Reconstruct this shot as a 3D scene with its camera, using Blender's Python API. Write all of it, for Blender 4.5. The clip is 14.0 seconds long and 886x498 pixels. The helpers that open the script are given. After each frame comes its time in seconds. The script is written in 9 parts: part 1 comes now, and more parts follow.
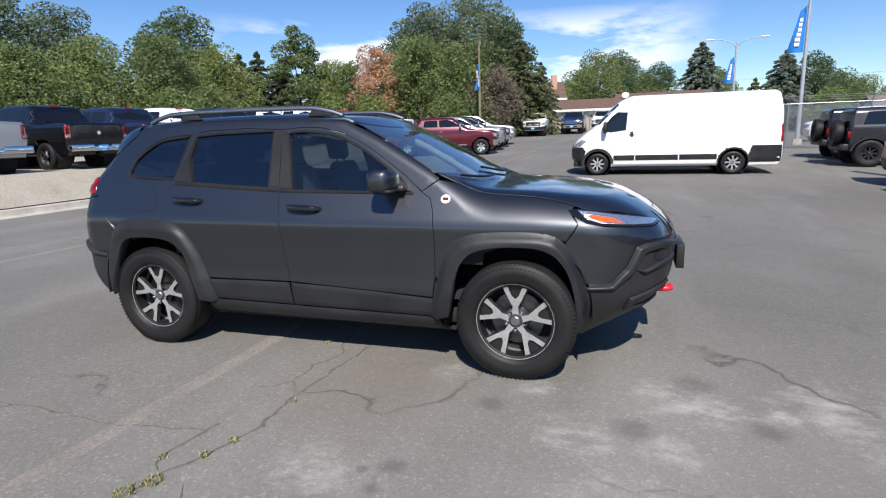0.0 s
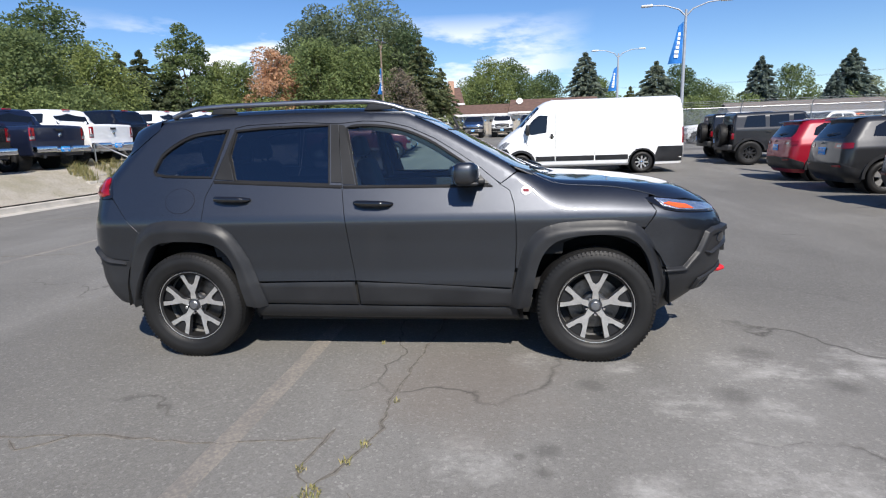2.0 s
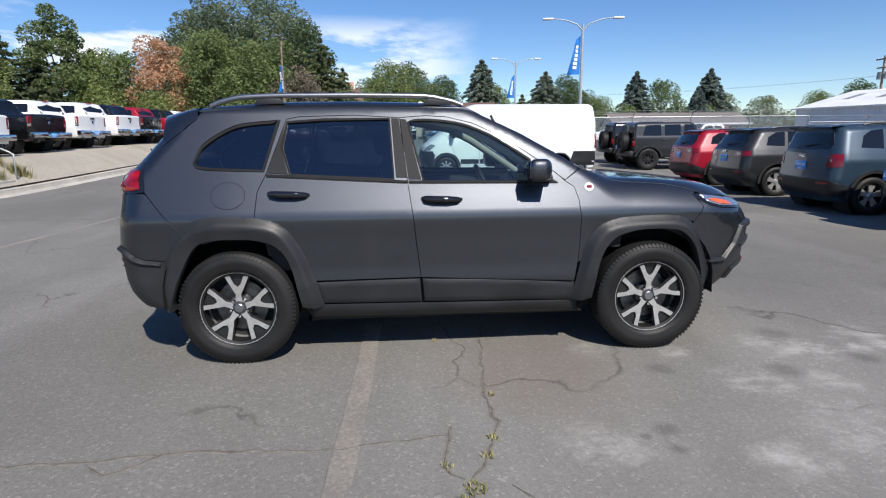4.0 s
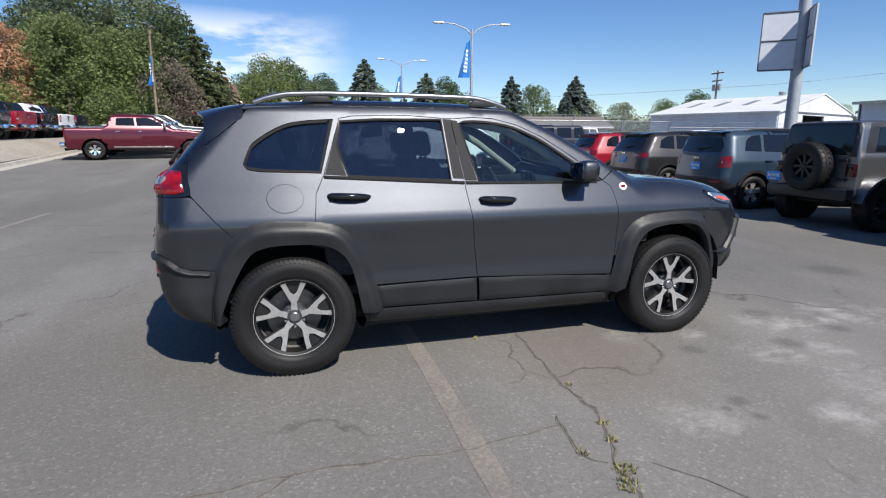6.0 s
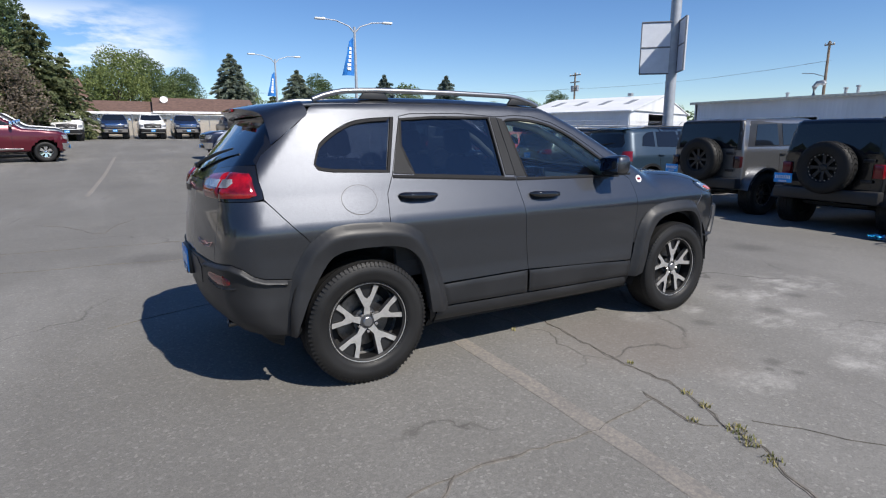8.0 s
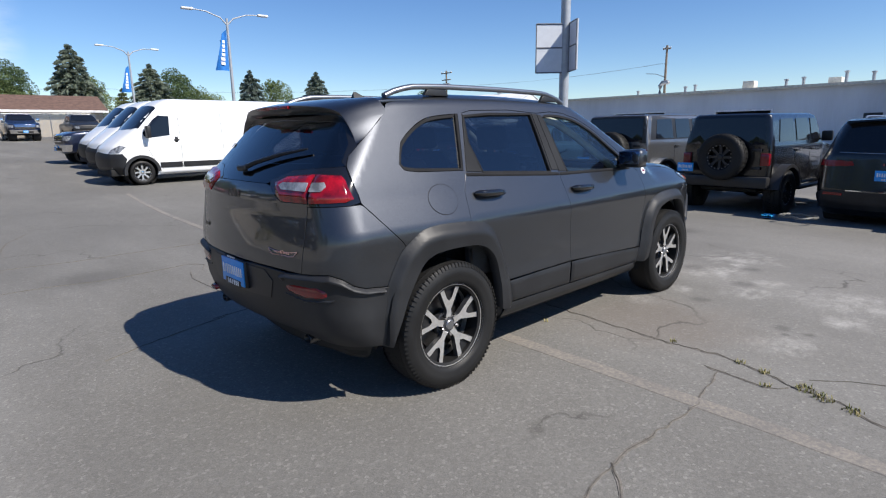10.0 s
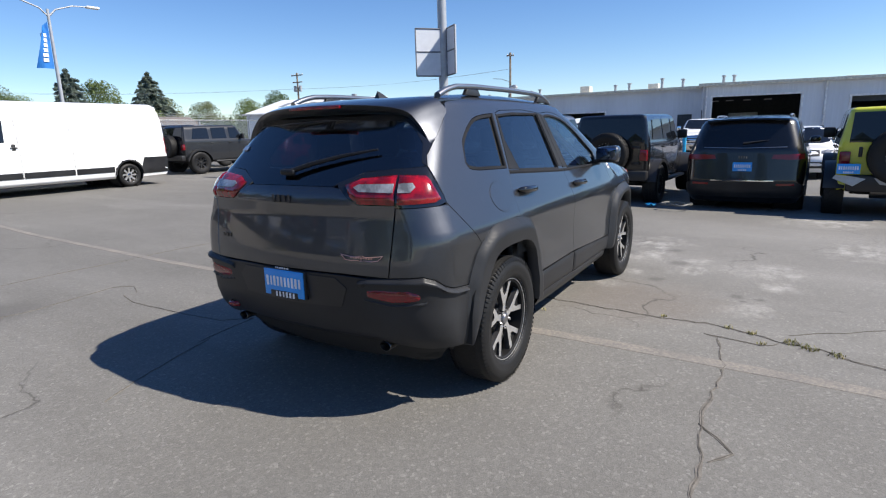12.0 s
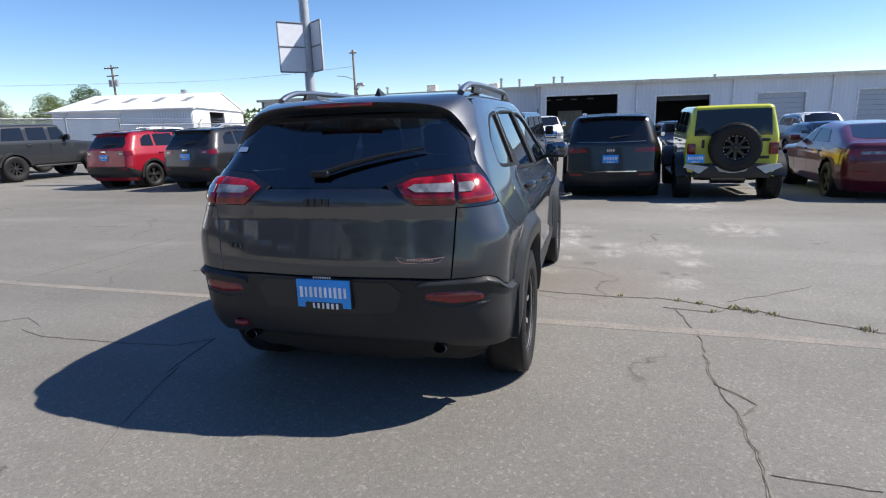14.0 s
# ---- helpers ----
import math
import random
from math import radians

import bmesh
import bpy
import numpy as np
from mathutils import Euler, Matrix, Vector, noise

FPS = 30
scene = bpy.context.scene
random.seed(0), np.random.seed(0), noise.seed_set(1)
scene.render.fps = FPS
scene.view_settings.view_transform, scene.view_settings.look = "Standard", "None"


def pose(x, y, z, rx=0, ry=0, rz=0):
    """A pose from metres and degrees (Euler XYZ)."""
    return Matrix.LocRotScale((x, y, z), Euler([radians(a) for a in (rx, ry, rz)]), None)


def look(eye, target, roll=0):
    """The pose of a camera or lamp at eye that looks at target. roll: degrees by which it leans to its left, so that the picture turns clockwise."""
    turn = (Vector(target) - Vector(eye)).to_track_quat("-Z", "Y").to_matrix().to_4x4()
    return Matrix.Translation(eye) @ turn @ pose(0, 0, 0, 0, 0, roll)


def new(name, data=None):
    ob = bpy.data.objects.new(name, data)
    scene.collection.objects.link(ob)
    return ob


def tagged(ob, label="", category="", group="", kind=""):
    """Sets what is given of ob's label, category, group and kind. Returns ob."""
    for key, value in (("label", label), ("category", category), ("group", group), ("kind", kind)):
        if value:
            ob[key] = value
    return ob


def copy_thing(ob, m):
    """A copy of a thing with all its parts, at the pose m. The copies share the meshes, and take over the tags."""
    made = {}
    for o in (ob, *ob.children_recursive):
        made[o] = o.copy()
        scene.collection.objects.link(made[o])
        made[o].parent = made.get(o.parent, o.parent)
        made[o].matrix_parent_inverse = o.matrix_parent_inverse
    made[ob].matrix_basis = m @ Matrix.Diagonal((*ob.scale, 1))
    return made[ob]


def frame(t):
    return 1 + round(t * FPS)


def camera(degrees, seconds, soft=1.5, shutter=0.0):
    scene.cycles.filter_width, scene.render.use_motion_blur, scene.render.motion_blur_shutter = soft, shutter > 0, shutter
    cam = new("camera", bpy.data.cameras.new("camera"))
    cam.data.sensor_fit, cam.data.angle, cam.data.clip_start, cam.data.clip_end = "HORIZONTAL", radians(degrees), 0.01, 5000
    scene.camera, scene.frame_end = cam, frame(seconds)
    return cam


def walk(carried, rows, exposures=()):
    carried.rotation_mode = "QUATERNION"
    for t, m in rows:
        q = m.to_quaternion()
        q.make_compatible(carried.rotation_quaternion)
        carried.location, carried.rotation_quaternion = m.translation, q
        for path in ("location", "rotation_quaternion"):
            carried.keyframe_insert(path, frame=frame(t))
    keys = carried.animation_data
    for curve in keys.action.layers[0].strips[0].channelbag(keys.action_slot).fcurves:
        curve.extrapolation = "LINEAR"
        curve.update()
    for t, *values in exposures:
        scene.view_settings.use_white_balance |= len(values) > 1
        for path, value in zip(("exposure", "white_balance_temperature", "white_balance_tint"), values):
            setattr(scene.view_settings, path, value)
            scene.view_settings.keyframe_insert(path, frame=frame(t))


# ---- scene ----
cam = camera(77.4, 14.0, 1.15)
PATH = [
    (0, (1.956, -4.049, 1.493), (1.346, -2.188, 1.09), -1.7),
    (0.5, (1.695, -4.129, 1.482), (1.186, -2.236, 1.086), -2.1),
    (1, (1.404, -4.203, 1.469), (0.999, -2.285, 1.074), -1.8),
    (1.5, (1.117, -4.266, 1.472), (0.794, -2.333, 1.074), -1.8),
    (2, (0.829, -4.323, 1.453), (0.585, -2.378, 1.056), -1.9),
    (2.5, (0.558, -4.375, 1.471), (0.396, -2.421, 1.08), -1.7),
    (3, (0.276, -4.386, 1.438), (0.206, -2.426, 1.045), -1.5),
    (5.5, (-1.139, -4.277, 1.431), (-0.67, -2.373, 1.036), 0.5),
    (6, (-1.426, -4.214, 1.443), (-0.86, -2.337, 1.047), 0.2),
    (6.5, (-1.723, -4.138, 1.424), (-1.072, -2.288, 1.029), 0.1),
    (7, (-1.996, -4.048, 1.433), (-1.237, -2.24, 1.04), -0.1),
    (7.5, (-2.256, -3.927, 1.405), (-1.381, -2.173, 1.011), -0.2),
    (8, (-2.527, -3.783, 1.438), (-1.548, -2.086, 1.037), -0.2),
    (10.5, (-3.663, -2.845, 1.448), (-2.244, -1.496, 1.035), -0.9),
    (11, (-3.878, -2.641, 1.448), (-2.382, -1.378, 1.039), -0.9),
    (11.5, (-4.044, -2.426, 1.468), (-2.468, -1.263, 1.059), -1.5),
    (12, (-4.181, -2.2, 1.45), (-2.517, -1.17, 1.035), -1.6),
    (12.5, (-4.296, -1.956, 1.473), (-2.554, -1.069, 1.047), -1.7),
    (13, (-4.401, -1.71, 1.455), (-2.606, -0.941, 1.023), -1.7),
    (13.5, (-4.506, -1.484, 1.475), (-2.665, -0.835, 1.039), -1.9),
    (14, (-4.569, -1.272, 1.48), (-2.69, -0.745, 1.041), -2.0),
]
walk(cam, [(t, look(eye, target, roll)) for t, eye, target, roll in PATH],
     [(0.0, 0.72, 6600, 10), (3.0, 0.63, 6550, 10), (5.5, 0.58, 6550, 10), (8.0, 0.59, 6550, 10), (11.0, 0.76, 6650, 10), (14.0, 0.99, 6750, 10)])
from mathutils import geometry

# ---------------------------------------------------------------- light
SUN_TO = Vector((0.30, -0.90, 1.0)).normalized()
world = bpy.data.worlds.new("sky")
scene.world = world
world.use_nodes = True
wn, wl = world.node_tree.nodes, world.node_tree.links
wbg = wn["Background"]
sky = wn.new("ShaderNodeTexSky")
sky.sky_type = "NISHITA"
sky.sun_disc = False
sky.sun_elevation = math.asin(SUN_TO.z)
sky.sun_rotation = math.atan2(SUN_TO.x, SUN_TO.y)
sky.altitude = 950
sky.air_density, sky.dust_density, sky.ozone_density = 1.0, 0.1, 3.5
# thin high cloud low over the trees to the north
wtc = wn.new("ShaderNodeTexCoord")
wsep = wn.new("ShaderNodeSeparateXYZ")
wl.new(wtc.outputs["Generated"], wsep.inputs[0])


def wmath(op, a, b=None, c=None, clamp=False):
    n = wn.new("ShaderNodeMath")
    n.operation, n.use_clamp = op, clamp
    for k, v in enumerate((a, b, c)):
        if v is None:
            continue
        if isinstance(v, (int, float)):
            n.inputs[k].default_value = v
        else:
            wl.new(v, n.inputs[k])
    return n.outputs[0]


def band(v, lo, hi, soft):
    up = wmath("DIVIDE", wmath("SUBTRACT", v, lo), soft, clamp=True)
    dn = wmath("DIVIDE", wmath("SUBTRACT", hi, v), soft, clamp=True)
    return wmath("MULTIPLY", up, dn)


wmap = wn.new("ShaderNodeMapping")
wl.new(wtc.outputs["Generated"], wmap.inputs["Vector"])
wmap.inputs["Scale"].default_value = (3.0, 3.0, 11.0)
wnoise = wn.new("ShaderNodeTexNoise")
wl.new(wmap.outputs[0], wnoise.inputs["Vector"])
wnoise.inputs["Scale"].default_value, wnoise.inputs["Detail"].default_value = 1.6, 7.0
wnoise.inputs["Roughness"].default_value = 0.58
wmask = wmath("MULTIPLY", band(wsep.outputs["X"], -0.66, 0.14, 0.14), band(wsep.outputs["Z"], 0.05, 0.20, 0.05))
wmask = wmath("MULTIPLY", wmask, wmath("DIVIDE", wmath("ADD", wsep.outputs["Y"], 0.1), 0.3, clamp=True))
wcl = wmath("MULTIPLY", wmath("MULTIPLY", wmath("SUBTRACT", wnoise.outputs["Fac"], 0.48), 8.0, clamp=True), wmask, clamp=True)
wmix = wn.new("ShaderNodeMixRGB")
wl.new(wmath("MULTIPLY", wcl, 0.92), wmix.inputs[0])
whs = wn.new("ShaderNodeHueSaturation")
whs.inputs["Hue"].default_value, whs.inputs["Saturation"].default_value = 0.508, 1.2
wl.new(sky.outputs[0], whs.inputs["Color"])
wl.new(whs.outputs[0], wmix.inputs[1])
wmix.inputs[2].default_value = (9.0, 9.2, 9.6, 1)
wl.new(wmix.outputs[0], wbg.inputs[0])
wbg.inputs[1].default_value = 0.088

sun = new("sun", bpy.data.lights.new("sun", "SUN"))
sun.data.energy, sun.data.angle, sun.data.color = 4.2, radians(0.53), (1.0, 0.95, 0.88)
sun.matrix_world = look(SUN_TO * 60, (0, 0, 0))


# ---------------------------------------------------------------- materials
class Mat:
    """A small wrapper that keeps node code short."""

    def __init__(self, name, base=(0.5, 0.5, 0.5), rough=0.5, metal=0.0, coat=0.0, spec=0.5):
        self.m = bpy.data.materials.new(name)
        self.m.use_nodes = True
        self.n, self.l = self.m.node_tree.nodes, self.m.node_tree.links
        self.b = self.n["Principled BSDF"]
        self.set("Base Color", (*base, 1)), self.set("Roughness", rough), self.set("Metallic", metal)
        self.set("Coat Weight", coat), self.set("Coat Roughness", 0.03), self.set("Specular IOR Level", spec)

    def set(self, key, v):
        if isinstance(v, (int, float, tuple)):
            self.b.inputs[key].default_value = v
        else:
            self.l.new(v, self.b.inputs[key])

    def coord(self, kind="Object", scale=(1, 1, 1)):
        t = self.n.new("ShaderNodeTexCoord")
        if kind == "World":
            g = self.n.new("ShaderNodeNewGeometry")
            out = g.outputs["Position"]
        else:
            out = t.outputs[kind]
        mp = self.n.new("ShaderNodeMapping")
        mp.inputs["Scale"].default_value = scale
        self.l.new(out, mp.inputs["Vector"])
        return mp.outputs[0]

    def noise(self, scale, detail=4.0, rough=0.55, kind="Object", stretch=(1, 1, 1)):
        t = self.n.new("ShaderNodeTexNoise")
        t.inputs["Scale"].default_value, t.inputs["Detail"].default_value = scale, detail
        t.inputs["Roughness"].default_value = rough
        self.l.new(self.coord(kind, stretch), t.inputs["Vector"])
        return t.outputs["Fac"]

    def voro(self, scale, kind="Object", feature="F1", out="Distance"):
        t = self.n.new("ShaderNodeTexVoronoi")
        t.feature = feature
        t.inputs["Scale"].default_value = scale
        self.l.new(self.coord(kind), t.inputs["Vector"])
        return t.outputs[out]

    def ramp(self, fac, *stops):
        r = self.n.new("ShaderNodeValToRGB")
        e = r.color_ramp.elements
        while len(e) < len(stops):
            e.new(0.5)
        for k, (p, c) in enumerate(stops):
            e[k].position = p
            e[k].color = (*c, 1) if isinstance(c, tuple) else (c, c, c, 1)
        self.l.new(fac, r.inputs[0])
        return r.outputs[0]

    def mix(self, fac, a, b, mode="MIX"):
        x = self.n.new("ShaderNodeMixRGB")
        x.blend_type = mode
        for k, v in enumerate((fac, a, b)):
            if isinstance(v, (int, float)):
                x.inputs[k].default_value = v if k == 0 else (v, v, v, 1)
            elif isinstance(v, tuple):
                x.inputs[k].default_value = (*v, 1)
            else:
                self.l.new(v, x.inputs[k])
        return x.outputs[0]

    def math(self, op, a, b=0.0, clamp=False):
        x = self.n.new("ShaderNodeMath")
        x.operation, x.use_clamp = op, clamp
        for k, v in enumerate((a, b)):
            if isinstance(v, (int, float)):
                x.inputs[k].default_value = v
            else:
                self.l.new(v, x.inputs[k])
        return x.outputs[0]

    def bump(self, height, strength=0.3, dist=0.01, after=None):
        x = self.n.new("ShaderNodeBump")
        x.inputs["Strength"].default_value, x.inputs["Distance"].default_value = strength, dist
        self.l.new(height, x.inputs["Height"])
        if after is not None:
            self.l.new(after, x.inputs["Normal"])
        self.l.new(x.outputs[0], self.b.inputs["Normal"])
        return x.outputs[0]

    def random(self):
        return self.n.new("ShaderNodeObjectInfo").outputs["Random"]

    def island(self):
        return self.n.new("ShaderNodeNewGeometry").outputs["Random Per Island"]


def paint(name, base, metal=0.0, rough=0.35, coat=1.0, dust=0.12):
    """Car paint: flakes or plain colour under a clear coat with a little road dust."""
    m = Mat(name, base, rough, metal, coat)
    d = m.ramp(m.noise(2.3, 6, 0.62), (0.42, 0.0), (0.75, 1.0))
    col = base
    if metal > 0:
        fl = m.voro(900.0, out="Color")
        sep = m.n.new("ShaderNodeSeparateColor")
        m.l.new(fl, sep.inputs[0])
        k = m.ramp(sep.outputs[0], (0.0, 0.72), (1.0, 1.3))
        col = m.mix(1.0, base, k, "MULTIPLY")
    m.set("Base Color", m.mix(m.math("MULTIPLY", d, dust), col, (0.24, 0.22, 0.2)))
    m.set("Coat Roughness", m.math("ADD", m.math("MULTIPLY", d, 0.05), 0.035))
    return m.m


def plastic(name, base, rough=0.55, grain=0.15, spec=0.5):
    m = Mat(name, base, rough, spec=spec)
    n = m.noise(3.0, 5)
    m.set("Base Color", m.mix(m.ramp(n, (0.35, 0.0), (0.75, 1.0)), base, tuple(min(1, c * 1.45 + 0.006) for c in base)))
    m.set("Roughness", m.math("ADD", m.math("MULTIPLY", n, 0.2), rough - 0.1))
    m.bump(m.noise(450.0, 2), grain, 0.0006)
    return m.m


def glass(name, tint, keep, rough=0.0, film=0.0, ior=1.52):
    """Flat car glass: a tinted clear layer under a true mirror-like surface reflection."""
    m = Mat(name)
    nt = m.m.node_tree
    tr = m.n.new("ShaderNodeBsdfTransparent")
    tr.inputs[0].default_value = (*[c * keep for c in tint], 1)
    gl = m.n.new("ShaderNodeBsdfGlossy")
    gl.inputs["Roughness"].default_value = rough
    gl.inputs["Color"].default_value = (0.95, 0.97, 1.0, 1)
    # Schlick's curve, the same from both sides of the thin pane
    lw = m.n.new("ShaderNodeLayerWeight")
    lw.inputs[0].default_value = 0.5
    f0 = ((ior - 1) / (ior + 1)) ** 2
    fr = m.math("ADD", m.math("MULTIPLY", m.math("POWER", lw.outputs["Facing"], 5.0), 1.0 - f0), f0 * 1.8, True)
    mx = m.n.new("ShaderNodeMixShader")
    m.l.new(fr, mx.inputs[0])
    # a thin film of road dust
    du = m.n.new("ShaderNodeBsdfDiffuse")
    du.inputs[0].default_value = (0.50, 0.52, 0.53, 1)
    mf = m.n.new("ShaderNodeMixShader")
    m.l.new(m.ramp(m.noise(1.7, 6, 0.65), (0.3, film * 0.7), (0.75, film * 1.4)), mf.inputs[0])
    m.l.new(tr.outputs[0], mf.inputs[1])
    m.l.new(du.outputs[0], mf.inputs[2])
    m.l.new(mf.outputs[0], mx.inputs[1])
    m.l.new(gl.outputs[0], mx.inputs[2])
    m.l.new(mx.outputs[0], m.n["Material Output"].inputs[0])
    nt.nodes.remove(m.b)
    return m.m


def simple(name, base, rough=0.5, metal=0.0, coat=0.0, vary=0.25, scale=6.0, bump=0.0, bscale=80.0):
    m = Mat(name, base, rough, metal, coat)
    n = m.noise(scale, 5, 0.6)
    lo, hi = tuple(c * (1 - vary) for c in base), tuple(min(1.0, c * (1 + vary)) for c in base)
    m.set("Base Color", m.mix(m.ramp(n, (0.3, 0.0), (0.7, 1.0)), lo, hi))
    if bump:
        m.bump(m.noise(bscale, 4), bump, 0.004)
    return m.m


GREY_PAINT = paint("granite_metallic_paint", (0.066, 0.070, 0.079), 1.0, 0.44, 1.0, 0.0)
CLADDING = plastic("dark_grey_moulded_plastic", (0.0135, 0.0140, 0.0155), 0.46, 0.15, 0.34)
BLACK_PLASTIC = plastic("black_plastic", (0.012, 0.012, 0.013), 0.45)
GLOSS_BLACK = simple("gloss_black_trim", (0.008, 0.008, 0.009), 0.08, 0, 0.6, 0.1)
DARK_LINER = simple("underbody_black", (0.012, 0.012, 0.012), 0.85)
RUBBER = plastic("tyre_rubber", (0.009, 0.0088, 0.0088), 0.55, 0.3, 0.28)
SEAL = plastic("rubber_seal", (0.010, 0.010, 0.011), 0.32, 0.1, 0.25)
ALLOY = simple("machined_alloy", (0.62, 0.61, 0.59), 0.33, 0.75, 0.3, 0.14, 30)
ALLOY_DARK = simple("grey_painted_alloy", (0.055, 0.056, 0.06), 0.38, 0.5, 0.5)
RIM_BLACK = simple("black_painted_rim", (0.010, 0.010, 0.011), 0.5, 0.0, 0.15)
CHROME = simple("chrome", (0.78, 0.78, 0.79), 0.08, 1.0, 0, 0.04)
STEEL = simple("brake_steel", (0.15, 0.145, 0.14), 0.42, 1.0, 0, 0.25, 40)
GRAPHITE = plastic("dark_satin_window_trim", (0.012, 0.012, 0.013), 0.62, 0.1, 0.10)
PILLAR_GREY = plastic("satin_pillar_plastic", (0.016, 0.0165, 0.018), 0.58, 0.1, 0.14)
SATIN = simple("satin_silver", (0.36, 0.36, 0.37), 0.36, 1.0, 0, 0.08)
def lamp_lens(name, dark, light, rough, coat):
    """A moulded lamp lens: ribbed reflectors under a clear shell."""
    m = Mat(name, light, rough, 0.0, coat)
    n = m.n.new("ShaderNodeTexBrick")
    n.inputs["Scale"].default_value = 70.0
    n.inputs["Color1"].default_value, n.inputs["Color2"].default_value, n.inputs["Mortar"].default_value = (*light, 1), (*(c * 0.8 for c in light), 1), (*dark, 1)
    n.inputs["Mortar Size"].default_value = 0.03
    m.l.new(m.coord("Object", (1, 1, 1)), n.inputs["Vector"])
    blot = m.ramp(m.noise(14.0, 3), (0.35, 0.35), (0.65, 1.15))
    m.set("Base Color", m.mix(1.0, n.outputs["Color"], blot, "MULTIPLY"))
    return m.m


RED_LENS = lamp_lens("red_lamp_lens", (0.22, 0.002, 0.006), (0.36, 0.003, 0.009), 0.10, 0.6)
DARK_RED_LENS = simple("dark_red_lamp_lens", (0.18, 0.005, 0.010), 0.12, 0.0, 0.4, 0.2, 40)
CLEAR_LENS = lamp_lens("clear_lamp_lens", (0.20, 0.21, 0.23), (0.34, 0.35, 0.37), 0.15, 1.0)
HEAD_LENS = Mat("faceted_head_lamp", (0.80, 0.83, 0.86), 0.16, 0.9, 1.0)
HEAD_LENS.set("Base Color", HEAD_LENS.ramp(HEAD_LENS.voro(120.0, out="Distance"), (0.0, (0.92, 0.94, 0.96)), (0.5, (0.75, 0.78, 0.82)), (0.9, (0.40, 0.41, 0.43))))
HEAD_LENS.bump(HEAD_LENS.voro(120.0, out="Distance"), 0.5, 0.006)
HEAD_LENS = HEAD_LENS.m
SMOKED_LENS = simple("smoked_lamp_lens", (0.03, 0.006, 0.008), 0.15, 0.0, 0.5, 0.2, 40)
AMBER_LENS = simple("amber_lamp_lens", (0.72, 0.10, 0.02), 0.1, 0.0, 1.0, 0.2, 40)
RED_HOOK = simple("red_powder_coat", (0.62, 0.02, 0.03), 0.4)
GLASS_DARK = glass("privacy_glass", (0.72, 0.83, 1.0), 0.20, film=0.002, ior=1.66)
GLASS_LIGHT = glass("green_tinted_glass", (0.82, 0.98, 0.97), 0.86, film=0.004)
GLASS_SCREEN = glass("windscreen_glass", (0.80, 0.98, 0.97), 0.70, film=0.03, ior=1.8)
GLASS_FAR = Mat("dark_car_glass", (0.008, 0.010, 0.014), 0.04, 0, 0.15, 0.45).m
PLATE_BLUE = simple("blue_plate_insert", (0.010, 0.29, 0.76), 0.4, 0, 0.2, 0.1)
PLATE_WHITE = simple("white_print", (0.78, 0.79, 0.8), 0.5)
INTERIOR = simple("black_cabin_trim", (0.022, 0.022, 0.024), 0.7, 0, 0, 0.3, 12, 0.2, 200)
MIRROR = Mat("tinted_mirror", (0.12, 0.15, 0.22), 0.03, 1.0).m
COPPER_TRIM = simple("copper_red_badge", (0.60, 0.38, 0.36), 0.35, 0.7)
INTERIOR_BEIGE = simple("beige_cabin_trim", (0.42, 0.38, 0.32), 0.75, 0, 0, 0.15)

# ---------------------------------------------------------------- mesh helpers
def empty(name, m=Matrix(), label="", category="", group="", kind=""):
    ob = new(name)
    ob.matrix_world = m
    return tagged(ob, label, category, group, kind)


def mk(name, verts, faces, mat, parent=None, label="", smooth=True, normals=None, sharp=None, mats=None, fmat=None):
    """One mesh object from arrays; normals: a normal for each vertex."""
    me = bpy.data.meshes.new(name)
    me.from_pydata([tuple(map(float, v)) for v in verts], [], [tuple(map(int, f)) for f in faces])
    for q in mats or [mat]:
        me.materials.append(q)
    if fmat is not None:
        me.polygons.foreach_set("material_index", list(fmat))
    me.update()
    if smooth:
        me.shade_smooth()
    if normals is not None:
        me.normals_split_custom_set_from_vertices([tuple(map(float, n)) for n in normals])
    elif sharp:
        me.set_sharp_from_angle(angle=radians(sharp))
    ob = new(name, me)
    if parent:
        ob.parent = parent
    if label:
        tagged(ob, label)
    return ob


def part(name, bm, mat, parent, label="", sharp=40):
    """Links a bmesh as one mesh object under a thing or a part."""
    me = bpy.data.meshes.new(name)
    bmesh.ops.recalc_face_normals(bm, faces=bm.faces)
    bm.to_mesh(me)
    bm.free()
    me.materials.append(mat)
    me.shade_smooth()
    me.set_sharp_from_angle(angle=radians(sharp))
    ob = new(name, me)
    if parent:
        ob.parent = parent
    if label:
        tagged(ob, label)
    return ob


def box(bm, c, s, rot=None, bevel=0.0, seg=2, taper=None):
    """A box of size s at c, turned, with rounded edges. taper: scale in x and y of the top."""
    r = bmesh.ops.create_cube(bm, size=1.0)
    vs = r["verts"]
    for v in vs:
        k = taper if taper and v.co.z > 0 else (1, 1)
        v.co = Vector((v.co.x * s[0] * k[0], v.co.y * s[1] * k[1], v.co.z * s[2]))
    if bevel:
        es = list({e for v in vs for e in v.link_edges})
        b = bmesh.ops.bevel(bm, geom=es, offset=bevel, segments=seg, affect="EDGES", profile=0.5)
        vs = list({v for f in b["faces"] for v in f.verts} | {v for v in vs if v.is_valid})
    m = Matrix.Translation(c) @ (rot.to_4x4() if rot is not None else Matrix())
    bmesh.ops.transform(bm, matrix=m, verts=vs)
    return vs


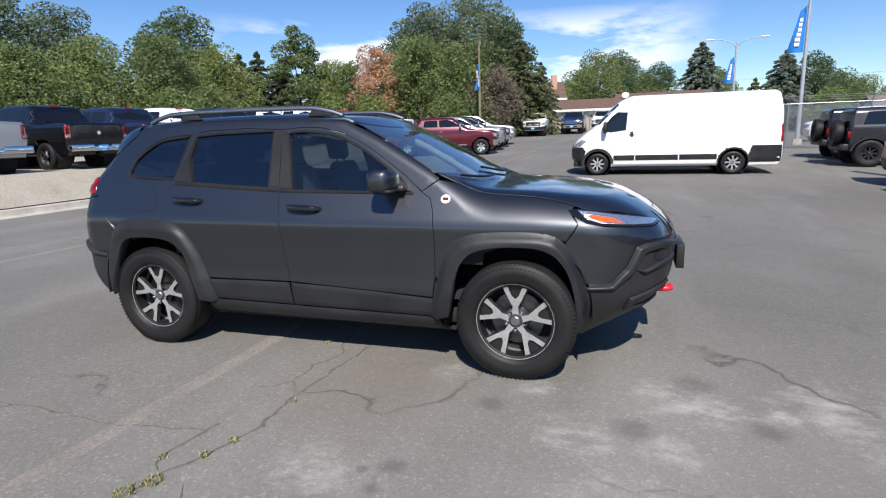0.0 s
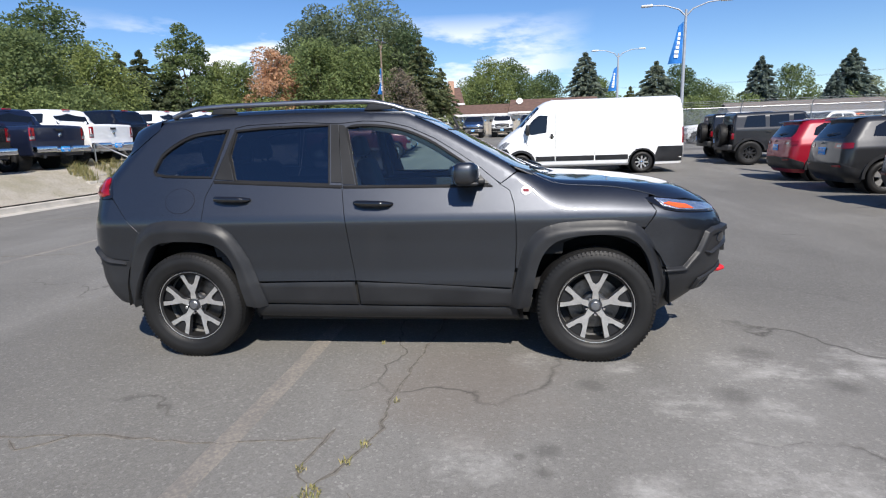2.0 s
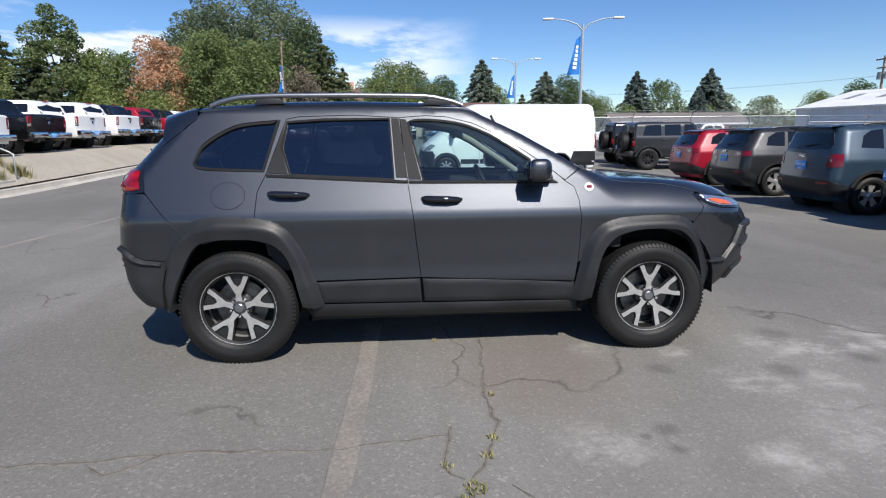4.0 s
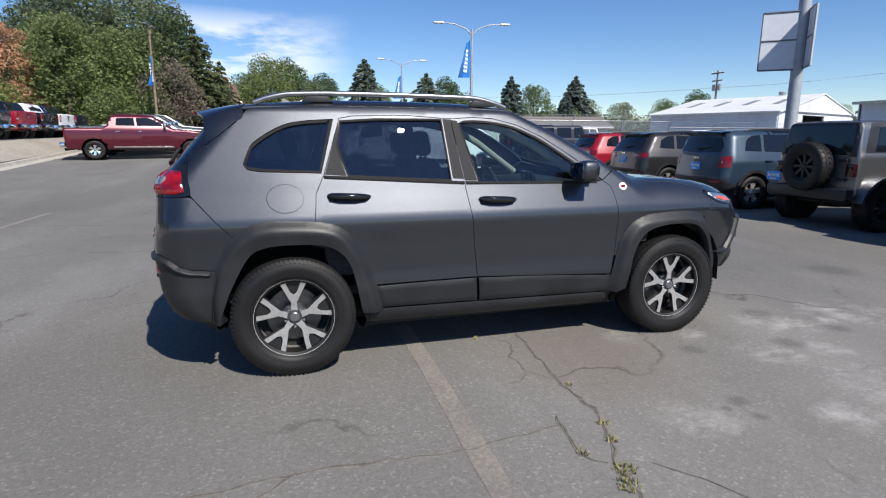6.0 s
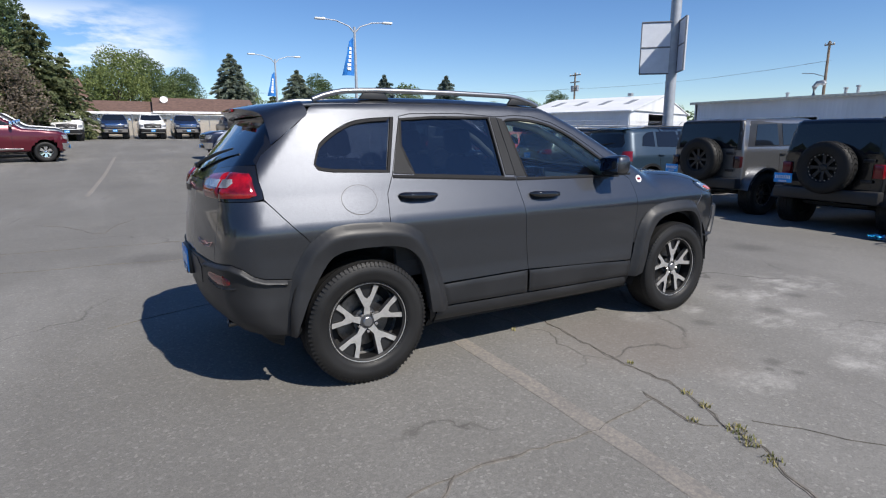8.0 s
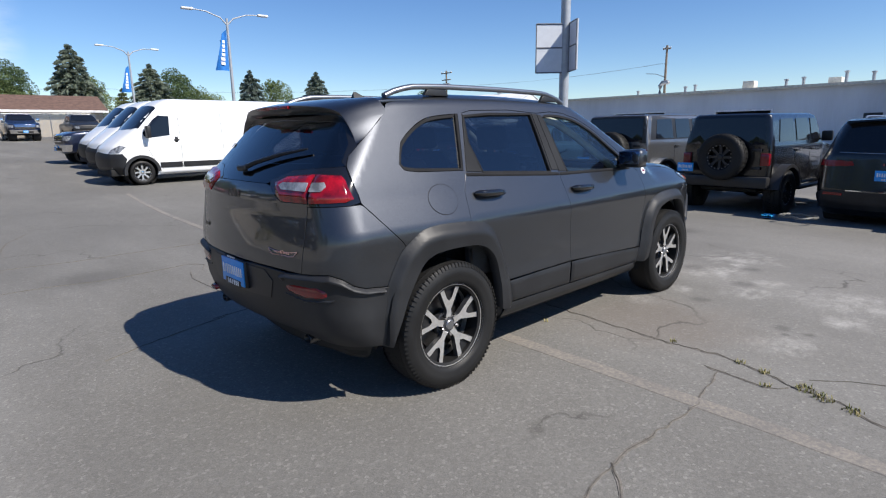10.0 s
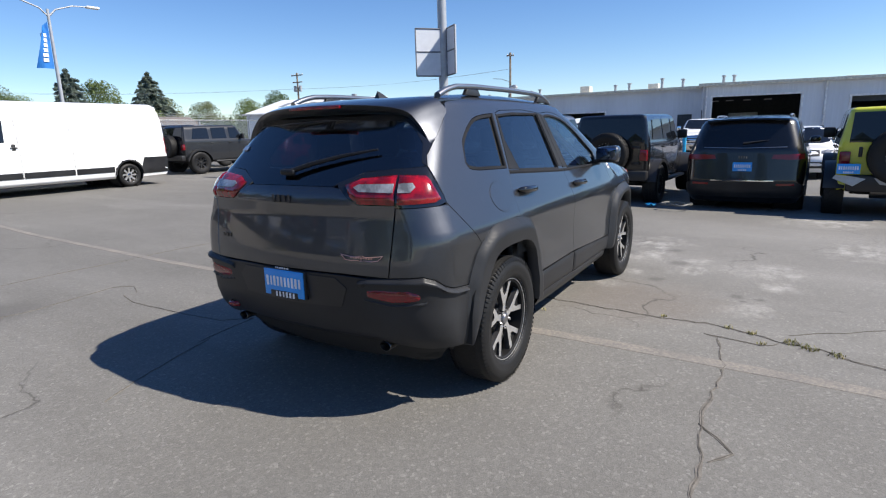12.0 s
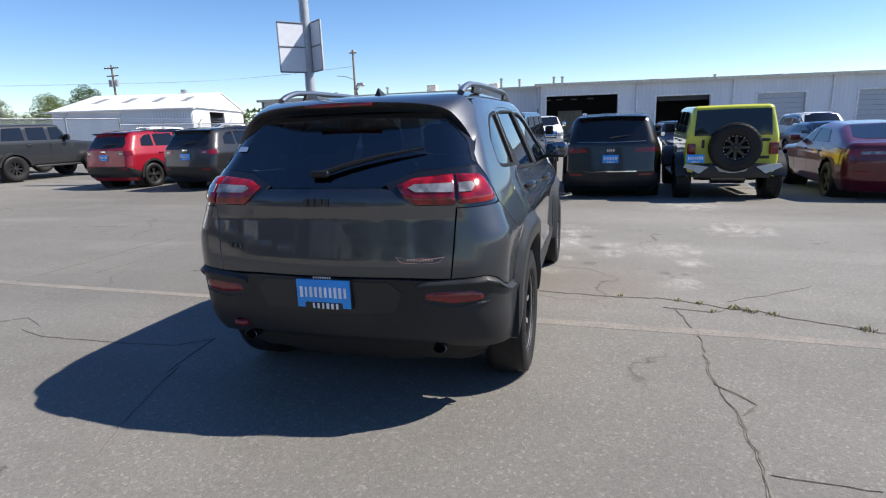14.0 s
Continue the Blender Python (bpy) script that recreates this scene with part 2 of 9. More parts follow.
def rod(bm, a, b, r0, r1=None, n=10, caps=True):
    a, b = Vector(a), Vector(b)
    d = b - a
    m = Matrix.Translation((a + b) / 2) @ d.to_track_quat("Z", "Y").to_matrix().to_4x4()
    return bmesh.ops.create_cone(bm, cap_ends=caps, segments=n, radius1=r0, radius2=r0 if r1 is None else r1, depth=d.length, matrix=m)["verts"]


def tube(pts, r, n=8, mat=None, name="tube", parent=None, label="", flat=1.0, cap=True):
    """A tube along points; r may vary; flat squeezes it sideways."""
    pts = [Vector(p) for p in pts]
    vs, fs = [], []
    for i, p in enumerate(pts):
        d = (pts[min(i + 1, len(pts) - 1)] - pts[max(i - 1, 0)]).normalized()
        side = d.cross(Vector((0, 0, 1)))
        side = side.normalized() if side.length > 1e-4 else Vector((1, 0, 0))
        up = side.cross(d).normalized()
        rr = r[i] if isinstance(r, (list, tuple)) else r
        for k in range(n):
            a = 2 * math.pi * k / n
            vs.append(p + side * math.cos(a) * rr * flat + up * math.sin(a) * rr)
    for i in range(len(pts) - 1):
        for k in range(n):
            fs.append((i * n + k, i * n + (k + 1) % n, (i + 1) * n + (k + 1) % n, (i + 1) * n + k))
    if cap:
        fs.append(tuple(range(n))[::-1])
        fs.append(tuple(range((len(pts) - 1) * n, len(pts) * n)))
    return mk(name, vs, fs, mat, parent, label, sharp=50)


def lathe(profile, n, mat, name, parent, label="", axis="y", sharp=35, mats=None):
    """A turned form: profile of (radius, along) about the y axis."""
    vs, fs = [], []
    for i, (r, h) in enumerate(profile):
        for k in range(n):
            a = 2 * math.pi * k / n
            vs.append((r * math.cos(a), h, r * math.sin(a)) if axis == "y" else (r * math.cos(a), r * math.sin(a), h))
    for i in range(len(profile) - 1):
        for k in range(n):
            fs.append((i * n + k, i * n + (k + 1) % n, (i + 1) * n + (k + 1) % n, (i + 1) * n + k))
    return mk(name, vs, fs, mat, parent, label, sharp=sharp)


def crv(knots, soft=0.05):
    """A smooth curve through knots (x, y), its corners rounded over soft."""
    k = np.array(knots, float)
    xs = np.linspace(k[0, 0] - 1.0, k[-1, 0] + 1.0, 1400)
    ys = np.interp(xs, k[:, 0], k[:, 1])
    w = max(3, int(soft / (xs[1] - xs[0])) | 1)
    ker = np.hanning(w + 2)[1:-1]
    ker /= ker.sum()
    pad = np.pad(ys, w, mode="edge")
    ys = np.convolve(pad, ker, mode="same")[w:-w]
    return lambda q: np.interp(q, xs, ys)


def rmax(a, b, r):
    return np.minimum(np.maximum(a, b), -r) + np.hypot(np.maximum(a + r, 0), np.maximum(b + r, 0))


def inside(poly, p):
    """Which of the points p lie in the polygon."""
    x, y = p[:, 0], p[:, 1]
    res = np.zeros(len(p), bool)
    for (x0, y0), (x1, y1) in zip(poly, np.roll(poly, -1, axis=0)):
        hit = ((y0 > y) != (y1 > y)) & (x < (x1 - x0) * (y - y0) / (y1 - y0 + 1e-12) + x0)
        res ^= hit
    return res


def rounded(pts, times=2):
    """Corner cutting of a closed loop."""
    p = np.array(pts, float)
    for _ in range(times):
        q = np.roll(p, -1, axis=0)
        p = np.stack([0.78 * p + 0.22 * q, 0.22 * p + 0.78 * q], 1).reshape(-1, 2)
    return p


def resample(p, step):
    out = []
    for a, b in zip(p, np.roll(p, -1, axis=0)):
        n = max(1, int(np.ceil(np.hypot(*(b - a)) / step)))
        out += [a + (b - a) * k / n for k in range(n)]
    return np.array(out)


def shrink(p, d):
    """A closed loop moved inward by d."""
    a, b = np.roll(p, 1, axis=0), np.roll(p, -1, axis=0)
    area = np.sum(p[:, 0] * b[:, 1] - b[:, 0] * p[:, 1])
    t = (b - a)
    t /= np.linalg.norm(t, axis=1, keepdims=True) + 1e-9
    n = np.stack([-t[:, 1], t[:, 0]], 1) * (1 if area > 0 else -1)
    return p + n * d


def off_line(p, line):
    """How far the points p lie from a line of points."""
    d = np.full(len(p), 9.0)
    for a, b in zip(line[:-1], line[1:]):
        ab = b - a
        t = np.clip(((p - a) @ ab) / (ab @ ab + 1e-12), 0, 1)
        d = np.minimum(d, np.hypot(*(p - a - t[:, None] * ab).T))
    return d


class Shape:
    """The skin of a vehicle as one smooth function of place: negative inside. x ahead, y to its left, z up."""

    def __init__(self, top, section, tail, nose, plan, tail_bow=0.12, nose_bow=0.2, top_bow=0.15, crown=0.05,
                 r_tail=0.25, r_nose=0.3, r_top=0.09, floor=0.25, soft=(0.12, 0.08, 0.1, 0.1), inset=(0.65, 0.85, 0.45), r_hood=None):
        self.H, self.S, self.XR, self.XF, self.P = crv(top, soft[0]), crv(section, soft[1]), crv(tail, soft[2]), crv(nose, soft[3]), crv(plan, 0.5)
        self.bows = tail_bow, nose_bow, top_bow, crown
        self.r = r_tail, r_nose, r_top
        self.r_hood = r_top if r_hood is None else r_hood
        self.floor = floor
        self.x0, self.x1 = min(k[1] for k in tail) + inset[0], max(k[1] for k in nose) - inset[1]
        self.yc, self.R = inset[2], 0.6

    def F(self, x, y, z):
        tb, nb, ob, cr = self.bows
        y2 = y * y
        a = np.abs(y) - (self.P(x) + self.S(z))
        b = z - (self.H(x + ob * y2) - cr * y2)
        c = self.XR(z) + tb * y2 - x
        d = x - (self.XF(z) - nb * y2)
        f = rmax(rmax(a, c, self.r[0]), d, self.r[1])
        k = np.clip((x - 0.78) / 0.45, 0, 1)
        f = rmax(f, b, self.r[2] + (self.r_hood - self.r[2]) * k * k * (3 - 2 * k))
        return np.maximum(f, self.floor - z)

    def grad(self, p):
        e = 0.004
        g = np.stack([self.F(*(p + d).T) - self.F(*(p - d).T) for d in np.eye(3) * e], 1)
        return g / (np.linalg.norm(g, axis=1, keepdims=True) + 1e-12)

    def cast(self, o, d, far=2.6, n=90):
        ts = np.linspace(0.0, far, n)
        v = np.stack([self.F(*(o + d * t).T) for t in ts], 1)
        k = np.argmax(v > 0, axis=1)
        lo, hi = ts[np.maximum(k - 1, 0)], ts[k]
        for _ in range(22):
            m = (lo + hi) / 2
            f = self.F(*(o + d * m[:, None]).T)
            lo, hi = np.where(f > 0, lo, m), np.where(f > 0, m, hi)
        return o + d * lo[:, None]

    # round the body: u runs along the right side (u = x), round both corners, and on over the tail or the nose to the middle
    def U(self, x, y):
        y = abs(y)
        q = self.R * math.pi / 2
        if self.x0 <= x <= self.x1:
            return x
        if x < self.x0:
            if y >= self.yc:
                return self.x0 - self.R * math.atan2(self.x0 - x, y - self.yc)
            return self.x0 - q - (self.yc - y)
        if y >= self.yc:
            return self.x1 + self.R * math.atan2(x - self.x1, y - self.yc)
        return self.x1 + q + (self.yc - y)

    def side(self, x, z):
        return (self.U(x, float(self.P(x) + self.S(z)) - 0.0), z)

    def rear(self, y, z):
        return (self.U(min(float(self.XR(z) + self.bows[0] * y * y), self.x0 - 0.02), y), z)

    def front(self, y, z):
        return (self.U(max(float(self.XF(z) - self.bows[1] * y * y), self.x1 + 0.02), y), z)

    def rays(self, uv):
        u, z = uv[:, 0], uv[:, 1]
        q = self.R * math.pi / 2
        o = np.stack([np.clip(u, self.x0, self.x1), np.full_like(u, -self.yc), z], 1)
        d = np.tile([0.0, -1.0, 0.0], (len(u), 1))
        for sgn, e in ((-1, self.x0), (1, self.x1)):
            over = sgn * (u - e)
            m = over > 0
            a = np.clip(over / self.R, 0, math.pi / 2)
            d[m] = np.stack([sgn * np.sin(a), -np.cos(a), 0 * a], 1)[m]
            o[m, 1] = (-self.yc + np.maximum(over - q, 0))[m]
        return o, d

    def panel(self, name, loop, mat, parent, holes=(), off=0.0, thick=0.012, step=0.05, gap=0.0, mirror=False, both=False,
              top=False, label="", round_=0, ramp=None):
        """A piece of skin cut by a loop in (u, z), or in (x, y) from above. both: with its mirror image in one mesh.
        ramp: a line, a width and a height from which the piece rises to off within that width of the line ("rim": of its own edge)."""
        loop = rounded(loop, round_) if round_ else np.array(loop, float)
        loops = [resample(loop, step)] + [resample(np.array(h, float), step) for h in holes]
        if gap:
            loops = [shrink(loops[0], gap)] + [shrink(h, -gap) for h in loops[1:]]
        pts, edges = [], []
        for lp in loops:
            n0 = len(pts)
            pts += list(lp)
            edges += [(n0 + k, n0 + (k + 1) % len(lp)) for k in range(len(lp))]
        lo, hi = loops[0].min(0), loops[0].max(0)
        gx, gy = np.meshgrid(np.arange(lo[0], hi[0], step), np.arange(lo[1], hi[1], step))
        g = np.stack([gx.ravel(), gy.ravel()], 1) + np.array([0.37, 0.41]) * step
        ok = inside(loops[0], g)
        for h in loops[1:]:
            ok &= ~inside(h, g)
        bd = np.array(pts)
        g = g[ok]
        if len(g):
            g = g[np.array([np.min(np.hypot(*(bd - q).T)) for q in g]) > 0.45 * step]
        pts += list(g)
        vs2, _, fs, *_ = geometry.delaunay_2d_cdt([Vector(p) for p in pts], edges, [], 0, 1e-6)
        p2 = np.array([tuple(v) for v in vs2])
        tri = np.array([tuple(f) for f in fs])
        cen = p2[tri].mean(1)
        ok = inside(loops[0], cen)
        for h in loops[1:]:
            ok &= ~inside(h, cen)
        tri = tri[ok]
        if top:
            o = np.stack([p2[:, 0], p2[:, 1], np.full(len(p2), 0.75)], 1)
            d = np.tile([0.0, 0.0, 1.0], (len(p2), 1))
        else:
            o, d = self.rays(p2)
        p = self.cast(o, d)
        n = self.grad(p)
        ofs = off
        if ramp:
            line = np.vstack([loops[0], loops[0][:1]]) if isinstance(ramp[0], str) else np.array(ramp[0], float)
            k = np.clip(off_line(p2, line) / ramp[1], 0, 1)
            ofs = (ramp[2] + (off - ramp[2]) * k * k * (3 - 2 * k))[:, None]
        p = p + n * ofs
        a, b, c = (p[tri[:, k]] for k in range(3))
        flip = np.einsum("ij,ij->i", np.cross(b - a, c - a), n[tri[:, 0]]) < 0
        tri[flip] = tri[flip][:, ::-1]
        if ramp:
            fn = np.cross(p[tri[:, 1]] - p[tri[:, 0]], p[tri[:, 2]] - p[tri[:, 0]])
            n = np.zeros_like(p)
            for k in range(3):
                np.add.at(n, tri[:, k], fn)
            n /= np.linalg.norm(n, axis=1, keepdims=True) + 1e-12
        # rim
        count = {}
        for t in tri:
            for e in ((t[0], t[1]), (t[1], t[2]), (t[2], t[0])):
                count[e] = 1
        rim = [e for e in count if (e[1], e[0]) not in count]
        V, N, Fc = [p], [n], [tri]
        base = len(p)
        rv, rn, rf = [], [], []
        for i, j in rim:
            out = np.cross(p[j] - p[i], n[i])
            out /= np.linalg.norm(out) + 1e-9
            k = base + len(rv)
            rv += [p[i], p[j], p[j] - n[j] * thick, p[i] - n[i] * thick]
            rn += [(out + n[i]) / 1.5, (out + n[j]) / 1.5, out, out]
            rf += [(k, k + 3, k + 2), (k, k + 2, k + 1)]
        if rv:
            V.append(np.array(rv)), N.append(np.array(rn)), Fc.append(np.array(rf))
        V, N, Fc = np.concatenate(V), np.concatenate(N), np.concatenate(Fc)
        flipv = np.array([1, -1, 1])
        if both:
            V, N, Fc = np.concatenate([V, V * flipv]), np.concatenate([N, N * flipv]), np.concatenate([Fc, Fc[:, ::-1] + len(V)])
        elif mirror:
            V, N, Fc = V * flipv, N * flipv, Fc[:, ::-1]
        return mk(name, V, Fc, mat, parent, label, normals=N / (np.linalg.norm(N, axis=1, keepdims=True) + 1e-9))

    def point(self, u, z, off=0.0):
        o, d = self.rays(np.array([[u, z]], float))
        p = self.cast(o, d)
        n = self.grad(p)
        return Vector(p[0] + n[0] * off), Vector(n[0])

    def over(self, x, y, off=0.0):
        p = self.cast(np.array([[x, y, 0.75]]), np.array([[0.0, 0.0, 1.0]]))
        n = self.grad(p)
        return Vector(p[0] + n[0] * off)

    def shell(self, name, mat, parent, wheels, arch, step=0.09, off=0.0, zmax=9.0, y_in=0.42, label="", length=None, half=1.0, height=2.0):
        """The whole skin as one mesh, with the wheel openings cut out."""
        xa, xb = self.x0, self.x1
        zc = 0.75
        L0, L1 = xa - 0.8, xb + 0.8
        nx, ny, nz = int((L1 - L0) / step), int(2 * half / step), int(height / step)
        gx, gy, gz = np.linspace(L0, L1, nx + 1), np.linspace(-half, half, ny + 1), np.linspace(0, height, nz + 1)
        idx, P, Q = {}, [], []

        def vid(i, j, k):
            key = (i, j, k)
            if key not in idx:
                idx[key] = len(P)
                P.append((gx[i], gy[j], gz[k]))
            return idx[key]

        for i in range(nx):
            for j in range(ny):
                for k, fl in ((0, 1), (nz, 0)):
                    q = [vid(i, j, k), vid(i + 1, j, k), vid(i + 1, j + 1, k), vid(i, j + 1, k)]
                    Q.append(q[::-1] if fl else q)
        for i in range(nx):
            for k in range(nz):
                for j, fl in ((0, 0), (ny, 1)):
                    q = [vid(i, j, k), vid(i + 1, j, k), vid(i + 1, j, k + 1), vid(i, j, k + 1)]
                    Q.append(q[::-1] if fl else q)
        for j in range(ny):
            for k in range(nz):
                for i, fl in ((0, 1), (nx, 0)):
                    q = [vid(i, j, k), vid(i, j + 1, k), vid(i, j + 1, k + 1), vid(i, j, k + 1)]
                    Q.append(q[::-1] if fl else q)
        P = np.array(P)
        o = np.stack([np.clip(P[:, 0], xa, xb), P[:, 1] * 0.35, np.full(len(P), zc)], 1)
        d = P - o
        d /= np.linalg.norm(d, axis=1, keepdims=True)
        p = self.cast(o, d, 3.2, 110)
        n = self.grad(p)
        p = p + n * off
        Q = np.array(Q)
        # wheel openings: rim vertices are drawn onto the arch, what lies inside is left out
        for wx, wz in wheels:
            r = np.hypot(p[:, 0] - wx, p[:, 2] - wz)
            near = (np.abs(p[:, 1]) > y_in) & (np.abs(r - arch) < step * 0.55) & (np.abs(n[:, 1]) > 0.3)
            k = arch / np.maximum(r[near], 1e-6)
            p[near, 0] = wx + (p[near, 0] - wx) * k
            p[near, 2] = wz + (p[near, 2] - wz) * k
        c = p[Q].mean(1)
        keep = np.ones(len(Q), bool)
        for wx, wz in wheels:
            keep &= ~((np.hypot(c[:, 0] - wx, c[:, 2] - wz) < arch) & (np.abs(c[:, 1]) > y_in))
        keep &= c[:, 2] < zmax
        Q = Q[keep]
        used = np.unique(Q)
        re = -np.ones(len(p), int)
        re[used] = np.arange(len(used))
        return mk(name, p[used], re[Q], mat, parent, label, normals=n[used])


def lettering(parent, origin, across, up, width, height, n, mat, name="lettering", depth=0.003, seed=1):
    """A row of plain upright bars in place of lettering."""
    rng = random.Random(seed)
    bm = bmesh.new()
    out = Vector(across).cross(Vector(up)).normalized()
    rot = Matrix((Vector(across).normalized(), Vector(up).normalized(), out)).transposed()
    w = width / n
    for k in range(n):
        c = Vector(origin) + Vector(across).normalized() * (-(width / 2) + w * (k + 0.5)) + out * depth * 0.5
        box(bm, c, (w * rng.uniform(0.38, 0.58), height * rng.uniform(0.9, 1.0), depth), rot)
    return tagged(part(name, bm, mat, parent), kind="stuff")


def spline(pts, n=5):
    """A smooth path through points."""
    p = [np.array(q, float) for q in pts]
    p = [2 * p[0] - p[1]] + p + [2 * p[-1] - p[-2]]
    out = []
    for a, b, c, d in zip(p, p[1:], p[2:], p[3:]):
        for t in np.arange(n) / n:
            out.append(tuple(0.5 * (2 * b + (c - a) * t + (2 * a - 5 * b + 4 * c - d) * t * t + (3 * b - a - 3 * c + d) * t ** 3)))
    return out + [tuple(p[-2])]
# ---------------------------------------------------------------- ground
def gz(x, y):
    """The height of the lot: flat, rising gently away to the north, with a raised bank to the west."""
    q = max(0.0, min(y, 62.0) - (10.0 + 3.0 * min(1.0, max(0.0, (x - 5.5) / 3.0))))
    z = 0.034 * q * q / (q + 2.0) * (1.0 - 0.6 * min(1.0, max(0.0, (x - 10.0) / 8.0)))
    if x > 3.0:
        q = min(x, 14.0) - 3.0
        z -= 0.032 * q * q / (q + 0.8) * min(1.0, max(0.0, (7.0 - y) / 8.0))
    if x < -11.25:
        k = min(1.0, (-11.25 - x) / 1.8)
        z += 0.15 + 0.66 * k * k * (3 - 2 * k) * (1.0 - min(1.0, max(0.0, (y - 24.0) / 30.0)))
    return z


def asphalt():
    m = Mat("worn_asphalt", (0.15, 0.145, 0.14), 0.9, spec=0.35)
    big = m.noise(0.16, 5, 0.6, "World")
    mid = m.noise(1.1, 6, 0.62, "World")
    streak = m.noise(0.7, 5, 0.6, "World", (1.0, 0.22, 1.0))
    grit = m.noise(130.0, 3, 0.7, "World")
    stone = m.voro(75.0, "World", out="Color")
    base = m.ramp(big, (0.30, (0.132, 0.127, 0.115)), (0.50, (0.159, 0.153, 0.140)), (0.72, (0.200, 0.194, 0.179)))
    base = m.mix(m.ramp(mid, (0.35, 0.0), (0.70, 0.45)), base, (0.126, 0.120, 0.109))
    base = m.mix(m.ramp(streak, (0.50, 0.0), (0.78, 0.5)), base, (0.262, 0.254, 0.237))
    sep = m.n.new("ShaderNodeSeparateColor")
    m.l.new(stone, sep.inputs[0])
    base = m.mix(1.0, base, m.ramp(sep.outputs[0], (0.0, 0.86), (0.5, 0.97), (0.9, 1.05), (1.0, 1.35)), "MULTIPLY")
    base = m.mix(1.0, base, m.ramp(grit, (0.28, 0.80), (0.72, 1.20)), "MULTIPLY")

    def blob(x, y, r, edge, scale=5.0):
        g = m.n.new("ShaderNodeNewGeometry")
        v = m.n.new("ShaderNodeVectorMath")
        v.operation = "DISTANCE"
        m.l.new(g.outputs["Position"], v.inputs[0])
        v.inputs[1].default_value = (x, y, 0.0)
        d = m.math("DIVIDE", v.outputs["Value"], r)
        d = m.math("ADD", d, m.math("MULTIPLY", m.math("SUBTRACT", m.noise(scale, 5, 0.65, "World"), 0.5), edge))
        return m.ramp(d, (0.35, 1.0), (1.0, 0.0))

    scuff = m.ramp(m.noise(3.2, 9, 0.74, "World", (1.0, 1.5, 1.0)), (0.42, 0.0), (0.70, 1.0))
    # dusty scuffed lane ahead of the car, oil spots, a rusty wash mark
    base = m.mix(m.math("MULTIPLY", blob(3.4, -2.6, 3.4, 1.0, 0.8), 0.16), base, (0.33, 0.315, 0.295))
    for x, y, r in ((2.30, -0.91, 0.30), (2.5, -1.06, 0.20), (2.78, -1.05, 0.14), (1.75, -1.44, 0.24), (2.2, -1.48, 0.18), (3.15, -0.94, 0.45), (1.48, -0.97, 0.16), (0.94, -0.87, 0.16), (2.05, -2.15, 0.40), (3.4, -3.1, 0.6), (1.45, -2.25, 0.22), (0.62, -2.05, 0.24), (6.0, -2.8, 0.8)):
        base = m.mix(m.math("MULTIPLY", m.math("MULTIPLY", blob(x, y, r, 1.8, 6.0), scuff), 0.62), base, (0.50, 0.485, 0.455))
    for x, y, r in ((0.99, -1.94, 0.085), (0.96, -2.12, 0.055), (0.86, -2.0, 0.04), (1.29, -1.23, 0.11), (2.06, -1.32, 0.14), (2.39, -0.71, 0.16), (2.69, -1.18, 0.12), (-2.3, 3.6, 0.5), (4.6, 0.4, 0.35)):
        base = m.mix(m.math("MULTIPLY", blob(x, y, r, 0.7, 18.0), 0.50), base, (0.075, 0.071, 0.066))
    base = m.mix(m.math("MULTIPLY", blob(0.55, -1.2, 0.8, 1.2, 2.0), 0.40), base, (0.155, 0.125, 0.10))
    # fine shrinkage cracks
    w = m.n.new("ShaderNodeTexVoronoi")
    w.feature = "DISTANCE_TO_EDGE"
    w.inputs["Scale"].default_value = 0.42
    warp = m.n.new("ShaderNodeVectorMath")
    warp.operation = "MULTIPLY_ADD"
    nz = m.n.new("ShaderNodeTexNoise")
    nz.inputs["Scale"].default_value, nz.inputs["Detail"].default_value = 1.7, 6
    co = m.coord("World")
    m.l.new(co, nz.inputs["Vector"])
    m.l.new(nz.outputs["Color"], warp.inputs[0])
    warp.inputs[1].default_value = (0.9, 0.9, 0.0)
    m.l.new(co, warp.inputs[2])
    m.l.new(warp.outputs[0], w.inputs["Vector"])
    line = m.ramp(w.outputs["Distance"], (0.0, 1.0), (0.0065, 0.0))
    line = m.math("MULTIPLY", line, m.ramp(m.noise(0.5, 4, 0.6, "World"), (0.48, 0.0), (0.60, 1.0)))
    base = m.mix(m.math("MULTIPLY", line, 0.7), base, (0.05, 0.045, 0.04))
    m.set("Base Color", base)
    h = m.math("ADD", m.math("MULTIPLY", grit, 0.6), m.math("MULTIPLY", sep.outputs[1], 0.5))
    h = m.math("SUBTRACT", h, m.math("MULTIPLY", line, 1.2))
    m.bump(h, 0.5, 0.006)
    m.set("Roughness", m.ramp(big, (0.3, 0.78), (0.7, 0.95)))
    return m.m


ASPHALT = asphalt()
GRAVEL = Mat("dry_gravel_bank", (0.3, 0.27, 0.22), 0.95)
_n = GRAVEL.noise(0.35, 6, 0.65, "World")
_c = GRAVEL.ramp(_n, (0.3, (0.30, 0.265, 0.215)), (0.55, (0.37, 0.335, 0.28)), (0.75, (0.24, 0.22, 0.15)))
GRAVEL.set("Base Color", GRAVEL.mix(1.0, _c, GRAVEL.ramp(GRAVEL.noise(22.0, 4, 0.7, "World"), (0.25, 0.65), (0.75, 1.3)), "MULTIPLY"))
GRAVEL.bump(GRAVEL.noise(30.0, 4, 0.7, "World"), 0.7, 0.03)
GRAVEL = GRAVEL.m
CONCRETE = simple("weathered_concrete", (0.42, 0.39, 0.34), 0.9, 0, 0, 0.22, 2.2, 0.3, 60)

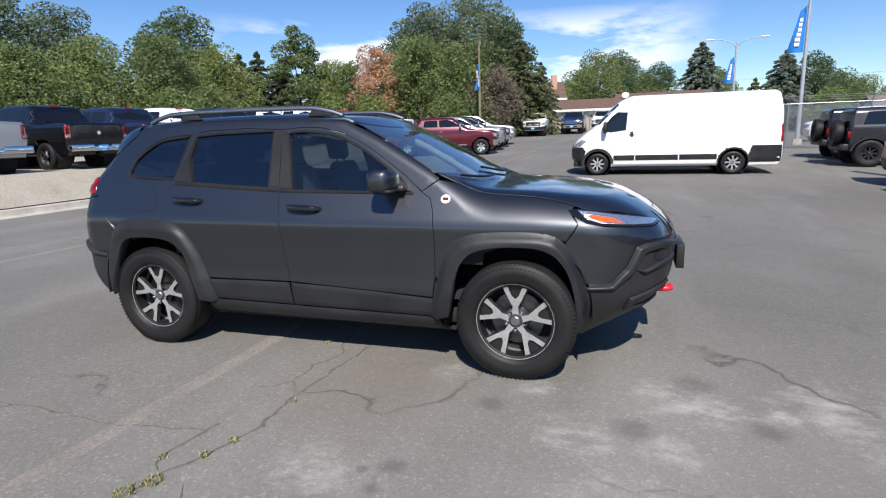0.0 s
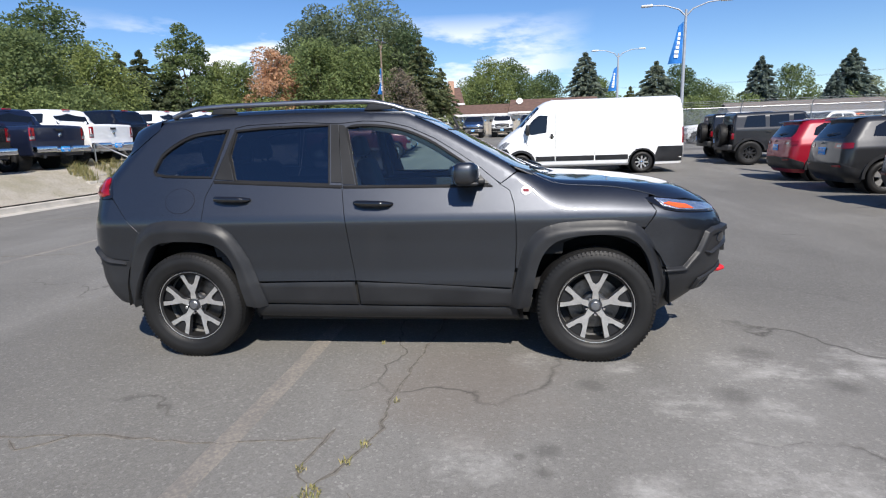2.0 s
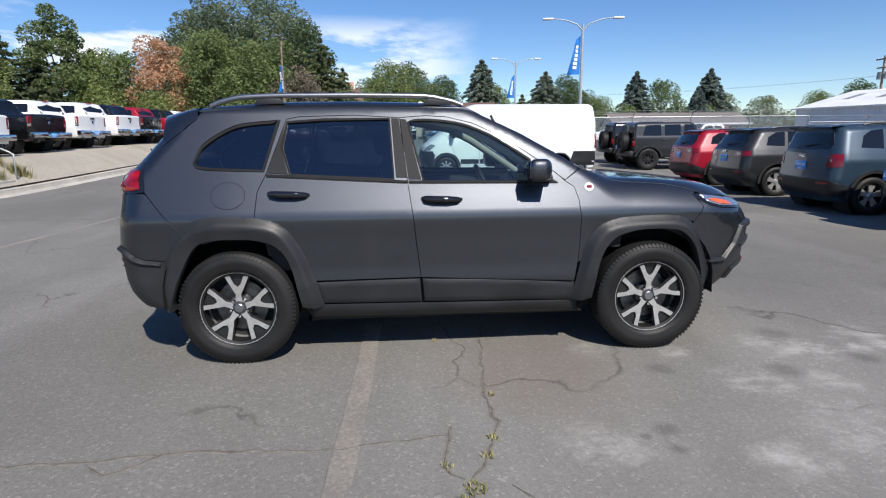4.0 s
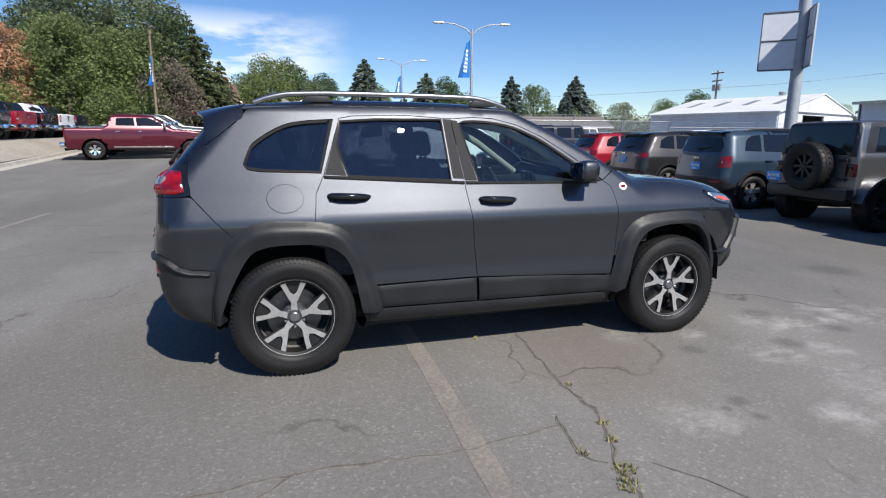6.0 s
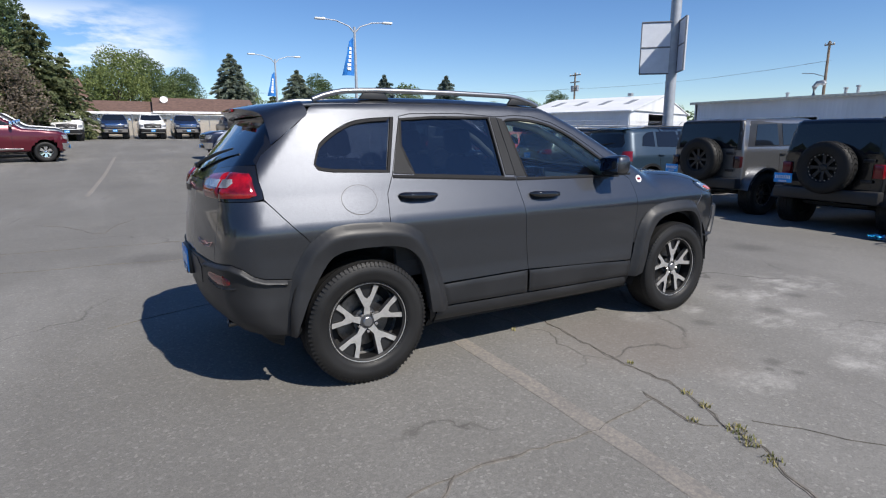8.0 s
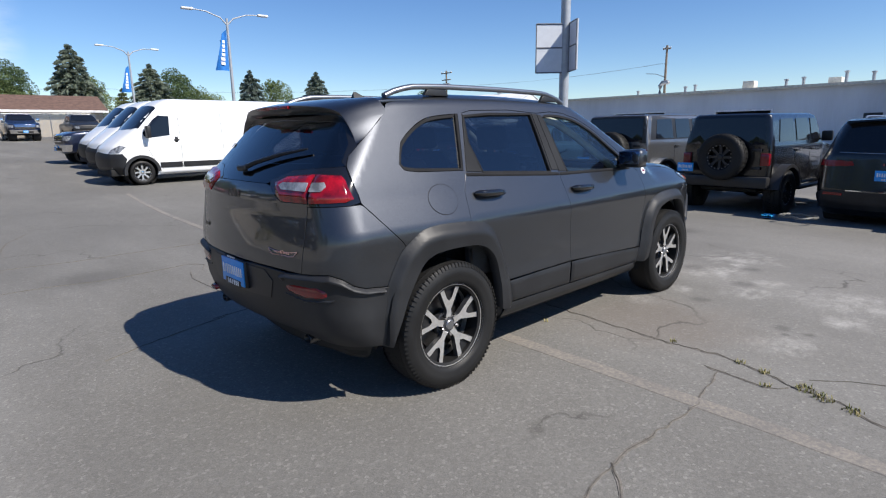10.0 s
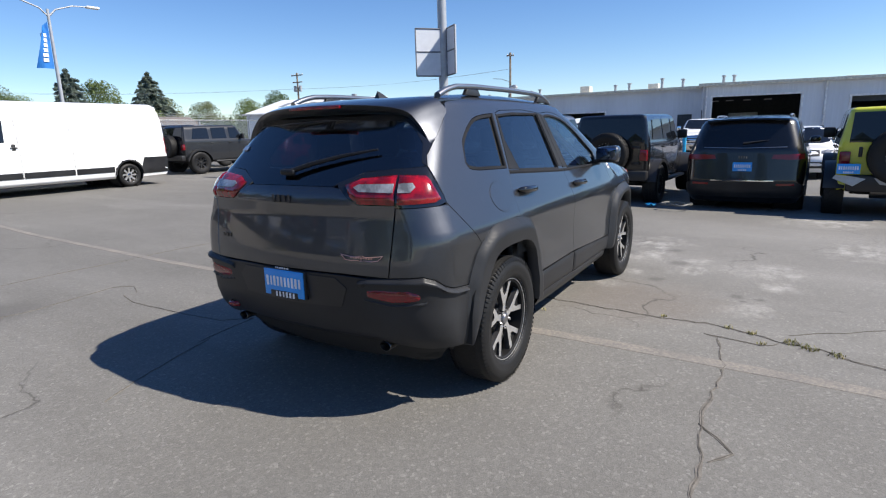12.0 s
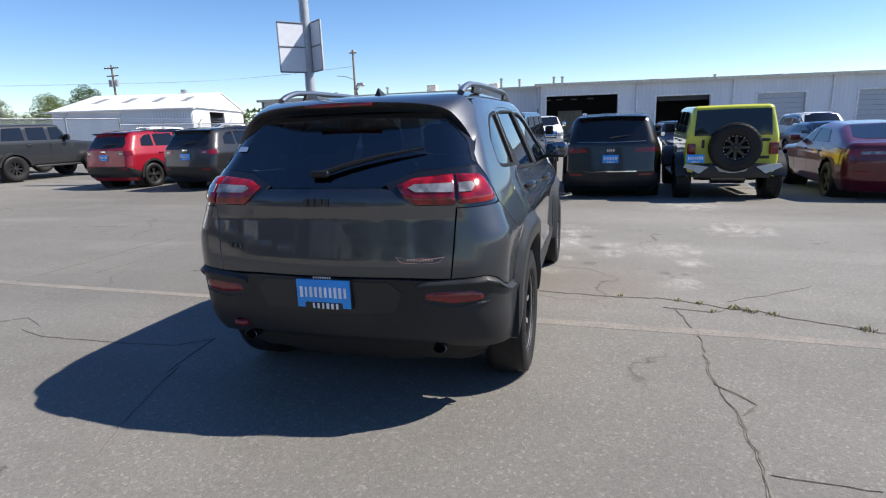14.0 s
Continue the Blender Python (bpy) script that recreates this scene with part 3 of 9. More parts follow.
xs = np.unique(np.concatenate([np.linspace(-11.25, 40, 70), np.linspace(40, 700, 24), np.linspace(-14, -11.25, 4), np.linspace(-700, -14, 30)]))
ys = np.unique(np.concatenate([np.linspace(-700, -20, 14), np.linspace(-20, 70, 64), np.linspace(70, 900, 20)]))
gv, gf = [], []
for y in ys:
    for x in xs:
        gv.append((x, y, gz(max(x, -11.2), y)))
for j in range(len(ys) - 1):
    for i in range(len(xs) - 1):
        b = j * len(xs) + i
        gf.append((b, b + 1, b + len(xs) + 1, b + len(xs)))
tagged(mk("ground", gv, gf, ASPHALT), "worn cracked grey asphalt lot", "ground", kind="structure")

# bank of dry gravel behind a kerb
bx = [-11.32, -11.6, -12.0, -12.5, -13.0, -13.5, -13.9, -15, -18, -24, -34, -60, -160]
by = np.linspace(-30, 62, 60)
bv, bf = [], []
rngb = random.Random(5)
for y in by:
    for x in bx:
        bv.append((x, y, gz(x, y) + (rngb.uniform(-0.02, 0.02) if x < -11.7 else 0.0)))
for j in range(len(by) - 1):
    for i in range(len(bx) - 1):
        b = j * len(bx) + i
        bf.append((b + 1, b, b + len(bx), b + len(bx) + 1))
tagged(mk("gravel_bank", bv, bf, GRAVEL), "dry tan gravel bank behind a concrete kerb", "ground", kind="structure")


def kerb_path():
    pts = [(-11.1 + 0.25 * math.sin(y * 0.13), y) for y in np.linspace(-30, 36, 67)]
    return pts + [(-11.3 - 3.0 * (1 - math.cos(a)), 36 + 3.0 * math.sin(a)) for a in np.linspace(0.15, math.pi / 2, 8)] + [(-40, 39.0)]


kp = kerb_path()
prof = [(0.42, 0.004), (0.02, 0.012), (0.0, 0.05), (-0.015, 0.135), (-0.05, 0.15), (-0.17, 0.15), (-0.18, 0.0)]
kv, kf = [], []
for i, (x, y) in enumerate(kp):
    a, b = kp[max(0, i - 1)], kp[min(len(kp) - 1, i + 1)]
    d = Vector((b[0] - a[0], b[1] - a[1])).normalized()
    nx, ny = d.y, -d.x
    for o, z in prof:
        kv.append((x + nx * o, y + ny * o, gz(-11.0, y) + z))
for i in range(len(kp) - 1):
    for k in range(len(prof) - 1):
        b = i * len(prof) + k
        kf.append((b, b + 1, b + len(prof) + 1, b + len(prof)))
tagged(mk("kerb", kv, kf, CONCRETE, sharp=30), "weathered concrete kerb and gutter", "kerb", kind="structure")

# worn parking lines
LINE = Mat("worn_line_paint", (0.4, 0.38, 0.34), 0.85)
_w = LINE.ramp(LINE.math("ADD", LINE.math("MULTIPLY", LINE.noise(45.0, 5, 0.7, "World"), 0.75), LINE.math("MULTIPLY", LINE.noise(2.5, 4, 0.6, "World"), 0.35)), (0.47, 0.0), (0.66, 1.0))
LINE.set("Base Color", LINE.mix(_w, (0.160, 0.149, 0.136), (0.255, 0.229, 0.194)))
LINE.bump(LINE.noise(130.0, 3, 0.7, "World"), 0.4, 0.004)
LINE = LINE.m


def ribbon(name, pts, width, mat, z=0.003, jag=0.0, seed=0, label="", category="", step=0.12):
    """A strip laid on the lot along points; jag roughens its way and its width."""
    rng = random.Random(seed)
    fine = []
    for (x0, y0), (x1, y1) in zip(pts, pts[1:]):
        n = max(1, int(math.hypot(x1 - x0, y1 - y0) / step))
        fine += [(x0 + (x1 - x0) * k / n, y0 + (y1 - y0) * k / n) for k in range(n)]
    fine.append(pts[-1])
    vs, fs = [], []
    for i, (x, y) in enumerate(fine):
        a, b = fine[max(0, i - 1)], fine[min(len(fine) - 1, i + 1)]
        d = Vector((b[0] - a[0], b[1] - a[1])).normalized()
        o = rng.uniform(-jag, jag)
        w = width / 2 * (rng.uniform(0.35, 1.5) if jag else rng.uniform(0.94, 1.04))
        if jag and i in (0, len(fine) - 1):
            w *= 0.2
        for s in (-1, -0.82, 0.82, 1):
            lift = -0.004 if abs(s) == 1 else z + (0.005 if x > 2.6 else 0.0)
            vs.append((x - d.y * (o + s * w), y + d.x * (o + s * w), gz(x, y) + lift))
    for i in range(len(fine) - 1):
        for k in range(3):
            b = 4 * i + k
            fs.append((b, b + 1, b + 5, b + 4))
    ob = mk(name, vs, fs, mat, smooth=False)
    return tagged(ob, label, category, kind="structure")


ribbon("parking_line", [(-0.545, -0.2), (-0.56, -1.2), (-0.60, -2.4), (-0.66, -3.4), (-0.74, -5.4)], 0.135, LINE, 0.004, label="worn pale parking line", category="road marking")
ribbon("parking_line", [(-0.42, 2.1), (-0.36, 4.4), (-0.15, 8.0), (0.3, 12.5)], 0.11, LINE, 0.004, label="faint worn parking line", category="road marking")
ribbon("parking_line", [(-5.95, 0.5), (-5.85, 3.2), (-5.72, 5.2), (-5.6, 8.0)], 0.11, LINE, 0.004, label="faint worn parking line", category="road marking")
ribbon("parking_line", [(-3.3, 12.0), (-3.0, 18.0), (-2.7, 27.0)], 0.12, LINE, 0.004, label="faint worn parking line", category="road marking")

CRACK = simple("crack_dirt", (0.104, 0.093, 0.079), 0.95, 0, 0, 0.5, 30)
CRACK_EDGE = simple("crumbled_crack_edge", (0.150, 0.137, 0.120), 0.95, 0, 0, 0.4, 20)
cracks = [
    ([(0.40, 3.0), (0.30, 1.4), (0.33, 0.2), (0.23, -0.76), (0.14, -1.43), (0.16, -1.79), (0.07, -2.12), (-0.04, -2.31), (-0.05, -2.5), (-0.17, -2.67), (-0.39, -3.17), (-0.55, -3.8), (-0.8, -5.0)], 0.016),
    ([(-0.07, -1.81), (-0.15, -2.17), (-0.06, -2.27)], 0.014),
    ([(-0.09, -1.90), (-0.37, -1.94), (-0.60, -1.99), (-0.94, -1.97), (-1.33, -1.94), (-1.75, -2.0), (-2.2, -1.99), (-2.6, -1.96), (-3.3, -2.15), (-4.2, -2.1)], 0.013),
    ([(-1.40, -1.95), (-1.62, -2.12), (-1.74, -2.02)], 0.012),
]
cracks += [
    ([(-0.47, 4.66), (-0.10, 4.68), (0.54, 4.64), (1.32, 4.67), (2.1, 4.58), (3.0, 4.62)], 0.007),
    ([(0.15, 4.08), (0.57, 4.02), (1.22, 4.05), (1.74, 4.03), (2.5, 4.10)], 0.007),
    ([(-1.45, 3.12), (-1.55, 2.75), (-1.54, 2.47), (-1.53, 2.02), (-1.50, 1.6), (-1.33, 1.40), (-1.6, 1.38), (-1.9, 1.33)], 0.007),
    ([(-3.94, 4.81), (-3.05, 4.77), (-2.26, 4.65), (-1.4, 4.70), (-0.5, 4.64)], 0.005),
    ([(-3.77, 3.60), (-3.36, 3.52), (-2.72, 3.50), (-2.14, 3.36), (-1.34, 3.49), (-1.21, 3.34), (-1.35, 3.05)], 0.006),
    ([(-3.87, 7.45), (-3.45, 7.06), (-3.16, 6.49), (-2.99, 5.98), (-2.84, 6.00), (-2.70, 6.74), (-2.39, 7.44)], 0.010),
    ([(-2.74, 0.98), (-2.49, 1.10), (-2.17, 1.21), (-1.8, 1.32)], 0.006),
    ([(0.14, -2.32), (0.28, -2.50), (0.36, -2.66), (0.46, -2.78), (0.7, -3.1)], 0.004),
    ([(-2.25, -2.01), (-2.26, -2.16), (-2.27, -2.40)], 0.006),
    ([(-8.6, 2.4), (-7.4, 2.7), (-6.3, 2.5), (-5.2, 2.65)], 0.006),
    ([(-9.4, 6.2), (-8.0, 6.4), (-6.8, 6.1), (-5.4, 6.3), (-4.2, 6.0)], 0.007),
]
for k, (pts, w) in enumerate(cracks):
    ribbon("asphalt_crack", pts, w * 1.8, CRACK_EDGE, 0.0025, w * 0.9, 40 + k, "crumbled crack in asphalt", "crack", 0.06)
    ribbon("asphalt_crack", pts, w * 0.38, CRACK, 0.0045, w * 0.9, 40 + k, "dark open crack in asphalt", "crack", 0.06)

GRASS = Mat("dry_green_weeds", (0.12, 0.13, 0.04), 0.8)
GRASS.set("Base Color", GRASS.ramp(GRASS.island(), (0.0, (0.10, 0.12, 0.03)), (0.5, (0.22, 0.20, 0.07)), (1.0, (0.34, 0.28, 0.13))))
GRASS = GRASS.m


def tuft(spots, name, label, height, seed, blade=0.012):
    """Blades of weed in little clumps."""
    rng = random.Random(seed)
    vs, fs = [], []
    for x, y, n, r in spots:
        for _ in range(n):
            a, q = rng.uniform(0, 6.28), r * math.sqrt(rng.random())
            bx_, by_ = x + q * math.cos(a), y + q * math.sin(a)
            d, lean, hh = rng.uniform(0, 6.28), rng.uniform(0.2, 1.1), height * rng.uniform(0.4, 1.0)
            w = blade * height + 0.0012
            z = gz(bx_, by_)
            tx, ty = math.cos(d) * lean * hh, math.sin(d) * lean * hh
            px, py = -math.sin(d) * w, math.cos(d) * w
            b = len(vs)
            vs += [(bx_ - px, by_ - py, z), (bx_ + px, by_ + py, z), (bx_ + tx * 0.5 + px * 0.7, by_ + ty * 0.5 + py * 0.7, z + hh * 0.65), (bx_ + tx * 0.5 - px * 0.7, by_ + ty * 0.5 - py * 0.7, z + hh * 0.65), (bx_ + tx, by_ + ty, z + hh * 0.85)]
            fs += [(b, b + 1, b + 2, b + 3), (b + 3, b + 2, b + 4)]
    return tagged(mk(name, vs, fs, GRASS, smooth=False), label, "weeds", kind="stuff")


tuft([(-0.02, -2.34, 60, 0.05), (-0.07, -2.44, 50, 0.05), (-0.13, -2.58, 36, 0.05), (0.07, -2.10, 26, 0.03), (0.12, -1.95, 20, 0.03), (-0.36, -3.1, 40, 0.06), (-0.5, -3.6, 30, 0.06), (-0.12, -2.17, 18, 0.03), (0.18, -1.5, 14, 0.02), (-0.09, -0.62, 8, 0.02)],
     "crack_weeds", "dry green weeds growing in an asphalt crack", 0.034, 3, 0.06)
tuft([(-12.3 + random.Random(k).uniform(-0.5, 0.5), 12.6 + random.Random(k + 50).uniform(-1.2, 1.0), 130, 0.26) for k in range(8)], "bank_weeds", "tall dry weeds beside a handrail", 0.42, 9)
tuft([(-11.6, 3 + 1.1 * k, 10, 0.3) for k in range(26)], "kerb_weeds", "sparse dry grass along a kerb", 0.12, 10)

# steps with a handrail up the bank
bm = bmesh.new()
for k in range(3):
    box(bm, (-11.75 - 0.35 * k, 12.0, 0.16 + 0.15 * k), (0.36, 1.5, 0.32), bevel=0.02)
st = empty("concrete_steps", Matrix(), "weathered concrete steps in a gravel bank", "steps")
part("step_block", bm, CONCRETE, st)
GALV = simple("galvanised_steel", (0.42, 0.43, 0.44), 0.45, 0.9, 0, 0.15, 8)
hr = empty("handrail", Matrix(), "grey steel tube handrail beside steps", "handrail")
tube([(-11.7, 13.0, 0.2), (-11.7, 13.0, 1.05), (-11.8, 13.0, 1.12), (-12.9, 13.0, 1.62), (-13.0, 13.0, 1.58), (-13.0, 13.0, 0.6)], 0.028, 8, GALV, "rail_tube", hr)

# ---------------------------------------------------------------- buildings
def ribbed(name, base, pitch, axis, rough=0.5, metal=0.0, vary=0.08, depth=0.02):
    """Painted ribbed metal sheet."""
    m = Mat(name, base, rough, metal)
    w = m.n.new("ShaderNodeTexWave")
    w.bands_direction = axis
    w.inputs["Scale"].default_value = 0.314 / pitch
    m.l.new(m.coord("Object"), w.inputs["Vector"])
    s = m.noise(0.5, 5, 0.6, "Object", (1, 1, 0.25))
    col = m.mix(m.ramp(s, (0.35, 0.0), (0.75, 1.0)), base, tuple(c * (1 - vary * 2.2) for c in base))
    m.set("Base Color", col)
    m.bump(m.ramp(w.outputs["Fac"], (0.55, 0.0), (0.8, 1.0)), 0.8, depth)
    return m.m


WALL_GREY = ribbed("grey_white_ribbed_wall", (0.68, 0.71, 0.76), 0.30, "Y", depth=0.010)
WALL_WHITE = ribbed("white_ribbed_wall", (0.72, 0.73, 0.74), 0.30, "X")
ROOF_WHITE = ribbed("white_ribbed_roof", (0.78, 0.78, 0.77), 0.40, "Y", 0.4)
TRIM_CREAM = simple("cream_metal_trim", (0.62, 0.58, 0.48), 0.5)
TRIM_WHITE = simple("white_metal_trim", (0.74, 0.74, 0.74), 0.5)
DOOR_GREY = simple("grey_roller_door", (0.42, 0.45, 0.49), 0.5, 0, 0, 0.08)
# near-black for shade inside doorways, put into the colour; also door and window
DARK_OPENING = simple("dark_opening_shade", (0.05, 0.055, 0.06), 0.9)
SKYLIGHT = simple("grey_skylight", (0.22, 0.23, 0.24), 0.4)
SHINGLE = simple("brown_shingle", (0.125, 0.075, 0.058), 0.9, 0, 0, 0.3, 3, 0.4, 20)
TAN_WALL = simple("tan_siding", (0.46, 0.40, 0.32), 0.85, 0, 0, 0.1)
BRICK_TAN = simple("tan_chimney_brick", (0.40, 0.25, 0.18), 0.9, 0, 0, 0.25, 6)
GALV_D = simple("dull_galvanised", (0.36, 0.37, 0.38), 0.5, 0.7, 0, 0.2)
WOOD_POLE = simple("weathered_pole_wood", (0.20, 0.155, 0.115), 0.9, 0, 0, 0.3, 5, 0.4, 40)
WIRE = simple("weathered_cable", (0.16, 0.17, 0.18), 0.7)


def quad(name, pts, mat, parent, label="", thick=0.0, n=None):
    """A flat slab from its corners, with thickness along its normal."""
    p = [Vector(q) for q in pts]
    nn = (p[1] - p[0]).cross(p[-1] - p[0]).normalized()
    k = len(p)
    vs = [tuple(q) for q in p] + [tuple(q - nn * thick) for q in p]
    fs = [tuple(range(k)), tuple(range(2 * k - 1, k - 1, -1))] + [(i, i + k, (i + 1) % k + k, (i + 1) % k) for i in range(k)]
    return mk(name, vs, fs, mat, parent, label, smooth=False)


def block(name, c, s, mat, parent, bevel=0.0, label=""):
    bm = bmesh.new()
    box(bm, c, s, bevel=bevel)
    return part(name, bm, mat, parent, label)


def wall_with_doors(parent, x, y0, y1, top, doors, mat, thick=0.25):
    """A wall that faces -x, between y0 and y1, with openings (y0, y1, head)."""
    ys = sorted(doors)
    at_y = y0
    for a, b, head in ys:
        if a > at_y:
            block("wall", (x + thick / 2, (at_y + a) / 2, top / 2), (thick, a - at_y, top), mat, parent)
        block("wall", (x + thick / 2, (a + b) / 2, (head + top) / 2), (thick, b - a, top - head), mat, parent)
        at_y = b
    block("wall", (x + thick / 2, (at_y + y1) / 2, top / 2), (thick, y1 - at_y, top), mat, parent)


def service_building():
    b = empty("service_building", Matrix(), "long grey-white metal service building with roller doors", "building")
    X, top = 40.0, 4.12
    wing = empty("service_wing", Matrix(), "recessed grey metal wing of a service building", "building")
    doors = [(-2.82, 2.55, 3.3), (-9.59, -5.66, 3.0), (-16.36, -12.94, 2.92), (-23.4, -20.05, 2.92), (-30.2, -26.7, 2.92)]
    wall_with_doors(b, X, -46, 3.1, top, doors, WALL_GREY)
    block("wall", (X + 9, 3.0, top / 2), (18, 0.25, top), WALL_WHITE, b)
    block("wall", (X + 9, -46, top / 2), (18, 0.25, top), WALL_GREY, b)
    block("wall", (X + 18, -21.5, top / 2), (0.25, 49, top), WALL_GREY, b)
    # recessed north wing
    wing_doors = [(10.6, 14.4, 2.6), (18.5, 23.0, 2.7)]
    wall_with_doors(wing, X + 2, 3.2, 28.6, 4.1, wing_doors, WALL_GREY)
    block("wall", (X + 10, 28.6, 2.05), (16, 0.25, 4.1), WALL_GREY, wing)
    quad("roof", [(X - 0.35, -46.3, top + 0.02), (X + 18.3, -46.3, top + 0.75), (X + 18.3, 3.4, top + 0.75), (X - 0.35, 3.4, top + 0.02)], ROOF_WHITE, b, thick=0.12)
    quad("roof", [(X + 1.65, 3.2, 4.14), (X + 18.3, 3.2, 5.0), (X + 18.3, 28.9, 5.0), (X + 1.65, 28.9, 4.14)], ROOF_WHITE, wing, thick=0.12)
    block("eave_trim", (X - 0.42, -21.4, top + 0.02), (0.14, 49.8, 0.20), TRIM_CREAM, b)
    block("eave_trim", (X + 1.58, 16.0, 4.13), (0.14, 25.8, 0.20), TRIM_CREAM, wing)
    block("floor_slab", (X + 9, -21.5, 0.03), (18, 49, 0.06), CONCRETE, b)
    # added backing walls, coloured dark so the open doors look shaded inside
    block("inner_partition", (X + 11, -21.5, top / 2), (0.2, 49, top), DARK_OPENING, b)
    block("inner_partition", (X + 9, 16, 2), (0.2, 25, 4), DARK_OPENING, wing)
    for a, c, head in doors + [(p, q, r) for p, q, r in wing_doors]:
        xx, own = (X, b) if c < 3 else (X + 2, wing)
        for y in (a - 0.06, c + 0.06):
            block("door_jamb", (xx - 0.02, y, head / 2), (0.10, 0.12, head), TRIM_WHITE, own)
        block("door_head", (xx - 0.02, (a + c) / 2, head + 0.06), (0.10, c - a + 0.24, 0.12), TRIM_WHITE, own)
    for a, c, head in doors[2:]:
        d = None
        n = 8
        for k in range(n):
            z0 = head * k / n
            p = block("roller_door_panel", (X + 0.10, (a + c) / 2, z0 + head / n / 2), (0.05, c - a, head / n - 0.015), DOOR_GREY, b)
    # half-open first doors and what shows within; raised panel coloured dark for shade
    block("roller_door_panel", (X + 0.3, -7.6, 2.83), (0.05, 3.9, 0.34), DARK_OPENING, b)
    for y in (2.0, 1.0, -0.2, -1.6):
        block("workshop_lamp", (X + 5, y, 3.2), (0.15, 0.5, 0.06), TRIM_WHITE, b)
    block("workshop_cabinet", (X + 10.6, -0.6, 1.2), (0.5, 2.2, 2.3), TRIM_WHITE, b, 0.02)
    block("workshop_cabinet", (X + 10.6, -7.0, 0.9), (0.5, 1.6, 1.7), DOOR_GREY, b, 0.02)
    block("man_door", (X + 1.99, 4.6, 1.15), (0.08, 1.0, 2.15), DARK_OPENING, wing, 0.01)
    block("side_window", (X + 1.0, 3.12, 2.0), (0.8, 0.06, 0.9), DARK_OPENING, b, 0.01)
    for y in (-4.2, -11.2, -18.2, 2.95):
        block("downpipe", (X - 0.08, y, top / 2), (0.10, 0.10, top), TRIM_WHITE, b, 0.02)
    # roof plant
    rng = random.Random(4)
    for k, (x, y) in enumerate(((X + 3, 9), (X + 3.4, 10.2), (X + 4, 17), (X + 4, 17.8), (X + 5, 22.5), (X + 3, 5.0), (X + 3.5, 6.6), (X + 4, 1.6), (X + 4, 0.9), (X + 6, -12))):
        z = 4.2
        hh = rng.uniform(0.45, 0.8)
        v = lathe([(0.10, 0), (0.10, hh), (0.16, hh + 0.02), (0.16, hh + 0.10), (0.001, hh + 0.14)], 12, GALV_D, "roof_vent", wing if y > 3 else b, axis="z")
        v.matrix_local = Matrix.Translation((x, y, z))
    for x, y in ((X + 3, 12.5), (X + 5, 7.5), (X + 4, -6.5), (X + 4, -16.0)):
        block("roof_unit", (x, y, 4.50 if y > 3 else 4.38), (0.8, 0.8, 0.6 if y > 3 else 0.3), TRIM_CREAM, wing if y > 3 else b, 0.03)
    for y in (-7.5, -13.0, -19.5):
        block("ridge_vent", (X + 2.5, y, 4.22), (0.6, 1.8, 0.12), TRIM_CREAM, b, 0.02)
    tube([(X + 4, 20.0, 4.3), (X + 4, 20.0, 5.0), (X + 4, 19.8, 5.25), (X + 4, 19.4, 5.3), (X + 4, 19.3, 5.15)], 0.18, 10, GALV_D, "roof_cowl", wing)
    # the main block stands a little askew to its wing
    b.matrix_world = Matrix.Translation((40, 3, 0)) @ Matrix.Rotation(radians(10), 4, "Z") @ Matrix.Translation((-40, -3, 0))
    return b


service_building()


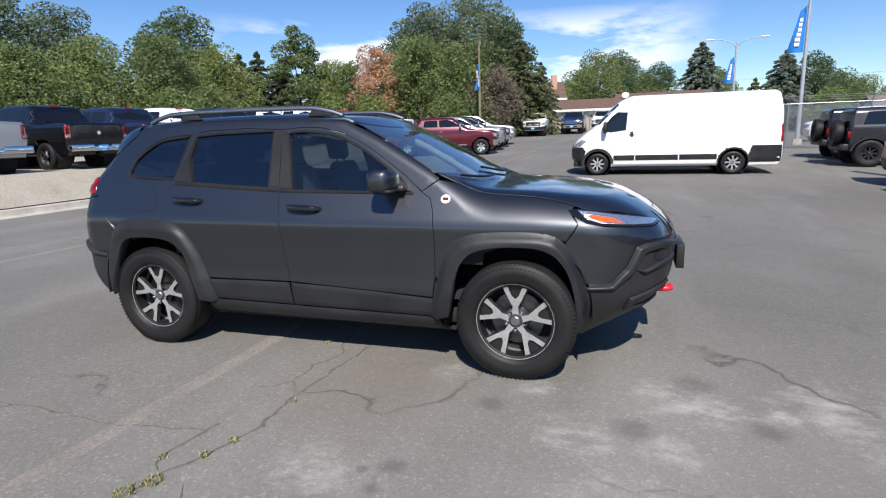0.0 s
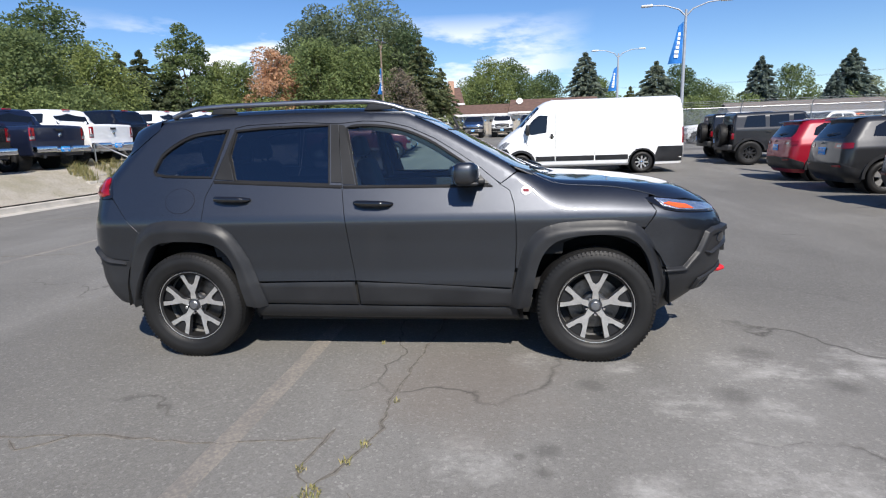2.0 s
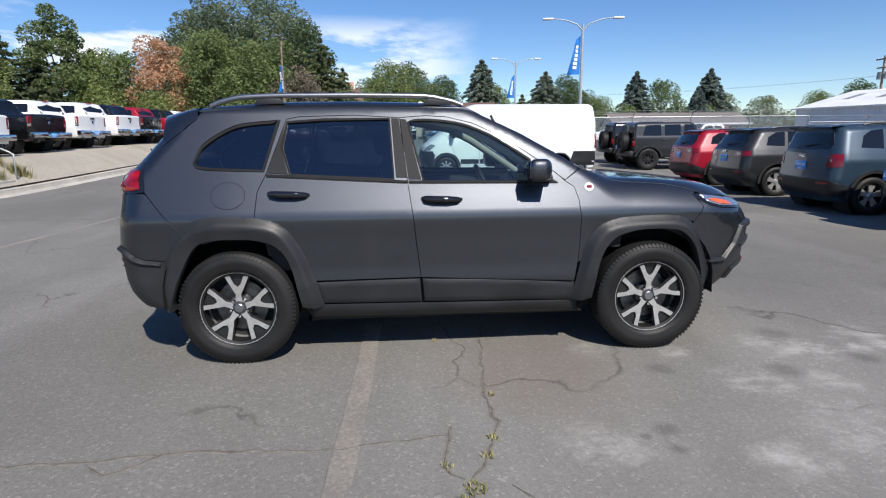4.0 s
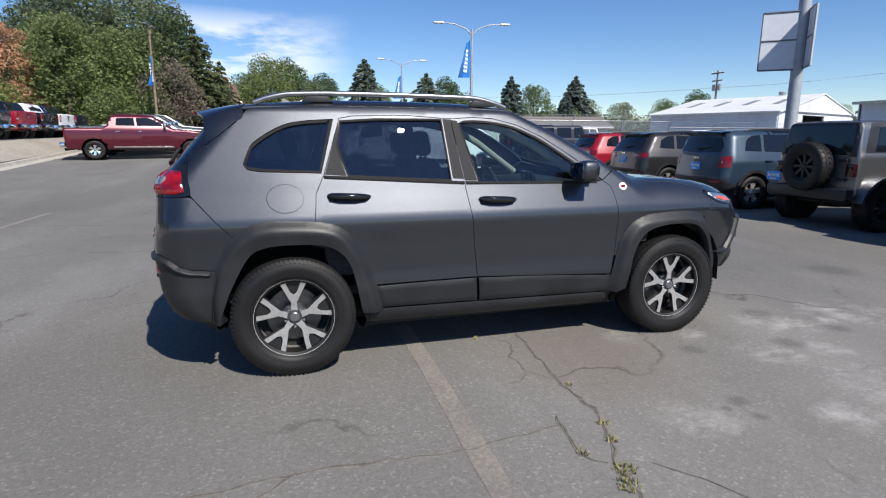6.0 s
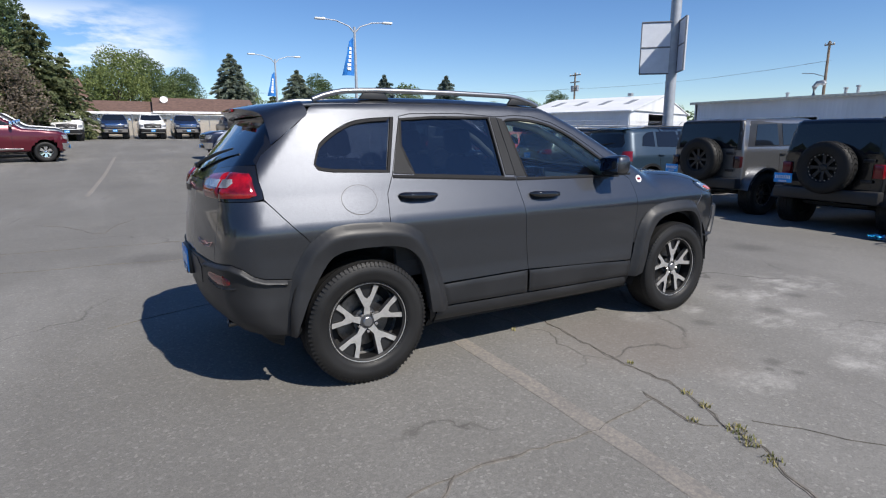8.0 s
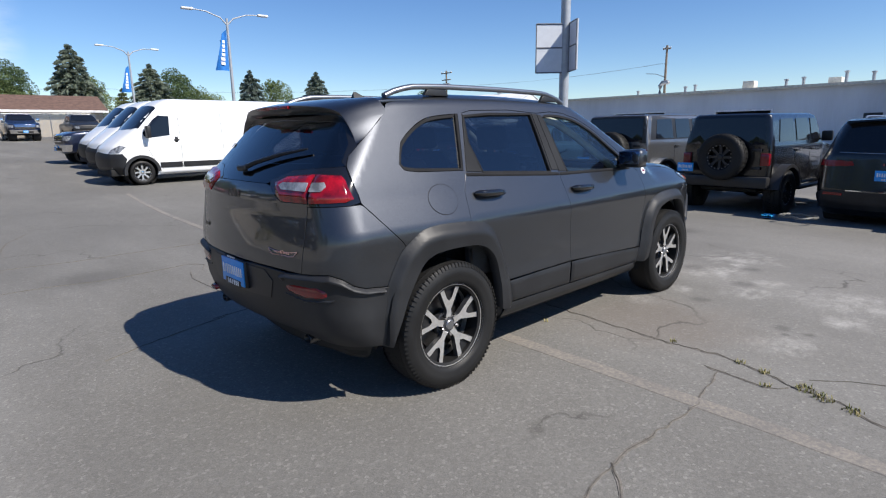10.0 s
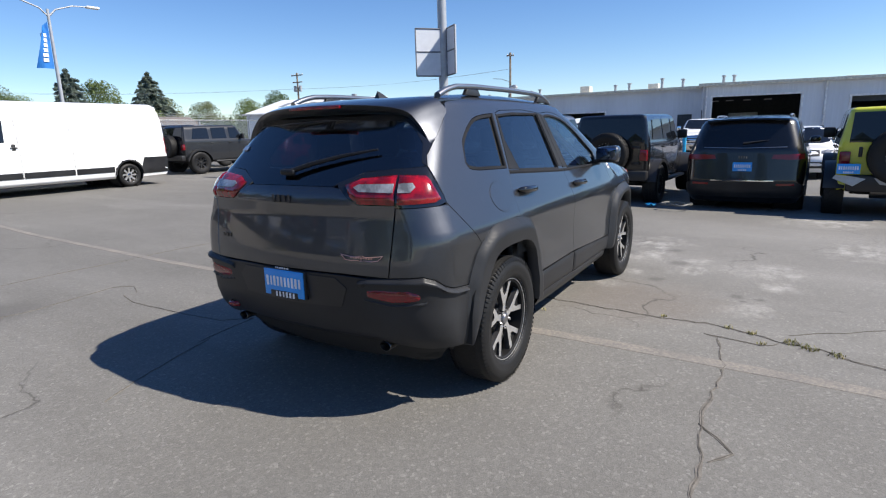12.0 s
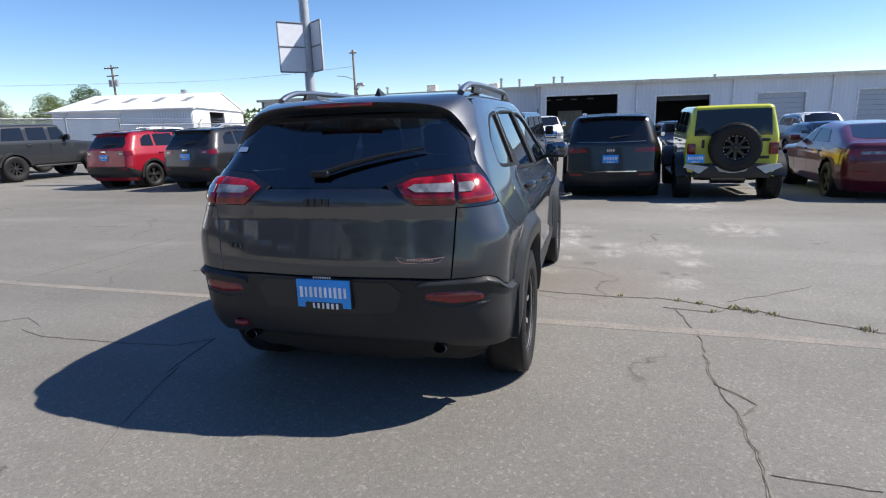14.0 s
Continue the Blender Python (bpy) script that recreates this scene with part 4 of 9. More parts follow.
def gable_building():
    b = empty("white_metal_barn", Matrix(), "white metal building with a low gable roof", "building")
    W, L, he, hp = 20.0, 14.0, 3.85, 5.9
    # gable end faces -y locally, long side faces -x
    door = (5.6, 11.2, 3.55)
    block("wall", (door[0] / 2, 0, he / 2), (door[0], 0.2, he), WALL_WHITE, b)
    block("wall", ((door[1] + W) / 2, 0, he / 2), (W - door[1], 0.2, he), WALL_WHITE, b)
    block("wall", ((door[0] + door[1]) / 2, 0, (door[2] + he) / 2), (door[1] - door[0], 0.2, he - door[2]), WALL_WHITE, b)
    quad("gable", [(0, -0.1, he), (W, -0.1, he), (W / 2, -0.1, hp)], WALL_WHITE, b, thick=-0.2)
    quad("gable", [(0, L, he), (W, L, he), (W / 2, L, hp)], WALL_WHITE, b, thick=0.2)
    block("wall", (0.0, L / 2, he / 2), (0.2, L, he), WALL_GREY, b)
    block("wall", (W, L / 2, he / 2), (0.2, L, he), WALL_GREY, b)
    block("wall", (W / 2, L, he / 2), (W, 0.2, he), WALL_WHITE, b)
    # added sheet that carries the doorway's shade in its dark colour
    block("inner_wall", (W / 2, 3.0, 1.6), (8, 0.1, 3.2), DARK_OPENING, b)
    for s in (0, 1):
        x0, x1 = (-0.4, W / 2) if s == 0 else (W / 2, W + 0.4)
        z0, z1 = (he - 0.08, hp + 0.05) if s == 0 else (hp + 0.05, he - 0.08)
        quad("roof", [(x0, -0.4, z0), (x1, -0.4, z1), (x1, L + 0.4, z1), (x0, L + 0.4, z0)], ROOF_WHITE, b, thick=0.1)
    for k in range(4):
        y = 1.8 + 3.2 * k
        f = lambda x: he - 0.08 + (hp + 0.13 - he) * (x + 0.4) / (W / 2 + 0.4)
        quad("skylight", [(4.2, y, f(4.2) + 0.03), (7.2, y, f(7.2) + 0.03), (7.2, y + 0.7, f(7.2) + 0.03), (4.2, y + 0.7, f(4.2) + 0.03)], SKYLIGHT, b, thick=0.03)
    block("eave_trim", (-0.42, L / 2, he - 0.1), (0.08, L + 0.8, 0.14), TRIM_WHITE, b)
    block("roof_vent", (W / 2, 4, hp + 0.3), (0.7, 0.5, 0.35), GALV_D, b, 0.03)
    b.matrix_world = Matrix.Translation((46.6, 40.2, 0.3)) @ Matrix.Rotation(radians(20), 4, "Z")
    return b


gable_building()
b2 = copy_thing([o for o in scene.objects if o.name == "white_metal_barn"][0], Matrix.Translation((72.0, 33.0, 0.0)) @ Matrix.Rotation(radians(10), 4, "Z"))


def house(name, label, x, y, w, d, he, hp, turn, mat_wall=TAN_WALL, mat_roof=SHINGLE):
    b = empty(name, Matrix(), label, "house")
    for yy in (0, d):
        block("wall", (w / 2, yy, he / 2), (w, 0.2, he), mat_wall, b)
    for xx in (0, w):
        block("wall", (xx, d / 2, he / 2), (0.2, d, he), mat_wall, b)
        quad("gable", [(xx, 0, he), (xx, d, he), (xx, d / 2, hp)], mat_wall, b, thick=0.1)
    quad("roof", [(-0.5, -0.6, he - 0.15), (w + 0.5, -0.6, he - 0.15), (w + 0.5, d / 2, hp + 0.06), (-0.5, d / 2, hp + 0.06)], mat_roof, b, thick=0.12)
    quad("roof", [(w + 0.5, d + 0.6, he - 0.15), (-0.5, d + 0.6, he - 0.15), (-0.5, d / 2, hp + 0.06), (w + 0.5, d / 2, hp + 0.06)], mat_roof, b, thick=0.12)
    block("fascia", (w / 2, -0.62, he - 0.2), (w + 1.0, 0.05, 0.2), TRIM_WHITE, b)
    n = max(2, int(w / 3.2))
    for k in range(n):
        wx = w * (k + 0.5) / n
        win = block("window", (wx, -0.11, 1.55), (1.1, 0.06, 1.0), TRIM_WHITE, b, 0.01)
        block("pane", (wx, -0.15, 1.55), (0.95, 0.03, 0.85), GLASS_FAR, win)
    b.matrix_world = Matrix.Translation((x, y, gz(x, y))) @ Matrix.Rotation(radians(turn), 4, "Z")
    return b


h1 = house("bungalow", "low tan bungalow with a brown shingle roof", -6.4, 58.5, 9.0, 7, 2.3, 3.35, 2)
h2 = house("bungalow", "low tan bungalow with a taller brown roof", 1.2, 57.6, 8.6, 8, 2.4, 3.75, -3)
dish = lathe([(0.001, 0.10), (0.2, 0.07), (0.36, 0.0), (0.37, 0.01), (0.2, 0.09), (0.001, 0.12)], 20, TRIM_WHITE, "satellite_dish", h2)
dish.matrix_local = Matrix.Translation((0.6, 2.2, 3.55)) @ Matrix.Rotation(radians(-30), 4, "X")
block("dish_mast", (0.6, 2.3, 3.25), (0.05, 0.05, 0.6), GALV_D, h2)
house("bungalow", "low grey bungalow beyond the fence", 27, 66, 16, 8, 2.4, 3.7, -8, simple("grey_siding", (0.4, 0.4, 0.39), 0.85), simple("grey_shingle", (0.16, 0.14, 0.125), 0.9, 0, 0, 0.25, 3))
hc = house("bungalow", "pale blue house with a tan chimney behind junipers", -13.0, 63, 8, 7, 3.6, 5.6, 12, simple("blue_siding", (0.30, 0.38, 0.48), 0.85))
block("chimney", (7.2, 2.0, 4.6), (0.7, 0.7, 3.4), BRICK_TAN, hc, 0.02)


# ---------------------------------------------------------------- poles, sign, fence
POLE_GREY = simple("grey_pole_paint", (0.36, 0.38, 0.41), 0.45, 0.2, 0, 0.12)
LAMP_WHITE = simple("pale_lamp_housing", (0.66, 0.66, 0.64), 0.45)
BANNER = simple("blue_banner_cloth", (0.012, 0.16, 0.50), 0.75, 0, 0, 0.2, 4)
SIGN_BACK = simple("pale_sign_back", (0.62, 0.65, 0.70), 0.6, 0, 0, 0.05)
SIGN_FRAME = simple("grey_sign_frame", (0.16, 0.17, 0.19), 0.5, 0.3)


def street_lamp(x, y, h, turn, reach=1.75, banner=(3.9, 6.1), dark=False):
    lp = empty("street_lamp", Matrix(), "tall grey twin-arm street lamp with a blue banner", "street lamp", "street lamps")
    z = gz(x, y)
    pm = WOOD_POLE if dark else POLE_GREY
    tube([(0, 0, 0), (0, 0, h * 0.5), (0, 0, h)], [0.11, 0.09, 0.065], 10, pm, "pole", lp)
    block("base_plate", (0, 0, 0.15), (0.4, 0.4, 0.3), CONCRETE, lp, 0.02)
    for s in (-1, 1):
        tube([(0, 0, h - 0.35), (s * 0.35, 0, h + 0.02), (s * reach * 0.62, 0, h + 0.28), (s * reach, 0, h + 0.33)], [0.045, 0.04, 0.035, 0.03], 8, pm, "arm", lp)
        bm = bmesh.new()
        box(bm, (s * (reach + 0.28), 0, h + 0.33), (0.62, 0.26, 0.12), bevel=0.05, seg=3)
        part("lamp_head", bm, LAMP_WHITE if not dark else SIGN_FRAME, lp)
    # a slack banner hung from one side of the pole
    z0, z1 = banner
    vs, fs = [], []
    nz, nx = 10, 5
    for i in range(nz + 1):
        t = i / nz
        wd = 0.72 * (0.55 + 0.45 * t)
        for k in range(nx + 1):
            q = k / nx
            vs.append((-0.10 - wd * q + 0.12 * (1 - t) * q, 0.16 * math.sin(q * 4.0 + t * 3.0) * q, z1 + (z0 - z1) * t - 0.25 * q * (1 - t)))
    n0 = len(vs)
    vs += [(a, b + 0.012, c) for a, b, c in vs]
    for i in range(nz):
        for k in range(nx):
            b = i * (nx + 1) + k
            fs += [(b, b + 1, b + nx + 2, b + nx + 1), (n0 + b, n0 + b + nx + 1, n0 + b + nx + 2, n0 + b + 1)]
    bn = mk("banner", vs, fs, BANNER, lp, "blue cloth banner with white bars")
    bm = bmesh.new()
    for k in range(6):
        zz = z1 - 0.65 - k * (z1 - z0 - 0.8) / 6
        t = (z1 - zz) / (z1 - z0)
        xx = -0.10 - 0.72 * (0.55 + 0.45 * t) * 0.48
        yy = 0.16 * math.sin(0.5 * 4.0 + t * 3.0) * 0.5
        box(bm, (xx, yy - 0.03, zz), (0.22, 0.02, 0.17))
        box(bm, (xx, yy + 0.04, zz), (0.22, 0.02, 0.17))
    tagged(part("banner_marking", bm, PLATE_WHITE, bn), kind="stuff")
    lp.matrix_world = Matrix.Translation((x, y, z)) @ Matrix.Rotation(radians(turn), 4, "Z")
    return lp


street_lamp(10.4, 29.1, 7.35, -8, banner=(4.55, 6.75))
street_lamp(10.45, 48.8, 7.1, 0, banner=(3.9, 6.0))
street_lamp(-9.55, 42.0, 7.85, 80, 0.35, banner=(4.0, 6.1), dark=True)


def twin_sign():
    s = empty("pole_sign", Matrix(), "two grey sign boards seen from behind on a tall steel pole", "sign")
    tube([(11.445, 7.275, 0), (11.445, 7.275, 6.0), (11.445, 7.275, 9.5)], [0.15, 0.14, 0.13], 14, POLE_GREY, "pole", s)
    for (ax, ay), (bx_, by_), za in (((10.705, 7.795), (11.355, 7.235), 0.0), ((11.465, 7.135), (11.035, 6.595), 0.02)):
        z0, z1 = 3.16 + za, 4.56 + za
        bd = quad("sign_board", [(ax, ay, z0), (bx_, by_, z0), (bx_, by_, z1), (ax, ay, z1)], SIGN_BACK, s, thick=0.05)
        for a, b in (((ax, ay, z0), (bx_, by_, z0)), ((ax, ay, z1), (bx_, by_, z1)), ((ax, ay, z0), (ax, ay, z1)), ((bx_, by_, z0), (bx_, by_, z1)), ((ax, ay, (z0 + z1) / 2 + 0.02), (bx_, by_, (z0 + z1) / 2 + 0.02))):
            bm = bmesh.new()
            rod(bm, a, b, 0.022, n=4)
            part("sign_frame", bm, SIGN_FRAME, bd)
    return s


twin_sign()


def utility_pole(x, y, h, boxes, label):
    p = empty("utility_pole", Matrix(), label, "utility pole", "utility poles")
    tube([(0, 0, 0), (0, 0, h)], [0.17, 0.11], 10, WOOD_POLE, "pole", p)
    block("crossarm", (0, 0, h - 0.35), (0.12, 2.2 if boxes else 0.9, 0.14), WOOD_POLE, p)
    if boxes:
        block("crossarm", (0, 0, h - 1.3), (0.12, 1.8, 0.14), WOOD_POLE, p)
        for s in (-1, 1):
            v = lathe([(0.001, 0), (0.22, 0.02), (0.22, 0.8), (0.001, 0.86)], 12, GALV_D, "transformer", p, axis="z")
            v.matrix_local = Matrix.Translation((0, s * 0.5, h - 2.6))
    for s in (-1, -0.4, 0.4, 1):
        block("insulator", (0, s if boxes else 0.4 * s, h - 0.2), (0.06, 0.06, 0.16), LAMP_WHITE, p)
    p.matrix_world = Matrix.Translation((x, y, gz(x, y)))
    return p


up = utility_pole(59.3, 26.9, 10.3, False, "wooden utility pole with a crossarm and lamp arm")
tube([(0, 0, 6.9), (-0.3, 1.0, 7.3), (-0.5, 2.0, 7.4)], 0.04, 6, GALV_D, "lamp_arm", up)
utility_pole(55, 58.0, 9.6, True, "wooden utility pole with transformers")


def cable(a, b, sag, k):
    pts = []
    for t in np.linspace(0, 1, 25):
        pts.append((a[0] + (b[0] - a[0]) * t, a[1] + (b[1] - a[1]) * t, a[2] + (b[2] - a[2]) * t - sag * 4 * t * (1 - t)))
    tagged(tube(pts, 0.006, 5, WIRE, "overhead_cable"), "thin weathered overhead cable", "cable", "overhead cables")


for k, s in enumerate((-1.0, 0.4, 1.0)):
    cable((55, 58 + s, 8.0), (59.3, 26.9 + 0.4 * s, 8.6), 0.5, k)
    cable((55, 58 + s, 8.0), (18, 100 + s, 9.0), 0.8, k)
    cable((18, 100 + s, 9.0), (-30, 112 + s, 10.0), 1.0, k)


# chain-link fence
def chainlink():
    m = Mat("chain_link", (0.40, 0.41, 0.42), 0.4, 0.9)
    fac = None
    for sgn in (1, -1):
        mp = m.n.new("ShaderNodeMapping")
        mp.inputs["Rotation"].default_value = (0, radians(45 * sgn), 0)
        tc = m.n.new("ShaderNodeTexCoord")
        m.l.new(tc.outputs["Object"], mp.inputs["Vector"])
        w = m.n.new("ShaderNodeTexWave")
        w.bands_direction = "X"
        w.inputs["Scale"].default_value = 0.314 / 0.055
        m.l.new(mp.outputs[0], w.inputs["Vector"])
        f = m.ramp(w.outputs["Fac"], (0.86, 0.0), (0.93, 1.0))
        fac = f if fac is None else m.math("MAXIMUM", fac, f)
    tr = m.n.new("ShaderNodeBsdfTransparent")
    mx = m.n.new("ShaderNodeMixShader")
    m.l.new(fac, mx.inputs[0])
    m.l.new(tr.outputs[0], mx.inputs[1])
    m.l.new(m.b.outputs[0], mx.inputs[2])
    m.l.new(mx.outputs[0], m.n["Material Output"].inputs[0])
    return m.m


CHAIN = chainlink()


def fence(a, b, h, label, barbs=True):
    f = empty("chain_link_fence", Matrix(), label, "fence", "fences")
    a, b = Vector((*a, 0)), Vector((*b, 0))
    L = (b - a).length
    n = max(1, round(L / 3.0))
    z0 = gz(a.x, a.y)
    for k in range(n + 1):
        bm = bmesh.new()
        x = L * k / n
        rod(bm, (x, 0, -0.1), (x, 0, h), 0.035, n=8)
        if barbs:
            rod(bm, (x, 0, h), (x, -0.28, h + 0.28), 0.02, n=6)
        part("post", bm, GALV, f)
    bm = bmesh.new()
    rod(bm, (0, 0, h - 0.04), (L, 0, h - 0.04), 0.022, n=8)
    part("top_rail", bm, GALV, f)
    if barbs:
        for q in (0.1, 0.2, 0.28):
            bm = bmesh.new()
            rod(bm, (0, -q, h + q), (L, -q, h + q), 0.008, n=4)
            part("barbed_wire", bm, GALV, f)
    mk("mesh", [(0, 0.04, 0.02), (L, 0.04, 0.02), (L, 0.04, h), (0, 0.04, h)], [(0, 1, 2, 3)], CHAIN, f, smooth=False)
    d = b - a
    f.matrix_world = Matrix.Translation((a.x, a.y, z0)) @ Matrix.Rotation(math.atan2(d.y, d.x), 4, "Z")
    return f


fence((6.0, 26.5), (22.0, 25.2), 2.0, "galvanised chain-link fence with barbed wire behind cars")
fence((22.0, 25.2), (38.0, 24.6), 2.0, "galvanised chain-link fence before a white building")
fence((-10.5, 52.5), (8.0, 51.5), 2.0, "galvanised chain-link fence before bungalows", False)
fence((8.0, 51.5), (11.5, 40.0), 2.0, "tall chain-link enclosure beside parked trucks")
fence((11.5, 40.0), (6.0, 26.5), 2.0, "tall chain-link enclosure beside parked vans")

BLUE_POST = simple("bright_blue_paint", (0.02, 0.36, 0.62), 0.4)
for x, y in ((18.2, 1.05), (19.4, -3.4)):
    bo = empty("bollard", Matrix.Translation((x, y, 0)), "bright blue steel bollard", "bollard", "blue bollards")
    bm = bmesh.new()
    rod(bm, (0, 0, 0), (0, 0, 1.15), 0.07, n=14)
    bmesh.ops.create_uvsphere(bm, u_segments=14, v_segments=7, radius=0.07, matrix=Matrix.Translation((0, 0, 1.15)))
    part("post", bm, BLUE_POST, bo)

# ---------------------------------------------------------------- wheels
def tyre_profile(r, w, rim):
    """Radius and place along the axle, outer face at -w/2."""
    h = w / 2
    return [(rim, -h * 0.80), (rim + 0.012, -h * 0.93), (rim + 0.03, -h * 0.98), ((r + rim) / 2 - 0.012, -h * 1.0), ((r + rim) / 2, -h * 1.03), (r - 0.05, -h * 1.0),
            (r - 0.022, -h * 0.93), (r - 0.008, -h * 0.84), (r - 0.002, -h * 0.7), (r, -h * 0.3), (r, h * 0.3), (r - 0.002, h * 0.7),
            (r - 0.02, h * 0.93), (r - 0.05, h * 1.0), (rim + 0.03, h * 0.98), (rim, h * 0.8), (rim - 0.02, h * 0.7), (rim - 0.02, -h * 0.7), (rim, -h * 0.8)]


def tread(r, w, n, depth, mat, parent, rows=5, name="tread"):
    """Raised tread blocks round the tyre, shoulder blocks reaching over its edge."""
    vs, fs = [], []
    lane = w * 0.86 / rows
    for k in range(n):
        for j in range(rows):
            edge = j in (0, rows - 1)
            a0 = 2 * math.pi * (k + 0.5 * (j % 2) + 0.07) / n
            a1 = a0 + 2 * math.pi / n * (0.8 if edge else 0.74)
            y0 = -w * 0.43 + lane * j + lane * 0.08
            y1 = y0 + lane * 0.84
            sk = 0.0 if edge else (0.35 if j % 2 else -0.35) * 2 * math.pi / n
            b = len(vs)
            for rr, yy, aa in ((0, y0, a0), (0, y0, a1), (0, y1, a1 + sk), (0, y1, a0 + sk)):
                ro = r + depth - (0.012 if edge and abs(yy) > w * 0.38 else 0)
                vs.append(((r - 0.012) * math.cos(aa), yy, (r - 0.012) * math.sin(aa)))
                vs.append((ro * math.cos(aa), yy, ro * math.sin(aa)))
            q = lambda i, t: b + 2 * (i % 4) + t
            fs.append(tuple(q(i, 1) for i in range(4)))
            for i in range(4):
                fs.append((q(i, 0), q(i + 1, 0), q(i + 1, 1), q(i, 1)))
            if edge:
                # lug running down the shoulder
                s = -1 if j == 0 else 1
                yo = s * w * 0.5
                b = len(vs)
                for aa in (a0, a0 + (a1 - a0) * 0.6):
                    for rr, yy in ((r - 0.002, s * w * 0.40), (r - 0.026, s * w * 0.485), (r - 0.026, s * w * 0.485 + s * 0.003), (r - 0.004, s * w * 0.455)):
                        vs.append((rr * math.cos(aa), yy, rr * math.sin(aa)))
                for i in range(4):
                    fs.append((b + i, b + (i + 1) % 4, b + 4 + (i + 1) % 4, b + 4 + i))
    ob = mk(name, vs, fs, mat, parent, smooth=False)
    return tagged(ob, kind="stuff")


def spoke_mesh(outline, y_face, depth, tilt, name, mat, mat_side, parent, angle):
    """A flat-faced spoke cut from an outline in the wheel's plane (radius, sideways), set back towards the hub by tilt."""
    vs, fs, fm = [], [], []
    n = len(outline)
    c, s = math.cos(angle), math.sin(angle)
    for layer in (0, 1):
        for r, q in outline:
            k = 1.0 if layer == 0 else 1.10
            y = y_face + tilt * (0.2 - r) + (depth if layer else 0)
            vs.append((r * c - q * k * s, y, r * s + q * k * c))
    fs.append(tuple(range(n)))
    fm.append(0)
    for i in range(n):
        fs.append((i, n + i, n + (i + 1) % n, (i + 1) % n))
        fm.append(1)
    return mk(name, vs, fs, mat, parent, smooth=False, mats=[mat, mat_side], fmat=fm)


def make_wheel(parent, x, y, z, r, w, rim, style, sgn, name="wheel", detail=True, bolts=True):
    """A wheel under a vehicle, its outer face towards sgn * y."""
    hub = new(name)
    hub.parent = parent
    hub.matrix_local = Matrix.Translation((x, y, z)) @ Matrix.Rotation(0 if sgn < 0 else math.pi, 4, "Z")
    ty = lathe(tyre_profile(r, w, rim), 56 if detail else 36, RUBBER, "tyre", hub)
    if detail:
        tread(r - 0.001, w, 84, 0.0014, RUBBER, ty, rows=6)
    elif style in ("lug", "mud"):
        tread(r - 0.004, w, 30, 0.016, RUBBER, ty, rows=4)
    h = w / 2
    main = {"hero": ALLOY_DARK, "silver": ALLOY, "chrome": CHROME, "steel": ALLOY, "black": RIM_BLACK, "lug": RIM_BLACK, "mud": RIM_BLACK}[style]
    lathe([(rim + 0.004, -h * 0.86), (rim + 0.006, -h * 0.80), (rim - 0.006, -h * 0.78), (rim - 0.012, -h * 0.5), (rim - 0.022, h * 0.2), (rim - 0.02, h * 0.72), (rim, h * 0.75)],
               56 if detail else 36, ALLOY if style in ("hero", "silver", "chrome", "steel") else RIM_BLACK, "rim", hub)
    face = -h * 0.62
    lathe([(0.001, h * 0.1), (rim * 0.68, h * 0.1), (rim * 0.70, h * 0.16), (rim * 0.68, h * 0.22)], 40, STEEL if detail else DARK_LINER, "brake_disc", hub)
    lathe([(rim * 0.985, h * 0.35), (0.01, h * 0.36)], 24, DARK_LINER, "backing_plate", hub)
    if style == "hero":
        # five spokes, each forking into a broad Y
        half_a = [(0.036, 0.0), (0.036, -0.022), (0.090, -0.0165), (0.116, -0.030), (rim - 0.006, -0.088), (rim - 0.004, -0.054), (0.158, -0.020), (0.142, 0.0)]
        for k in range(5):
            a = math.pi / 2 + 2 * math.pi * k / 5
            spoke_mesh(half_a, face, 0.030, 0.06, "spoke", ALLOY, ALLOY_DARK, hub, a)
            spoke_mesh([(p, -q) for p, q in half_a][::-1], face, 0.030, 0.06, "spoke", ALLOY, ALLOY_DARK, hub, a)
            bm = bmesh.new()
            b = a + math.pi / 5
            c = (0.057 * math.cos(b), face, 0.057 * math.sin(b))
            rod(bm, (c[0], face + 0.03, c[2]), (c[0], face - 0.006, c[2]), 0.0105, 0.0085, 6)
            part("lug_nut", bm, CHROME, hub)
            # dark pocket wall between the arms of the fork
            spoke_mesh([(0.150, -0.016), (rim - 0.006, -0.052), (rim - 0.006, 0.052), (0.150, 0.016)], face + 0.016, 0.012, 0.06, "spoke_pocket", RIM_BLACK, RIM_BLACK, hub, a)
        lathe([(0.001, face - 0.005), (0.025, face - 0.0045), (0.029, face - 0.001), (0.031, face + 0.012)], 28, SATIN, "centre_cap", hub)
        lathe([(0.028, face + 0.006), (0.044, face + 0.009), (0.050, face + 0.03), (0.075, face + 0.035), (0.08, face + 0.07)], 28, ALLOY_DARK, "hub_face", hub)
    else:
        n = {"silver": 5, "chrome": 6, "steel": 8, "black": 5, "lug": 8, "mud": 8}[style]
        vs, fs = [], []
        for k in range(n):
            a = math.pi / 2 + 2 * math.pi * k / n
            pair = (-1, 1) if n <= 6 else (0,)
            for side in pair:
                o = [(0.05, -0.03), (rim * 0.5, -0.026), (rim - 0.008, -0.05 if n <= 6 else -0.032), (rim - 0.008, 0.02 if n <= 6 else 0.032), (rim * 0.5, 0.016), (0.05, 0.03)]
                c, s = math.cos(a + side * 0.17), math.sin(a + side * 0.17)
                b = len(vs)
                for lay in (0, 1):
                    for p, q in o:
                        vs.append((p * c - q * s, face + 0.05 * (0.2 - p) + lay * 0.03, p * s + q * c))
                m = len(o)
                fs.append(tuple(b + i for i in range(m)))
